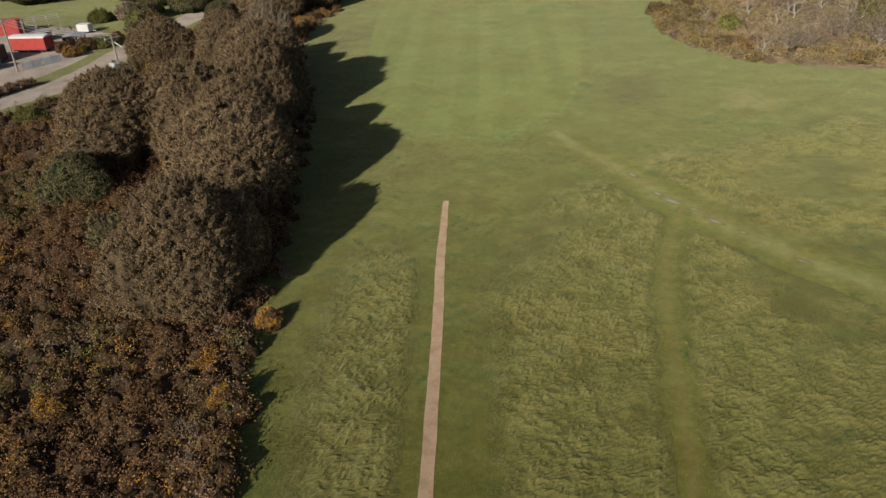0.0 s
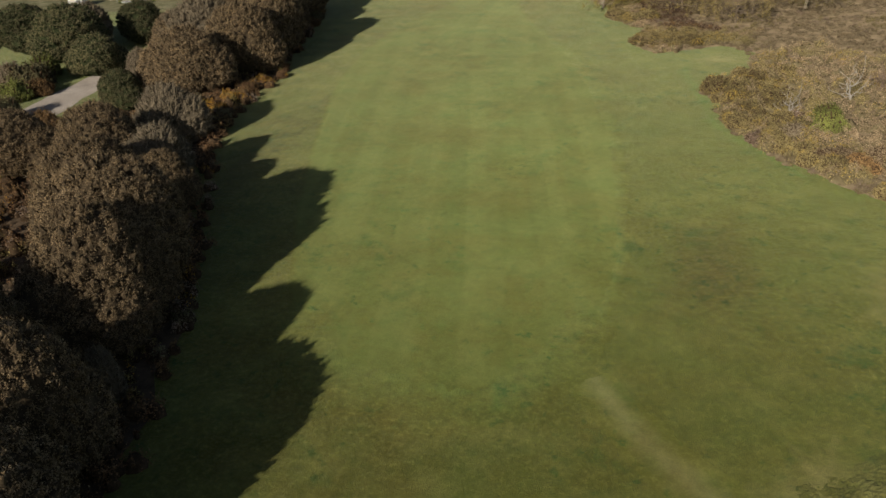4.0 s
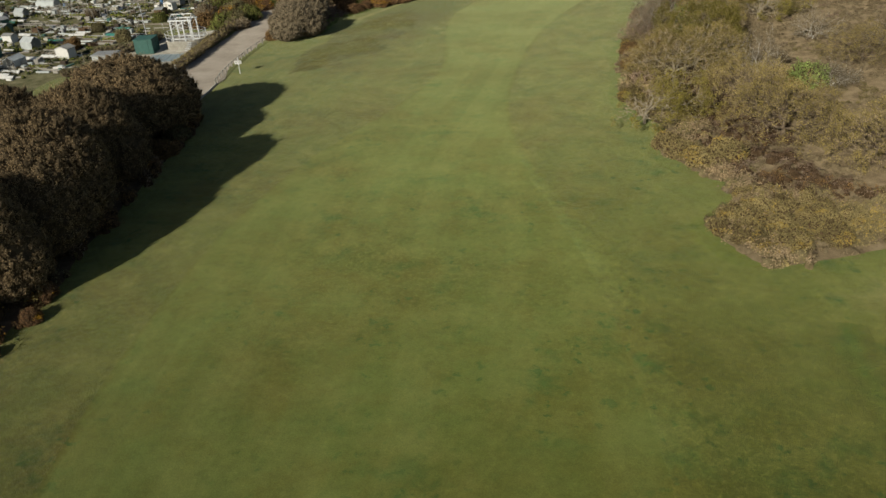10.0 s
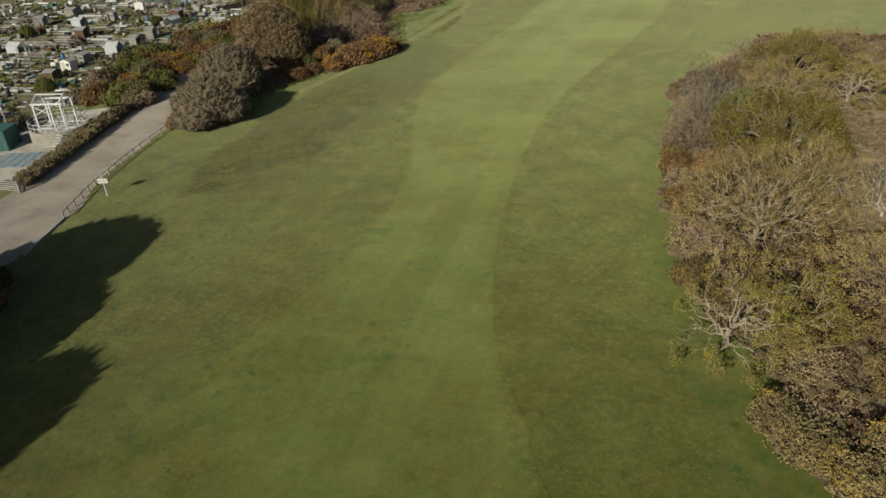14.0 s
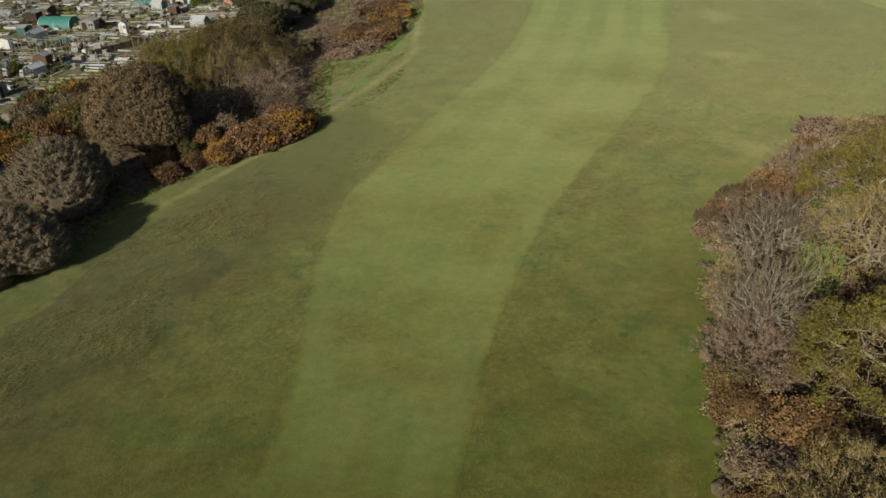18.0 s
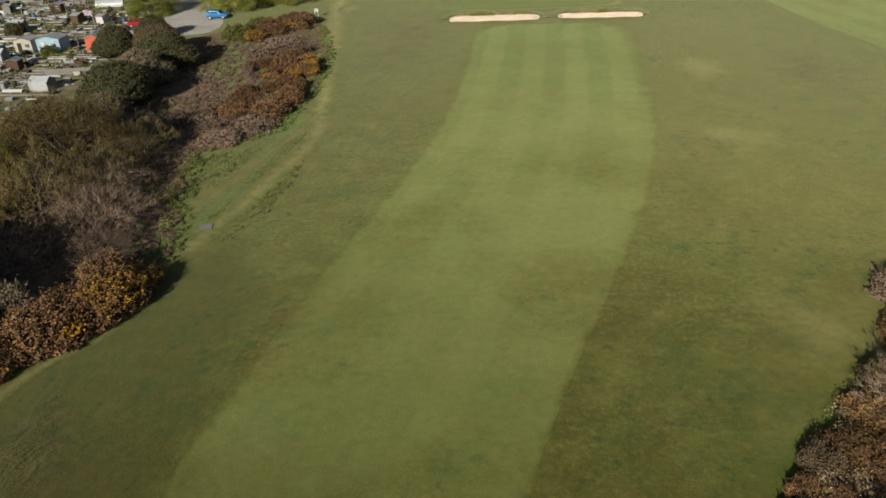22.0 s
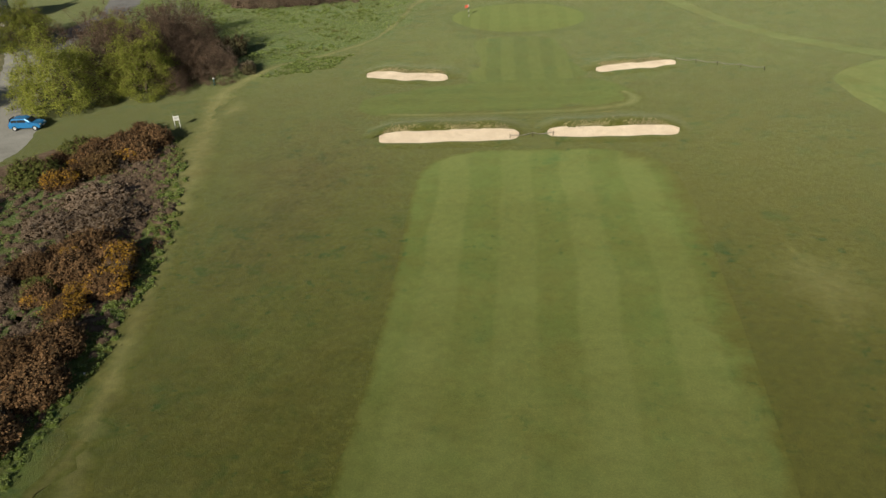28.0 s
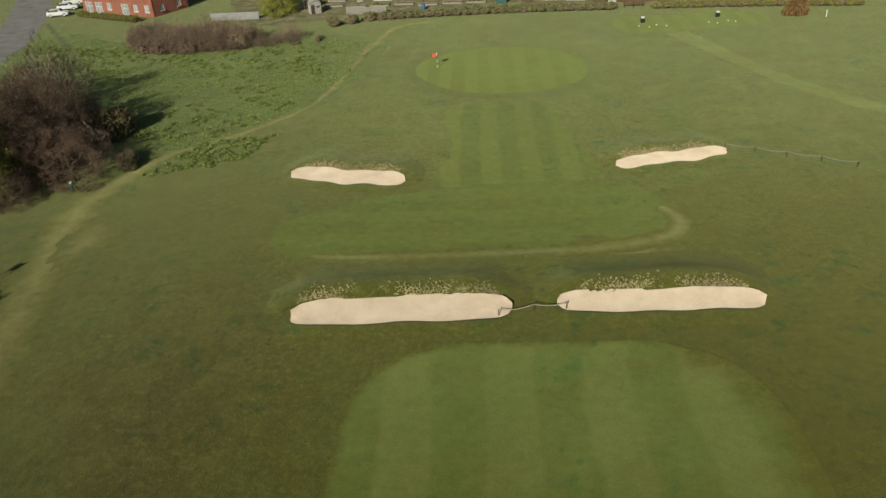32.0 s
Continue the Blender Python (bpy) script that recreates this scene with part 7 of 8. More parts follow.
def gantry():
    e = thing("steel_gantry", "pale steel lifting gantry with twin gabled tops over the tank", "gantry", -91.4, 218.2, 1.0, 8)
    X, Y, H = 1.8, 1.25, 3.5
    for x in (-X, 0.35, X):
        for y in (-Y, Y):
            part("column", boxes((x, y, H / 2, 0.2, 0.2, H), bevel=0.01), P_STEEL, e)
    for y in (-Y, Y):
        part("beam", boxes((0, y, H - 0.1, 2 * X + 0.6, 0.18, 0.22), bevel=0.01), P_STEEL, e)
        part("lower_rail", boxes((0.4, y, 0.35, 2 * X + 1.6, 0.12, 0.16), bevel=0.01), P_STEEL, e)
        part("brace", tube_mesh("brace", [(-X, y, 2.0, 0.06, 0.35, y, H - 0.4, 0.06)], P_STEEL), None, e)
        part("brace", tube_mesh("brace", [(-X, y, H - 0.4, 0.06, 0.35, y, 2.0, 0.06)], P_STEEL), None, e)
    for x in (-X, X):
        part("gable", tube_mesh("gable", [(x, -Y, H, 0.09, x, 0, H + 0.75, 0.09), (x, Y, H, 0.09, x, 0, H + 0.75, 0.09), (x, -Y, H, 0.07, x, Y, H, 0.07)], P_STEEL), None, e)
        part("brace", tube_mesh("brace", [(x, -Y, 2.4, 0.05, x, Y, H - 0.2, 0.05)], P_STEEL), None, e)
    part("ridge", tube_mesh("ridge", [(-X, 0, H + 0.75, 0.08, X, 0, H + 0.75, 0.08)], P_STEEL), None, e)


gantry()


def field_gate():
    e = thing("field_gate", "pale weathered five-bar timber gate with a white notice", "gate", -88.6, 201.6, 0, -2)
    for x in (0, 5.2):
        part("post", boxes((x, 0, 0.7, 0.2, 0.2, 1.4), bevel=0.02), W_GREY, e)
    for i in range(5):
        part("bar", boxes((2.6, 0, 0.28 + 0.24 * i, 5.0, 0.05, 0.11), bevel=0.01), W_GREY, e)
    part("brace", tube_mesh("brace", [(0.2, 0.05, 0.3, 0.045, 2.6, 0.05, 1.2, 0.045), (2.6, 0.05, 1.2, 0.045, 5.0, 0.05, 0.3, 0.045)], W_GREY, 4), None, e)
    part("notice_plate", boxes((1.9, -0.05, 1.1, 0.8, 0.02, 0.3)), P_WHITE, e, "white plate")


field_gate()


def hedge(seed, pts, width, height, leaf, label, name="hedge"):
    """A clipped hedge along a line."""
    r = np.random.default_rng(seed)
    L = curve_through(pts, 8)
    d = np.r_[0, np.cumsum(np.linalg.norm(np.diff(L, axis=0), axis=1))]
    n = max(3, int(d[-1] / (width * 0.8)))
    c = np.stack([np.interp(np.linspace(0, d[-1], n), d, L[:, k]) for k in (0, 1)], 1)
    x0, y0 = c[0]
    e = thing(name, label, "hedge", x0, y0)
    masses = [((x - x0, y - y0, height * 0.45), (width * 0.62, width * 0.62, height * 0.55 * r.uniform(0.85, 1.15))) for x, y in c]
    V, Q, I, _ = plume_crown(r, masses, 26 * n, 0.30, 0.21, 20, 0.13, 0.4, 0.0, 0.8, 0.5)
    part("foliage", quad_mesh("foliage", V, Q, [leaf, B_BROWN], I), None, e)
    s = [(x - x0, y - y0, 0, 0.05, x - x0 + 0.1, y - y0, height * 0.6, 0.03) for x, y in c]
    part("stem_cluster", quad_mesh("stem_cluster", *rods(s, 4), [B_BROWN]), None, e)
    return e


hedge(201, [(-84.3, 203.6), (-85.3, 210), (-87, 219), (-88.6, 228)], 2.0, 1.35, L_OLIVETAN, "thick olive-green hedge along the track")
hedge(202, [(-101, 199), (-97.5, 201.3), (-92.5, 202.2)], 1.6, 1.2, L_DARK, "dark hedge beside the yard gate")
hedge(203, [(-103, 210), (-99.5, 214), (-99, 221)], 1.8, 1.6, L_DARK, "dark hedge at the yard's edge")
hedge(204, [(-87, 60), (-90, 74), (-86.5, 89)], 2.0, 1.2, L_GORSE, "brown hedge beside the gravel track")
hedge(205, [(-50, 441.5), (-30, 442.5), (-10, 441.5)], 2.0, 1.2, L_LIME, "bright green overgrown hedge behind the tee")
hedge(206, [(-58, 438), (-52, 441)], 2.2, 1.4, L_GREEN, "bright green overgrown bushes by the fence")
hedge(207, [(-2, 440.8), (12, 439.5), (30, 436.5)], 1.8, 1.0, L_GREEN, "green overgrown hedge behind the tee")
e = thing("mast", "tall thin grey mast beside the yard", "pole", -98.6, 217.5)
part("pole", tube_mesh("pole", [(0, 0, 0, 0.07, 0, 0, 7.2, 0.04)], P_STEEL, 8), None, e)
e = thing("white_cabin", "small pale cabin with a flat roof by the yard", "shed", -97.2, 204.2, 0, 10)
part("wall_shell", boxes((0, 0, 1.1, 3.4, 2.6, 2.2), bevel=0.02), P_POLY, e)
part("roof", boxes((0, 0, 2.28, 3.7, 2.9, 0.14), bevel=0.02), P_TIN, e)
e = thing("dome_post", "white domed cap on a slim post among bushes", "post", -65.3, 120.3)
part("post", tube_mesh("post", [(0, 0, 0, 0.06, 0, 0, 3.8, 0.06)], P_STEEL, 8), None, e)
V, Q = ball((0, 0, 3.9), (0.75, 0.75, 0.28), 14, 8)
part("cap", quad_mesh("cap", V, Q, [P_WHITE], smooth=True), None, e, "white shallow dome")


# ---- allotments ----
def shed_model(name, label, wall, roof, w=2.4, d=1.9, h=2.0, door=W_DARK, window=True):
    e = thing(name, label, "shed")
    bm = bmesh.new()
    V = [(-w / 2, -d / 2, 0), (w / 2, -d / 2, 0), (w / 2, -d / 2, h), (0, -d / 2, h + 0.45), (-w / 2, -d / 2, h)]
    f = [bm.verts.new(v) for v in V]
    b = [bm.verts.new((x, y + d, z)) for x, y, z in V]
    bm.faces.new(f)
    bm.faces.new(b[::-1])
    for i in range(5):
        bm.faces.new((f[i], b[i], b[(i + 1) % 5], f[(i + 1) % 5]))
    bmesh.ops.recalc_face_normals(bm, faces=bm.faces)
    part("wall_shell", bm, wall, e)
    for sgn in (-1, 1):
        L = math.hypot(w / 2, 0.45) + 0.15
        bm = boxes((0, 0, 0, L, d + 0.3, 0.06))
        a = math.degrees(math.atan2(0.45, w / 2))
        bm.transform(pose(sgn * (w / 4 + 0.03), 0, h + 0.25, 0, sgn * a, 0))
        part("roof_slope", bm, roof, e)
    part("door", boxes((-w * 0.2, -d / 2 - 0.02, 0.9, 0.75, 0.05, 1.75), bevel=0.01), door, e)
    if window:
        wn_ = part("window", boxes((w * 0.25, -d / 2 - 0.02, 1.3, 0.65, 0.05, 0.6)), P_GLASS, e)
        part("frame", boxes((w * 0.25, -d / 2 - 0.05, 1.62, 0.75, 0.03, 0.06), (w * 0.25, -d / 2 - 0.05, 0.98, 0.75, 0.03, 0.06), (w * 0.25, -d / 2 - 0.05, 1.3, 0.05, 0.03, 0.6)), P_WHITE, wn_)
    return e


def greenhouse():
    e = thing("greenhouse", "small aluminium greenhouse with clear panes", "greenhouse")
    w, d, h, p = 2.0, 3.0, 1.5, 0.7
    S = []
    for x in np.linspace(-w / 2, w / 2, 4):
        for y in (-d / 2, d / 2):
            S.append((x, y, 0, 0.03, x, y, h + p * (1 - abs(x) / (w / 2)), 0.03))
    for y in np.linspace(-d / 2, d / 2, 6):
        for x in (-w / 2, w / 2):
            S += [(x, y, 0, 0.03, x, y, h, 0.03), (x, y, h, 0.03, 0, y, h + p, 0.03)]
    S += [(0, -d / 2, h + p, 0.04, 0, d / 2, h + p, 0.04)] + [(x, -d / 2, h, 0.04, x, d / 2, h, 0.04) for x in (-w / 2, w / 2)]
    part("frame", quad_mesh("frame", *rods(S, 4), [P_STEEL]), None, e)
    for x in (-w / 2, w / 2):
        part("side_glass", boxes((x, 0, h / 2, 0.01, d, h)), P_POLY, e)
        bm = boxes((0, 0, 0, math.hypot(w / 2, p), d, 0.01))
        bm.transform(pose(x / 2, 0, h + p / 2, 0, math.degrees(math.atan2(p, w / 2)) * (1 if x > 0 else -1), 0))
        part("roof_glass", bm, P_POLY, e)
    part("plinth", boxes((0, 0, 0.1, w + 0.1, d + 0.1, 0.2), bevel=0.02), M_CONC, e)
    return e


def polytunnel(name, label, material):
    e = thing(name, label, "polytunnel")
    n, w, d, h = 10, 1.7, 3.2, 1.9
    V, Q = [], []
    for j, y in enumerate(np.linspace(-d, d, 7)):
        for i in range(n + 1):
            a = math.pi * i / n
            V.append((w * math.cos(a), y, h * math.sin(a) ** 0.8 * (1 - 0.02 * (j % 2))))
    Q = [(j * (n + 1) + i, j * (n + 1) + i + 1, (j + 1) * (n + 1) + i + 1, (j + 1) * (n + 1) + i) for j in range(6) for i in range(n)]
    part("cover", quad_mesh("cover", V, Q, [material], smooth=True), None, e)
    for y in (-d, 0, d):
        A, T = [math.pi * k / n for k in range(n + 1)], (0.0, 1.571, 3.142, 4.712)
        hv = [((w + 0.04 * math.cos(t)) * math.cos(a), y + 0.04 * math.sin(t), (h + 0.04 * math.cos(t)) * max(0.0, math.sin(a)) ** 0.8) for a in A for t in T]
        hq = [(k * 4 + m, k * 4 + (m + 1) % 4, k * 4 + 4 + (m + 1) % 4, k * 4 + 4 + m) for k in range(n) for m in range(4)]
        part("hoop", quad_mesh("hoop", hv, hq, [P_STEEL], smooth=True), None, e)
    bm = bmesh.new()
    bm.faces.new([bm.verts.new((w * math.cos(math.pi * i / n), -d, h * math.sin(math.pi * i / n) ** 0.8)) for i in range(n + 1)])
    part("end_sheet", bm, material, e)
    return e


def raised_bed(name, label, soil, edge=W_GREY):
    e = thing(name, label, "planter")
    w, d, h = 3.2, 1.3, 0.28
    part("soil", boxes((0, 0, h / 2 - 0.02, w - 0.08, d - 0.08, h - 0.04)), soil, e)
    for x in (-w / 2, w / 2):
        part("end_board", boxes((x, 0, h / 2, 0.06, d, h), bevel=0.008), edge, e)
    for y in (-d / 2, d / 2):
        part("side_board", boxes((0, y, h / 2, w, 0.06, h), bevel=0.008), edge, e)
    return e


def crop_bed():
    e = raised_bed("vegetable_bed", "timber-edged bed with young green crops", M_PLOT)
    r = np.random.default_rng(5)
    C = np.array([(x, y, 0.42) for x in np.arange(-1.4, 1.5, 0.25) for y in (-0.4, 0, 0.4)]) + r.normal(0, 0.06, (36, 3))
    C = np.repeat(C, 5, 0) + r.normal(0, 0.09, (180, 3))
    o = part("crop_cover", quad_mesh("crop_cover", *sprays(r, C, np.tile([0, 0, 1.0], (180, 1)), 0.22, 0.7), [L_GREEN]), None, e, "rows of leafy crops")
    o["kind"] = "stuff"
    return e


def pallet():
    e = thing("pallet_stack", "stack of pale weathered boards", "boards")
    for k in range(2):
        for i in range(3):
            part("board", boxes((-0.4 + 0.4 * i, 0.03 * k, 0.025 + 0.055 * k, 0.34, 1.7 - 0.1 * k, 0.05, 4 * k)), W_GREY, e)
    return e


def compost():
    e = thing("compost_bay", "open timber compost bay with dark soil", "compost bin")
    for y in (-0.7, 0.7):
        for k in range(3):
            part("slat", boxes((0, y, 0.16 + 0.28 * k, 1.5, 0.05, 0.2)), W_BROWN, e)
    for k in range(3):
        part("slat", boxes((-0.75, 0, 0.16 + 0.28 * k, 0.05, 1.4, 0.2)), W_BROWN, e)
    V, Q = ball((0, 0, 0.1), (0.7, 0.62, 0.55), 10, 7, np.random.default_rng(2), 0.1)
    V[:, 2] = np.maximum(V[:, 2], 0.0)
    part("heap", quad_mesh("heap", V, Q, [M_PLOT], smooth=True), None, e)
    return e


def barrel(name, label, material):
    e = thing(name, label, "water butt")
    prof = [(0.02, 0), (0.3, 0), (0.35, 0.25), (0.36, 0.5), (0.35, 0.75), (0.3, 0.98), (0.27, 1.0), (0.02, 0.99)]
    n, m = 14, len(prof)
    V = [(r_ * math.cos(a), r_ * math.sin(a), z) for a in np.arange(n) * 2 * math.pi / n for r_, z in prof]
    Q = [(i * m + j, ((i + 1) % n) * m + j, ((i + 1) % n) * m + j + 1, i * m + j + 1) for i in range(n) for j in range(m - 1)]
    part("drum", quad_mesh("drum", V, Q, [material], smooth=True), None, e)
    part("lid", tube_mesh("lid", [(0, 0, 0.98, 0.31, 0, 0, 1.04, 0.29)], P_BLACK, 14), None, e)
    return e


def cage():
    e = thing("fruit_cage", "open timber fruit cage of posts and battens", "fruit cage")
    w, d, h = 4.5, 3.0, 1.9
    for x in np.linspace(-w / 2, w / 2, 4):
        for y in (-d / 2, d / 2):
            part("post", boxes((x, y, h / 2, 0.07, 0.07, h)), W_GREY, e)
        part("batten", boxes((x, 0, h, 0.06, d, 0.06)), W_GREY, e)
    for y in (-d / 2, 0, d / 2):
        part("batten", boxes((0, y, h + 0.06, w, 0.06, 0.06)), W_GREY, e)
    return e


def cloche(name, label, material):
    e = thing(name, label, "cover sheet")
    V, Q = [], []
    r = np.random.default_rng(8)
    for i in range(9):
        for j in range(6):
            V.append((-1.6 + 0.4 * i, -0.6 + 0.24 * j, 0.06 + 0.32 * math.sin(math.pi * j / 5) * (1 - 0.15 * (i % 2)) + r.uniform(0, 0.05)))
    Q = [(i * 6 + j, (i + 1) * 6 + j, (i + 1) * 6 + j + 1, i * 6 + j + 1) for i in range(8) for j in range(5)]
    part("sheet", quad_mesh("sheet", V, Q, [material], smooth=True), None, e)
    for i in (0, 4, 8):
        part("weight", boxes((-1.6 + 0.4 * i, -0.68, 0.06, 0.25, 0.14, 0.12)), M_CONC, e)
    return e


patch("allotment_ground", [(-96.5, 222), (-100, 226), (-104, 240), (-103.5, 262), (-97, 278), (-94, 300), (-97.5, 320), (-101, 341), (-108.5, 366), (-119, 394), (-190, 400), (-230, 300), (-210, 196), (-112, 184), (-102, 198)],
      M_ALLOT, 0.006, "allotment plots of grass and trodden earth", "allotment", 0.4)
SHEDS = [shed_model("wooden_shed", "weathered grey timber shed with a felt roof", W_GREY, P_FELT),
         shed_model("wooden_shed", "brown timber shed with a pale roof", W_BROWN, P_TIN),
         shed_model("white_shed", "small white-painted shed with a grey roof", P_WHITE, P_FELT, 2.2, 1.8, 2.0, P_CREAM),
         shed_model("green_shed", "green-painted shed with a grey sheet roof", P_GREEN, P_TIN),
         shed_model("dark_shed", "dark creosoted shed with a pale felt roof", W_DARK, P_TIN, 2.6, 2.0, 1.9, W_BROWN)]
GLASSH = greenhouse()
TUNNELS = [polytunnel("polytunnel", "white polythene tunnel over metal hoops", P_POLY), polytunnel("teal_polytunnel", "pale teal netted tunnel over metal hoops", P_TEAL)]
BEDS = [raised_bed("raised_bed", "timber-edged raised bed of dark soil", M_PLOT), crop_bed(), raised_bed("boarded_bed", "raised bed with whitened boards", M_PLOT, P_POLY)]
SMALL = [pallet(), compost(), barrel("water_butt", "blue plastic water butt", P_BLUEBIN), barrel("water_butt", "black plastic water butt", P_BLACK), cage(),
         cloche("white_fleece", "white fleece sheet over a bed", P_WHITE), cloche("black_sheet", "black plastic sheet over a bed", P_BLACK), cloche("green_net", "green netting over a bed", P_TEAL)]
r_al = np.random.default_rng(99)
PLOT_EDGE = [(-98, 228), (-105.5, 240), (-105, 262), (-98.5, 279), (-96, 300), (-99.5, 320), (-103, 341), (-111, 366), (-122, 388), (-168, 388), (-176, 300), (-160, 210), (-118, 190), (-104, 200), (-104, 216)]


def row_of_plots():
    """Plots in rows across, divided by pale walks; each has beds and a few of the usual buildings."""
    y, row = 193.0, 0
    while y < 386:
        x = -152.0 + r_al.uniform(0, 3)
        while x < -94:
            if inside(np.array([[x, y]]), PLOT_EDGE)[0] and inside(np.array([[x + 3.2, y]]), PLOT_EDGE)[0]:
                u = r_al.uniform()
                far = x < -128
                if u < 0.12:
                    pass
                elif u < 0.58:
                    for k in range(int(r_al.integers(1, 4)) if not far else 2):
                        place(BEDS[int(r_al.choice(3, p=[0.3, 0.25, 0.45]))], x + r_al.uniform(-0.6, 0.6), y - 0.2 + 1.45 * k, r_al.normal(0, 2.5), (r_al.uniform(0.8, 1.5), r_al.uniform(0.5, 0.95), r_al.uniform(0.8, 1.5)))
                elif u < 0.665:
                    place(SHEDS[int(r_al.choice(5, p=[0.34, 0.22, 0.10, 0.08, 0.26]))], x, y + 0.8, r_al.choice([0, 90, 180, -90]) + r_al.normal(0, 8), (r_al.uniform(0.7, 1.15), r_al.uniform(0.7, 1.2), r_al.uniform(0.65, 0.95)))
                elif u < 0.72:
                    place(GLASSH, x, y + 0.8, r_al.choice([0, 90]) + r_al.normal(0, 6), (1, r_al.uniform(0.7, 1.1), r_al.uniform(0.8, 1.0)))
                elif u < 0.745:
                    place(TUNNELS[int(r_al.uniform() < 0.3)], x, y + 0.5, 90 + r_al.normal(0, 5), (r_al.uniform(0.6, 0.9), r_al.uniform(0.6, 0.95), r_al.uniform(0.6, 0.9)))
                else:
                    for k in range(3):
                        place(SMALL[int(r_al.choice(8, p=[0.28, 0.12, 0.03, 0.04, 0.20, 0.22, 0.05, 0.06]))], x + r_al.uniform(-1.4, 1.4), y + 1.5 * k, r_al.uniform(0, 360) if r_al.uniform() < 0.3 else r_al.normal(0, 8), (1, 1, r_al.uniform(0.8, 1.2)))
            x += r_al.uniform(4.3, 5.6)
        y += 4.9
        row += 1
        if row % 2 == 0:
            a = np.array([(q, y - 0.9) for q in np.arange(-166, -94, 2.0)])
            ok = a[inside(a, PLOT_EDGE)]
            if len(ok) > 4:
                ribbon("plot_walk", [tuple(ok[0]), tuple(ok[len(ok) // 2] + [0, 0.3]), tuple(ok[-1])], [0.9, 0.8, 0.9], M_TRACKROAD, 0.012, "pale trodden walk between allotment plots", "path", 0.1, 10)
                y += 0.9


row_of_plots()
# plants among the plots
mounds("plot_weeds", 77, PLOT_EDGE, 3800, 0.75, 0.5, 24, 0.22, [(L_GREEN, 0.3), (L_DARK, 0.25), (L_HOLMGREY, 0.25), (L_HEATHER, 0.2)], "weeds and crops among the allotment plots", "plants", C_DARK, sparse=0.25)
for k, x, y, s in [(0, -108, 236, 1.0), (1, -116, 228, 0.9), (5, -126, 240, 1.0), (2, -112, 215, 1.1), (1, -106, 221, 1.1), (0, -135, 225, 0.9), (5, -122, 262, 1.0), (0, -117, 280, 0.9), (1, -108, 300, 0.9), (2, -122, 310, 1.0), (0, -112, 330, 0.9), (1, -128, 345, 1.2), (5, -106, 345, 0.8), (0, -140, 270, 1.2), (1, -104, 336, 1.4)]:
    plant(SHRUB[k], x, y, s, s * 1.1)
def plot_clutter():
    """Boards, crates, canes and sheets lying about the plots."""
    r = np.random.default_rng(91)
    P = scatter(r, PLOT_EDGE, 2300)
    n = len(P)
    u = r.uniform(0, 1, n)
    board, crate = u < 0.58, (u >= 0.58) & (u < 0.80)
    size = np.stack([np.where(board, r.uniform(1.0, 3.6, n), np.where(crate, r.uniform(0.5, 1.2, n), 0.05)),
                     np.where(board, r.uniform(0.12, 0.5, n), np.where(crate, r.uniform(0.4, 0.9, n), 0.05)),
                     np.where(board, r.uniform(0.08, 0.3, n), np.where(crate, r.uniform(0.3, 0.9, n), r.uniform(1.0, 1.9, n)))], 1)
    t = np.radians(np.where(r.uniform(0, 1, n) < 0.2, 90, 0) + r.normal(0, 6, n))
    c = np.array([(a, b, d) for d in (0, 1) for a, b in ((-.5, -.5), (.5, -.5), (.5, .5), (-.5, .5))])
    L = c[None] * size[:, None]
    V = np.stack([L[..., 0] * np.cos(t)[:, None] - L[..., 1] * np.sin(t)[:, None] + P[:, :1], L[..., 0] * np.sin(t)[:, None] + L[..., 1] * np.cos(t)[:, None] + P[:, 1:], L[..., 2]], -1)
    f = np.array([(4, 5, 6, 7), (0, 1, 5, 4), (1, 2, 6, 5), (2, 3, 7, 6), (3, 0, 4, 7)])
    Q = (f[None] + 8 * np.arange(n)[:, None, None]).reshape(-1, 4)
    mats = [W_GREY, P_POLY, P_TIN, W_DARK, P_WHITE, P_GREEN, P_CREAM]
    idx = np.repeat(r.choice(len(mats), n, p=[0.34, 0.18, 0.14, 0.16, 0.06, 0.04, 0.08]), 5)
    tagged(new("plot_clutter", quad_mesh("plot_clutter", V.reshape(-1, 3), Q, mats, idx)), "weathered boards, crates, canes and sheets strewn over the plots", "clutter", kind="stuff")


plot_clutter()
# buildings of their own colours
place(shed_model("blue_chalet", "pale blue chalet shed with a white gable", P_BLUE, P_TIN, 4.2, 3.0, 2.3, P_WHITE), -113.0, 333.5, 0)
place(shed_model("red_shed", "orange-red painted shed without windows", P_ORANGE, P_TIN, 2.6, 2.4, 2.4, P_ORANGE, False), -104.8, 333.0, 4)
place(shed_model("cream_chalet", "cream chalet shed with a grey roof", P_CREAM, P_FELT, 3.2, 2.6, 2.2), -117.6, 333.2, 0)
place(TUNNELS[1], -131.5, 311.2, 88, (1.1, 1.1, 1.1))
place(SHEDS[2], -114.1, 306.1, 10, (0.6, 0.7, 0.95))
place(SHEDS[0], -122.6, 308.3, 6, (1.2, 1.2, 1.0))
place(SHEDS[2], -129.8, 189.5, 5, (1.5, 1.3, 0.95))


def panel_fence(x, y, turn, n, label, material=W_DARK, h=1.2):
    e = thing("timber_fence", label, "fence", x, y, 0, turn)
    for i in range(n + 1):
        part("post", boxes((1.8 * i, 0, h / 2 + 0.05, 0.1, 0.1, h + 0.1)), material, e)
    for i in range(n):
        for k in range(9):
            part("slat", boxes((1.8 * i + 0.15 + 0.19 * k, 0, h / 2, 0.16, 0.03, h * 0.95)), material, e)
    return e


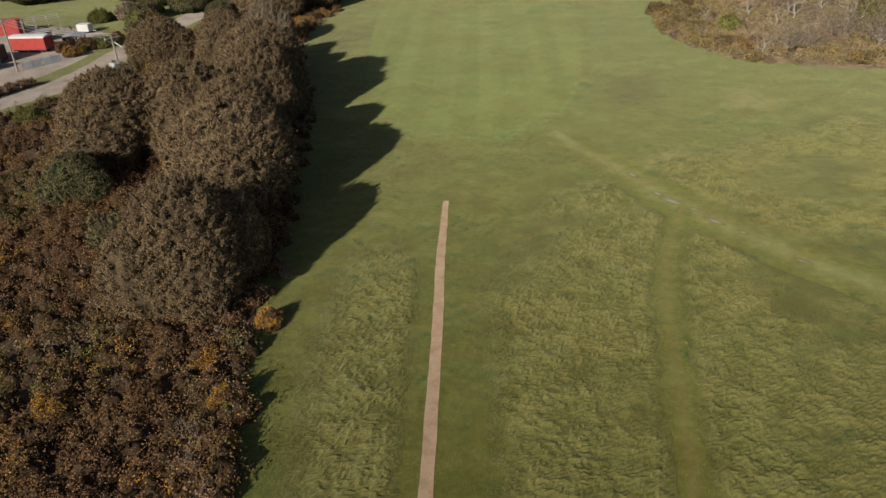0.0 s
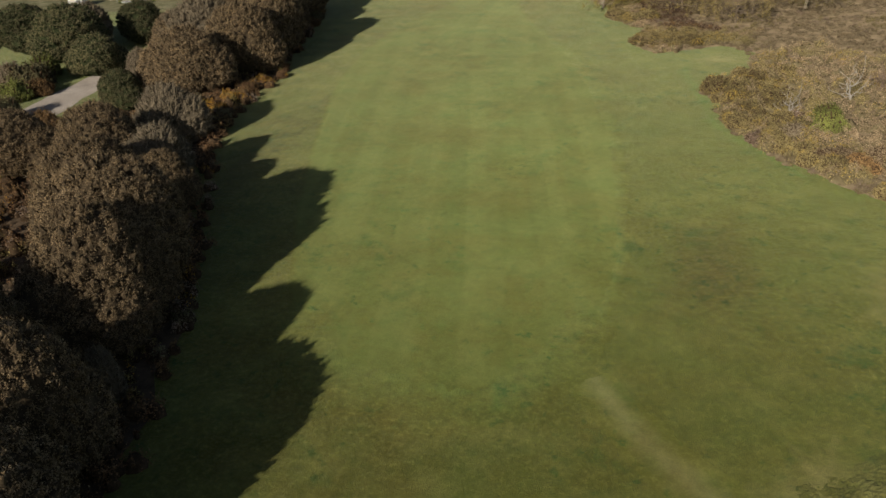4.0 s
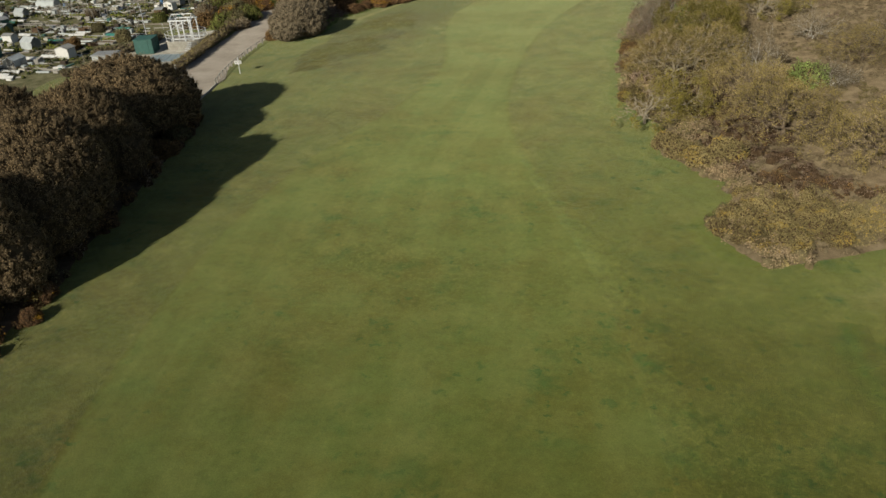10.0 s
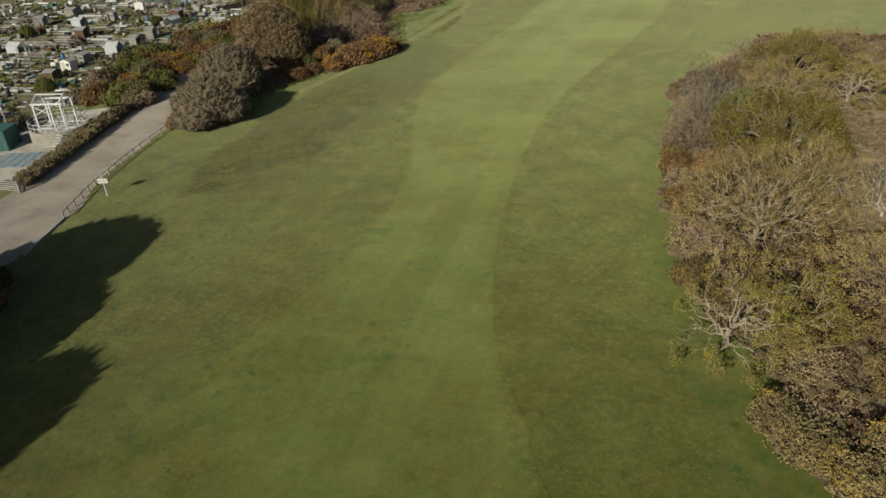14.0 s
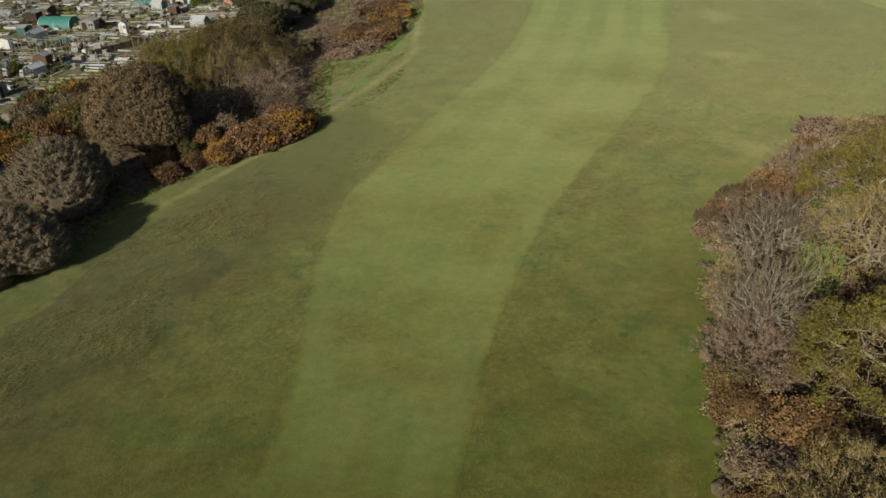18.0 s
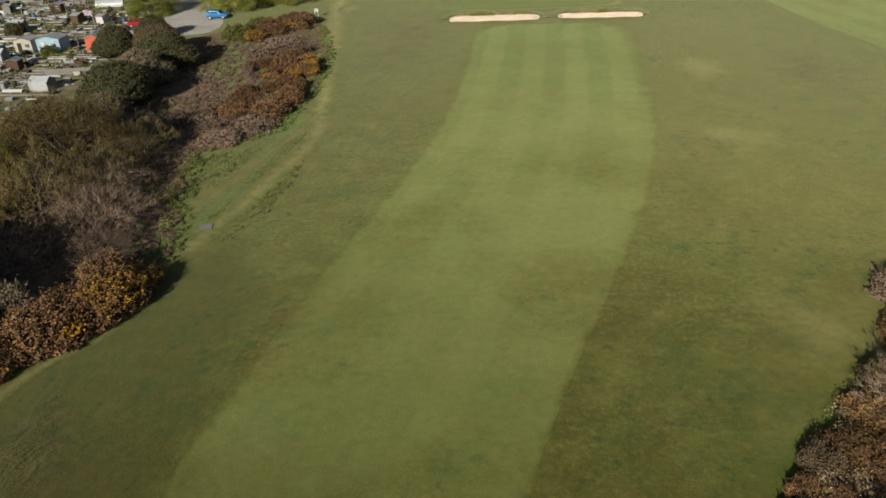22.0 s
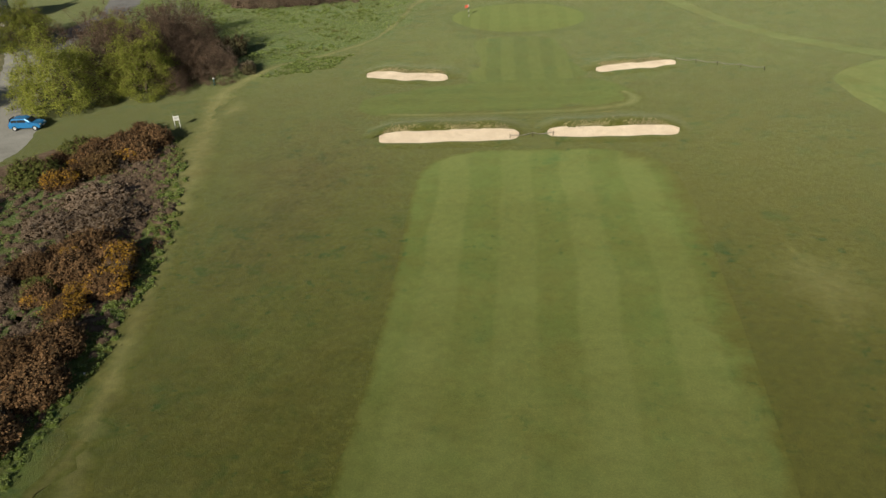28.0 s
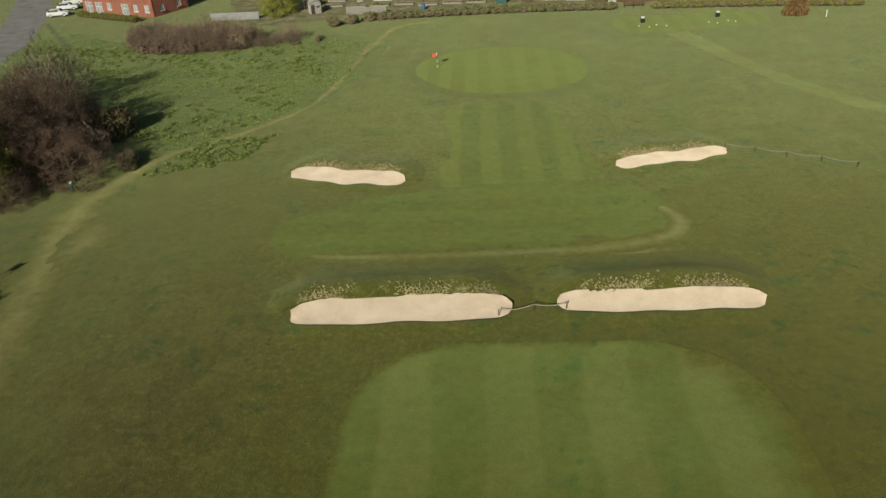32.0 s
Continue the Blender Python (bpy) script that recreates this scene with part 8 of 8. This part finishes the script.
panel_fence(-109.6, 289.5, 65, 8, "dark slatted fence between allotment plots")
panel_fence(-105.5, 318.5, 8, 6, "pale slatted fence at the allotment's edge", W_GREY, 1.0)
panel_fence(-12.0, 447.5, -4, 12, "brown slatted timber fence behind the tee", W_BROWN, 1.6)
panel_fence(13.0, 444.8, -6, 12, "brown slatted timber fence behind the tee", W_BROWN, 1.6)
panel_fence(-57.0, 446.5, 2, 4, "grey slatted fence before the allotments", W_GREY, 1.3)
panel_fence(-82.5, 446.6, -1, 5, "pale grey slatted fence before the allotments", P_TIN, 1.4)

# plots behind the tee
patch("back_plots", [(-78, 446.5), (-50, 445.5), (-10, 446), (35, 443), (60, 470), (30, 520), (-80, 520)], M_ALLOT, 0.006, "allotment plots behind the tee", "allotment", 0.3)
for i, x in enumerate(np.arange(-70, 32, 4.6)):
    for j in range(3):
        y = 451 + 5.0 * j + (i % 3) * 0.6 - 0.06 * (x + 20)
        u = r_al.uniform()
        if u < 0.7:
            place(BEDS[int(r_al.choice(3, p=[0.4, 0.3, 0.3]))], x, y, r_al.normal(-3, 3), (1.1, r_al.uniform(1.0, 1.8), 1))
        elif u < 0.82:
            place(SHEDS[int(r_al.integers(0, 5))], x, y, r_al.choice([0, 90]) + r_al.normal(0, 4), (0.95, 0.95, 0.95))
        else:
            place(SMALL[int(r_al.integers(0, 8))], x, y, r_al.normal(0, 10))
place(LEAFY[1], -70.5, 450.5, 0, (0.8, 0.8, 0.75))
place(SHEDS[0], -63.5, 449.5, 20, (0.9, 0.9, 0.95))
for x, y in ((-3.5, 449), (-43, 448)):
    place(SMALL[2], x, y, 0, (1.1, 1.1, 1.1))


def bench():
    e = thing("park_bench", "brown slatted bench behind the tee", "bench", -5.6, 442.9, 0, 0)
    for k in range(4):
        part("seat_slat", boxes((0, -0.2 + 0.13 * k, 0.45, 3.6, 0.1, 0.04)), W_BROWN, e)
        part("back_slat", boxes((0, 0.28 + 0.03 * k, 0.58 + 0.13 * k, 3.6, 0.03, 0.1)), W_BROWN, e)
    for x in (-1.6, 0, 1.6):
        part("leg", boxes((x, -0.15, 0.22, 0.08, 0.08, 0.44)), W_DARK, e)
        part("leg", boxes((x, 0.24, 0.5, 0.08, 0.08, 1.0)), W_DARK, e)
    b = thing("white_crate", "white plastic crate behind the tee", "crate", -9.2, 444.0, 0, 4)
    part("box", boxes((0, 0, 0.45, 1.2, 0.9, 0.9), bevel=0.04), P_WHITE, b)
    part("lid", boxes((0, 0, 0.94, 1.3, 1.0, 0.08), bevel=0.02), P_WHITE, b)


bench()


# ---- cars ----
def car(name, label, paint, suv=False):
    e = thing(name, label, "car")
    W, H = 1.72, 1.54 if suv else 1.42
    low = [(-2.05, 0.35), (-2.05, 0.85), (-1.95, 0.98), (-0.9, 1.0), (0.95, 1.0), (1.75, 0.9), (2.03, 0.75), (2.05, 0.35)]
    top = [(-1.95, 0.98), (-1.55, H - 0.06), (-1.3, H), (-0.1, H), (0.12, H - 0.05), (1.0, 0.99)]

    def hull(pts, half, taper):
        bm = bmesh.new()
        a = [bm.verts.new((x, -half * (taper if z > 1.05 else 1), z)) for x, z in pts]
        b = [bm.verts.new((x, half * (taper if z > 1.05 else 1), z)) for x, z in pts]
        bm.faces.new(a)
        bm.faces.new(b[::-1])
        for i in range(len(pts)):
            k = (i + 1) % len(pts)
            bm.faces.new((a[i], b[i], b[k], a[k]))
        bmesh.ops.recalc_face_normals(bm, faces=bm.faces)
        bmesh.ops.bevel(bm, geom=list(bm.edges), offset=0.05, segments=2, affect="EDGES")
        return bm

    part("body", hull(low, W / 2, 1.0), paint, e)
    part("cabin", hull(top, W / 2 - 0.06, 0.86), paint, e)
    for sgn in (-1, 1):
        for x0, x1 in ((-1.62, -0.85), (-0.78, 0.3)):
            bm = boxes(((x0 + x1) / 2, sgn * (W / 2 - 0.10), 1.22, x1 - x0, 0.07, 0.34), bevel=0.015)
            part("side_window", bm, P_GLASS, e)
        part("headlight", boxes((1.98, sgn * 0.6, 0.74, 0.12, 0.32, 0.16), bevel=0.03), P_POLY, e)
        part("tail_light", boxes((-2.03, sgn * 0.68, 0.85, 0.06, 0.18, 0.26), bevel=0.02), P_RED, e)
        part("mirror", boxes((0.62, sgn * (W / 2 + 0.08), 1.05, 0.14, 0.16, 0.12), bevel=0.03), paint, e)
        for x in (-1.3, 1.3):
            w = part("wheel", tube_mesh("wheel", [(x, sgn * (W / 2 - 0.2), 0.33, 0.33, x, sgn * (W / 2 + 0.01), 0.33, 0.33), (x, sgn * (W / 2 + 0.01), 0.33, 0.33, x, sgn * (W / 2 + 0.012), 0.33, 0.2)], P_TYRE, 18), None, e)
            part("rim", tube_mesh("rim", [(x, sgn * (W / 2 - 0.02), 0.33, 0.21, x, sgn * (W / 2 + 0.022), 0.33, 0.19), (x, sgn * (W / 2 + 0.022), 0.33, 0.19, x, sgn * (W / 2 + 0.023), 0.33, 0.01)], P_STEEL, 14), None, w)
    for x, z, t in ((0.72, 1.24, 43), (-1.83, 1.26, -72)):
        bm = boxes((0, 0, 0, 0.62 if x > 0 else 0.5, W - 0.42, 0.02), bevel=0.005)
        bm.transform(pose(x + (0.02 if x > 0 else -0.03), 0, z + 0.03, 0, t, 0))
        part("windscreen" if x > 0 else "rear_window", bm, P_GLASS, e)
    part("bumper", boxes((2.02, 0, 0.47, 0.14, W - 0.1, 0.2), bevel=0.04), P_BLACK, e)
    part("bumper", boxes((-2.04, 0, 0.47, 0.14, W - 0.1, 0.2), bevel=0.04), P_BLACK, e)
    part("number_plate", boxes((2.1, 0, 0.5, 0.02, 0.5, 0.11)), P_WHITE, e)
    if suv:
        for sgn in (-1, 1):
            part("roof_rail", tube_mesh("roof_rail", [(-1.4, sgn * 0.6, H + 0.05, 0.025, 0.1, sgn * 0.6, H + 0.05, 0.025)], P_BLACK), None, e)
    return e


place(car("blue_car", "bright blue small off-road car parked on gravel", P_CAR, True), -92.3, 355.6, 3)
CAR_W, CAR_R, CAR_D = car("white_car", "white hatchback parked at the roadside", P_CARWHITE), car("red_car", "red hatchback parked by the allotments", P_CARRED), car("dark_car", "dark blue car parked in the shade", P_CARDARK)
place(CAR_R, -105.8, 350.2, 18)
place(CAR_D, -108.2, 362.5, 10)
for x, y, t in ((-117.2, 457.2, 14), (-118.2, 463.4, 16), (-119.6, 468.8, 18)):
    place(CAR_W, x, y, t)


def flag_on_pole(x, y):
    """A national flag of crossed red and white bars on blue, hanging out from a pole."""
    e = thing("flag_pole", "slim pole flying a blue, white and red flag", "flag", x, y, 0, 168)
    part("pole", tube_mesh("pole", [(0, 0, 0, 0.05, 0, 0, 3.6, 0.035)], P_STEEL, 6), None, e)
    f = part("flag", boxes((0.95, 0, 2.95, 1.8, 0.02, 1.0)), paint_mat("flag_blue", (0.03, 0.06, 0.25), 0.8), e, "blue flag with crosses")
    part("white_cross", boxes((0.95, 0, 2.95, 1.8, 0.030, 0.34), (0.95, 0, 2.95, 0.34, 0.036, 1.0)), P_WHITE, f, "white cross")
    part("red_cross", boxes((0.95, 0, 2.95, 1.8, 0.042, 0.18), (0.95, 0, 2.95, 0.18, 0.048, 1.0)), P_RED, f, "red cross")
    for t in (29, -29):
        bm = boxes((0, 0, 0, 1.9, 0.026, 0.16))
        bm.transform(pose(0.95, 0, 2.95, 0, t, 0))
        part("diagonal", bm, P_WHITE, f, "white diagonal")


flag_on_pole(-114.0, 348.9)


# ---- brick house ----
def brick_mat():
    g = Graph("red_brick", 0.85, 0.15)
    k = g.t.nodes.new("ShaderNodeTexBrick")
    k.inputs["Scale"].default_value = 1.0
    k.inputs["Brick Width"].default_value = 0.225
    k.inputs["Row Height"].default_value = 0.075
    k.inputs["Mortar Size"].default_value = 0.006
    for i, c in enumerate([(0.27, 0.088, 0.055), (0.36, 0.125, 0.08), (0.33, 0.24, 0.19)]):
        k.inputs[i + 1].default_value = lin(c)
    o = g.t.nodes.new("ShaderNodeTexCoord").outputs["Object"]
    s = g.t.nodes.new("ShaderNodeSeparateXYZ")
    g.link(o, s.inputs[0])
    cb = g.t.nodes.new("ShaderNodeCombineXYZ")
    g.link(g.math("ADD", s.outputs[0], s.outputs[1]), cb.inputs[0])
    g.link(s.outputs[2], cb.inputs[1])
    g.link(cb.outputs[0], k.inputs["Vector"])
    return g.base(g.mix(0.5, k.outputs[0], g.ramp(g.noise(0.6, 5), [(0.3, (0.7, 0.7, 0.7)), (0.7, (1.2, 1.2, 1.2))]), "MULTIPLY"))


P_CURTAIN = paint_mat("curtained_glass", (0.34, 0.36, 0.37), 0.15, 0.4, spec=0.6)
M_BRICK = brick_mat()
M_TILE = paint_mat("clay_roof_tile", (0.28, 0.13, 0.085), 0.85, 0.35, scale=2.5)


def frame_ring(c, s, w, h, deep=0.08, bar=0.1):
    """A window frame in one piece, its opening free."""
    bm = bmesh.new()
    R = []
    for y in (-0.05 - deep / 2, -0.05 + deep / 2):
        for k in (0.0, bar):
            R.append([bm.verts.new((c + i * (w / 2 - k), y, s + h / 2 + q * (h / 2 - k))) for i, q in ((-1, -1), (1, -1), (1, 1), (-1, 1))])
    for a, b in ((0, 1), (1, 3), (3, 2), (2, 0)):
        for i in range(4):
            bm.faces.new((R[a][i], R[a][(i + 1) % 4], R[b][(i + 1) % 4], R[b][i]))
    return bm


def house(x, y, turn, W, D, storeys, wall, label, bays, roof=M_TILE):
    """A house with real window openings: wall strips between them, frames and panes set back."""
    e = thing("house", label, "house", x, y, 0, turn)
    H = 2.8 * storeys

    def front(along, width, mats, openings, flip, off):
        # openings: centre, sill, width, height
        xs = sorted({-width / 2, width / 2, *[c - w / 2 for c, s, w, h in openings], *[c + w / 2 for c, s, w, h in openings]})
        zs = sorted({0.0, H, *[s for c, s, w, h in openings], *[s + h for c, s, w, h in openings]})
        bm = bmesh.new()
        for a, b in zip(xs, xs[1:]):
            for c, d in zip(zs, zs[1:]):
                mx, mz = (a + b) / 2, (c + d) / 2
                if any(abs(mx - o[0]) < o[2] / 2 and o[1] < mz < o[1] + o[3] for o in openings):
                    continue
                bmesh.ops.create_cube(bm, size=1.0, matrix=pose(mx, 0, mz) @ Matrix.Diagonal((b - a, 0.3, d - c, 1)))
        m = pose(*off, 0, 0, flip)
        bm.transform(m)
        part("wall", bm, wall, e)
        for c, s, w, h in openings:
            f = frame_ring(c, s, w, h)
            f.transform(m)
            win = part("window" if s > 0.2 else "patio_door", f, P_WHITE, e, "white frame")
            for name, bar in (("mullion", (c, -0.05, s + h / 2, 0.07, 0.07, h - 0.21)), ("transom", (c, -0.05, s + h * 0.6, w - 0.21, 0.06, 0.06))):
                f = boxes(bar)
                f.transform(m)
                part(name, f, P_WHITE, win)
            g = boxes((c, 0.02, s + h / 2, w, 0.02, h))
            g.transform(m)
            part("pane", g, P_CURTAIN, win)
            if s > 0.2:
                k = boxes((c, -0.2, s - 0.06, w + 0.2, 0.2, 0.1))
                k.transform(m)
                part("sill", k, P_CREAM, win)
            k = boxes((c, -0.152, s + h + 0.1, w + 0.3, 0.03, 0.2))
            k.transform(m)
            part("lintel", k, M_BRICK if wall is M_BRICK else wall, win)

    ops = []
    for c, kind in bays:
        for fl in range(storeys):
            z = 2.8 * fl
            if fl == 0 and kind == "door":
                ops.append((c, 0.05, 2.0, 2.15))
            else:
                ops.append((c, z + 0.85, 1.25, 1.35))
    front(0, W, wall, ops, 0, (0, -D / 2, 0))
    side = [(k, 2.8 * fl + 0.85, 1.1, 1.3) for fl in range(storeys) for k in (-D / 4, D / 4)]
    front(0, D - 0.62, wall, side, 90, (W / 2 - 0.15, 0, 0))
    front(0, D - 0.62, wall, [], -90, (-W / 2 + 0.15, 0, 0))
    front(0, W, wall, [], 180, (0, D / 2, 0))
    part("floor_slab", boxes((0, 0, 0.02, W - 0.7, D - 0.7, 0.04)), M_CONC, e)
    a = 35
    L = (D / 2 + 0.5) / math.cos(radians(a))
    for sgn in (-1, 1):
        bm = boxes((0, 0, 0, W + 0.7, L, 0.16))
        bm.transform(pose(0, sgn * (D / 4 + 0.25), H + (D / 2 + 0.5) / 2 * math.tan(radians(a)) - 0.3, -sgn * a, 0, 0))
        part("roof", bm, roof, e)
    for sgn in (-1, 1):
        bm = bmesh.new()
        k = (D / 2 - 0.2) * math.tan(radians(a))
        p = [bm.verts.new((sgn * (W / 2 - 0.15), q, z)) for q, z in ((-D / 2 + 0.2, H), (D / 2 - 0.2, H), (0, H + k - 0.1))]
        bm.faces.new(p)
        part("gable", bm, wall, e)
        part("gutter", tube_mesh("gutter", [(-W / 2 - 0.3, sgn * (D / 2 + 0.42), H - 0.32, 0.07, W / 2 + 0.3, sgn * (D / 2 + 0.42), H - 0.32, 0.07)], P_BLACK, 6), None, e)
    part("chimney", boxes((W * 0.3, 0.6, H + D * 0.35 + 0.4, 0.9, 0.6, 1.8), bevel=0.03), wall, e)
    return e


house(-102.3, 460.2, -25, 19.5, 9.0, 3, M_BRICK, "red brick house with white windows and patio doors", [(-8, "door"), (-5.2, "door"), (-2.2, "win"), (2.2, "door"), (5.2, "win"), (8.2, "win")])
house(-138.5, 417, 20, 12, 8, 2, P_CREAM, "cream rendered house beside the lane", [(-4, "win"), (0, "door"), (4, "win")])
hedge(210, [(-111.5, 455.5), (-104, 451.5), (-98, 448.6)], 1.3, 1.0, L_GREEN, "low green hedge in front of the brick house")


# ---- the yard of sheds and wagons west of the track ----
patch("wagon_yard", [(-90.5, 88), (-88.5, 104), (-93, 116), (-101, 124), (-122, 126), (-135, 110), (-120, 86), (-100, 78)], M_TRACKROAD, 0.012, "bare gravel yard with old wagons", "yard", 0.4)


def wagon(name, label, L, W, H, body, roof, windows=0, z0=0.5):
    e = thing(name, label, "wagon")
    part("body", boxes((0, 0, z0 + H / 2, L, W, H), bevel=0.05), body, e)
    n = 9
    V = [(x, W / 2 * 1.06 * math.cos(math.pi * i / (n - 1)), z0 + H + 0.38 * math.sin(math.pi * i / (n - 1))) for x in (-L / 2 - 0.1, L / 2 + 0.1) for i in range(n)]
    Q = [(i, i + 1, n + i + 1, n + i) for i in range(n - 1)]
    bm = bmesh.new()
    bm.from_mesh(quad_mesh("roof", V, Q, []))
    bm.faces.new([v for v in list(bm.verts)[:n]])
    bm.faces.new([v for v in list(bm.verts)[n:]][::-1])
    part("roof", bm, roof, e, "pale curved roof")
    for i in range(windows):
        x = -L / 2 + L * (i + 0.5) / windows
        for sgn in (-1, 1):
            part("window", boxes((x, sgn * (W / 2 + 0.01), z0 + H * 0.62, L / windows * 0.6, 0.05, H * 0.34), bevel=0.01), P_WHITE, e, "white window panel")
    for sgn in (-1, 1):
        part("sole_bar", boxes((0, sgn * W * 0.4, z0 - 0.1, L * 0.96, 0.15, 0.2)), P_BLACK, e)
    for x in (-L * 0.32, L * 0.32):
        part("support", boxes((x, 0, z0 / 2 - 0.05, 0.5, W * 0.8, z0 + 0.02)), W_DARK, e)
    return e


place(wagon("red_wagon", "old red railway van with a white roof", 6.6, 2.5, 2.0, P_RED, P_WHITE), -101.3, 108.6, 4)
place(wagon("black_coach", "black coach body with white window panels", 8.0, 2.5, 2.1, P_BLACK, P_FELT, 5), -105.2, 101.0, 6)
place(wagon("grey_wagon", "long low grey wagon", 8.0, 2.4, 0.7, P_TIN, P_TIN), -103.0, 97.0, 6)
e = thing("red_container", "red steel shipping container", "container", -117.2, 120.6, 0, 12)
part("body", boxes((0, 0, 1.35, 6.1, 2.44, 2.6), bevel=0.03), P_RED, e)
for i in range(20):
    for sgn in (-1, 1):
        part("rib", boxes((-2.85 + 0.3 * i, sgn * 1.24, 1.35, 0.12, 0.05, 2.3)), P_RED, e)
for sgn in (-1, 1):
    part("door", boxes((3.07, sgn * 0.6, 1.35, 0.05, 1.15, 2.4), bevel=0.01), P_RED, e)
e = thing("white_trailer", "white box trailer in the yard", "trailer", -100.8, 121.8, 0, 5)
part("body", boxes((0, 0, 1.0, 2.4, 1.6, 1.3), bevel=0.06), P_WHITE, e)
for sgn in (-1, 1):
    part("wheel", tube_mesh("wheel", [(0, sgn * 0.6, 0.32, 0.32, 0, sgn * 0.8, 0.32, 0.32)], P_TYRE, 14), None, e)
part("drawbar", tube_mesh("drawbar", [(1.1, 0, 0.45, 0.05, 2.2, 0, 0.4, 0.05)], P_STEEL), None, e)
for x, y, t, k in ((-106, 116, 20, 0), (-110, 113.5, 70, 0), (-97, 117, 10, 0), (-113, 108, 30, 0), (-94.5, 112.6, 80, 0), (-108.5, 120, 45, 4)):
    place(SMALL[k], x, y, t, (1.4, 1.3, 1.6))
place(SHEDS[0], -105.5, 115.6, 8, (1.3, 1.2, 0.8))
place(SHEDS[4], -97.5, 114.4, 30, (1.3, 1.5, 0.7))
e = thing("white_sheeting", "pale sheeting fence beside the yard", "fence", -93.6, 98.0, 0, 62)
for i in range(4):
    part("sheet", boxes((1.5 * i, 0.05 * (i % 2), 0.6, 1.48, 0.05, 1.2, 2 * (i % 2)), bevel=0.01), P_POLY, e)
    part("post", boxes((1.5 * i - 0.75, 0.1, 0.65, 0.08, 0.08, 1.3)), W_DARK, e)
for k, L_, x, y, s, h in [(2, GORSE, -91.5, 106, 1.2, 0.9), (0, SHRUB, -89.5, 112, 1.3, 1.0), (2, SHRUB, -92, 110.5, 1.4, 1.1), (1, GORSE, -95, 109, 1.2, 1.0), (1, SHRUB, -87, 118, 1.5, 1.7), (2, GORSE, -90.5, 116.5, 1.0, 0.9),
                          (0, SHRUB, -92.5, 126, 1.6, 1.5), (1, SHRUB, -94, 132, 1.9, 2.0), (0, SHRUB, -96.5, 137, 1.8, 1.8), (2, SHRUB, -80, 116, 1.4, 1.2), (5, SHRUB, -99, 133, 1.8, 1.8), (1, SHRUB, -79, 146, 1.8, 2.2),
                          (0, SHRUB, -104, 131, 1.8, 1.3), (2, SHRUB, -91, 129, 1.5, 1.2), (2, SHRUB, -78, 107, 1.1, 0.9), (2, SHRUB, -77, 92, 1.2, 0.9), (1, GORSE, -76.5, 88, 1.3, 0.9), (0, SHRUB, -74, 75, 1.5, 1.1), (1, GORSE, -86, 78, 1.3, 0.8)]:
    plant(L_[k], x, y, s, h)


def power_pole(x, y, h, label, box=False):
    e = thing("power_pole", label, "pole", x, y, 0, -20)
    part("pole", tube_mesh("pole", [(0, 0, 0, 0.16, 0, 0, h, 0.11)], W_GREY, 10), None, e)
    part("cross_arm", boxes((0, 0, h - 0.35, 0.14, 2.0, 0.14), bevel=0.01), P_STEEL, e)
    part("brace", tube_mesh("brace", [(0, 0, h - 1.1, 0.03, 0, 0.8, h - 0.4, 0.03), (0, 0, h - 1.1, 0.03, 0, -0.8, h - 0.4, 0.03)], P_STEEL), None, e)
    for q in (-0.9, 0, 0.9):
        part("insulator", tube_mesh("insulator", [(0, q, h - 0.28, 0.05, 0, q, h, 0.07)], P_FELT, 8), None, e)
    if box:
        t = part("transformer", boxes((0, -0.55, 5.3, 1.0, 0.8, 1.3), bevel=0.05), P_POLY, e, "pale grey transformer case")
        for q in (-0.3, 0, 0.3):
            part("bushing", tube_mesh("bushing", [(q, -0.55, 5.95, 0.07, q, -0.55, 6.3, 0.05)], P_BLACK, 8), None, t)
        part("platform", boxes((0, -0.4, 4.58, 1.3, 1.3, 0.12)), P_STEEL, e)
        part("switch_arm", tube_mesh("switch_arm", [(0, 0.2, h - 0.9, 0.06, 1.1, 0.4, h - 1.5, 0.05)], P_STEEL), None, e)
    return e


power_pole(-64.7, 81.9, 9.3, "timber power pole with a pale transformer", True)
power_pole(-94.5, 96.5, 8.0, "weathered timber power pole in the yard")
e = thing("power_lines", "three thin overhead power lines between poles", "cable", -64.7, 81.9)
for q in (-0.9, 0.0, 0.9):
    a, b = np.array([0.3 * q, 0.94 * q, 9.25]), np.array([-29.8 + 0.3 * q, 14.6 + 0.94 * q, 7.95])
    P = [a + (b - a) * k / 10 - np.array([0, 0, 0.7 * math.sin(math.pi * k / 10)]) for k in range(11)]
    part("wire", tube_mesh("wire", [(*p, 0.03, *n_, 0.03) for p, n_ in zip(P, P[1:])], P_TIN, 4), None, e)
# dead pale sticks among the near gorse
for i, (x, y, s, t) in enumerate([(-23.5, 26.5, 0.8, 10), (-24.6, 29.5, 0.7, 80), (-25.2, 33.5, 0.6, 140), (-25.5, 44, 0.6, 200), (-22, 24, 0.8, 260), (-28.5, 46.5, 0.5, 20), (-26.5, 25.5, 0.6, 300), (-30.5, 30, 0.5, 60)]):
    plant(BARES[1], x, y, 0.30 * s, 0.34 * s, t)
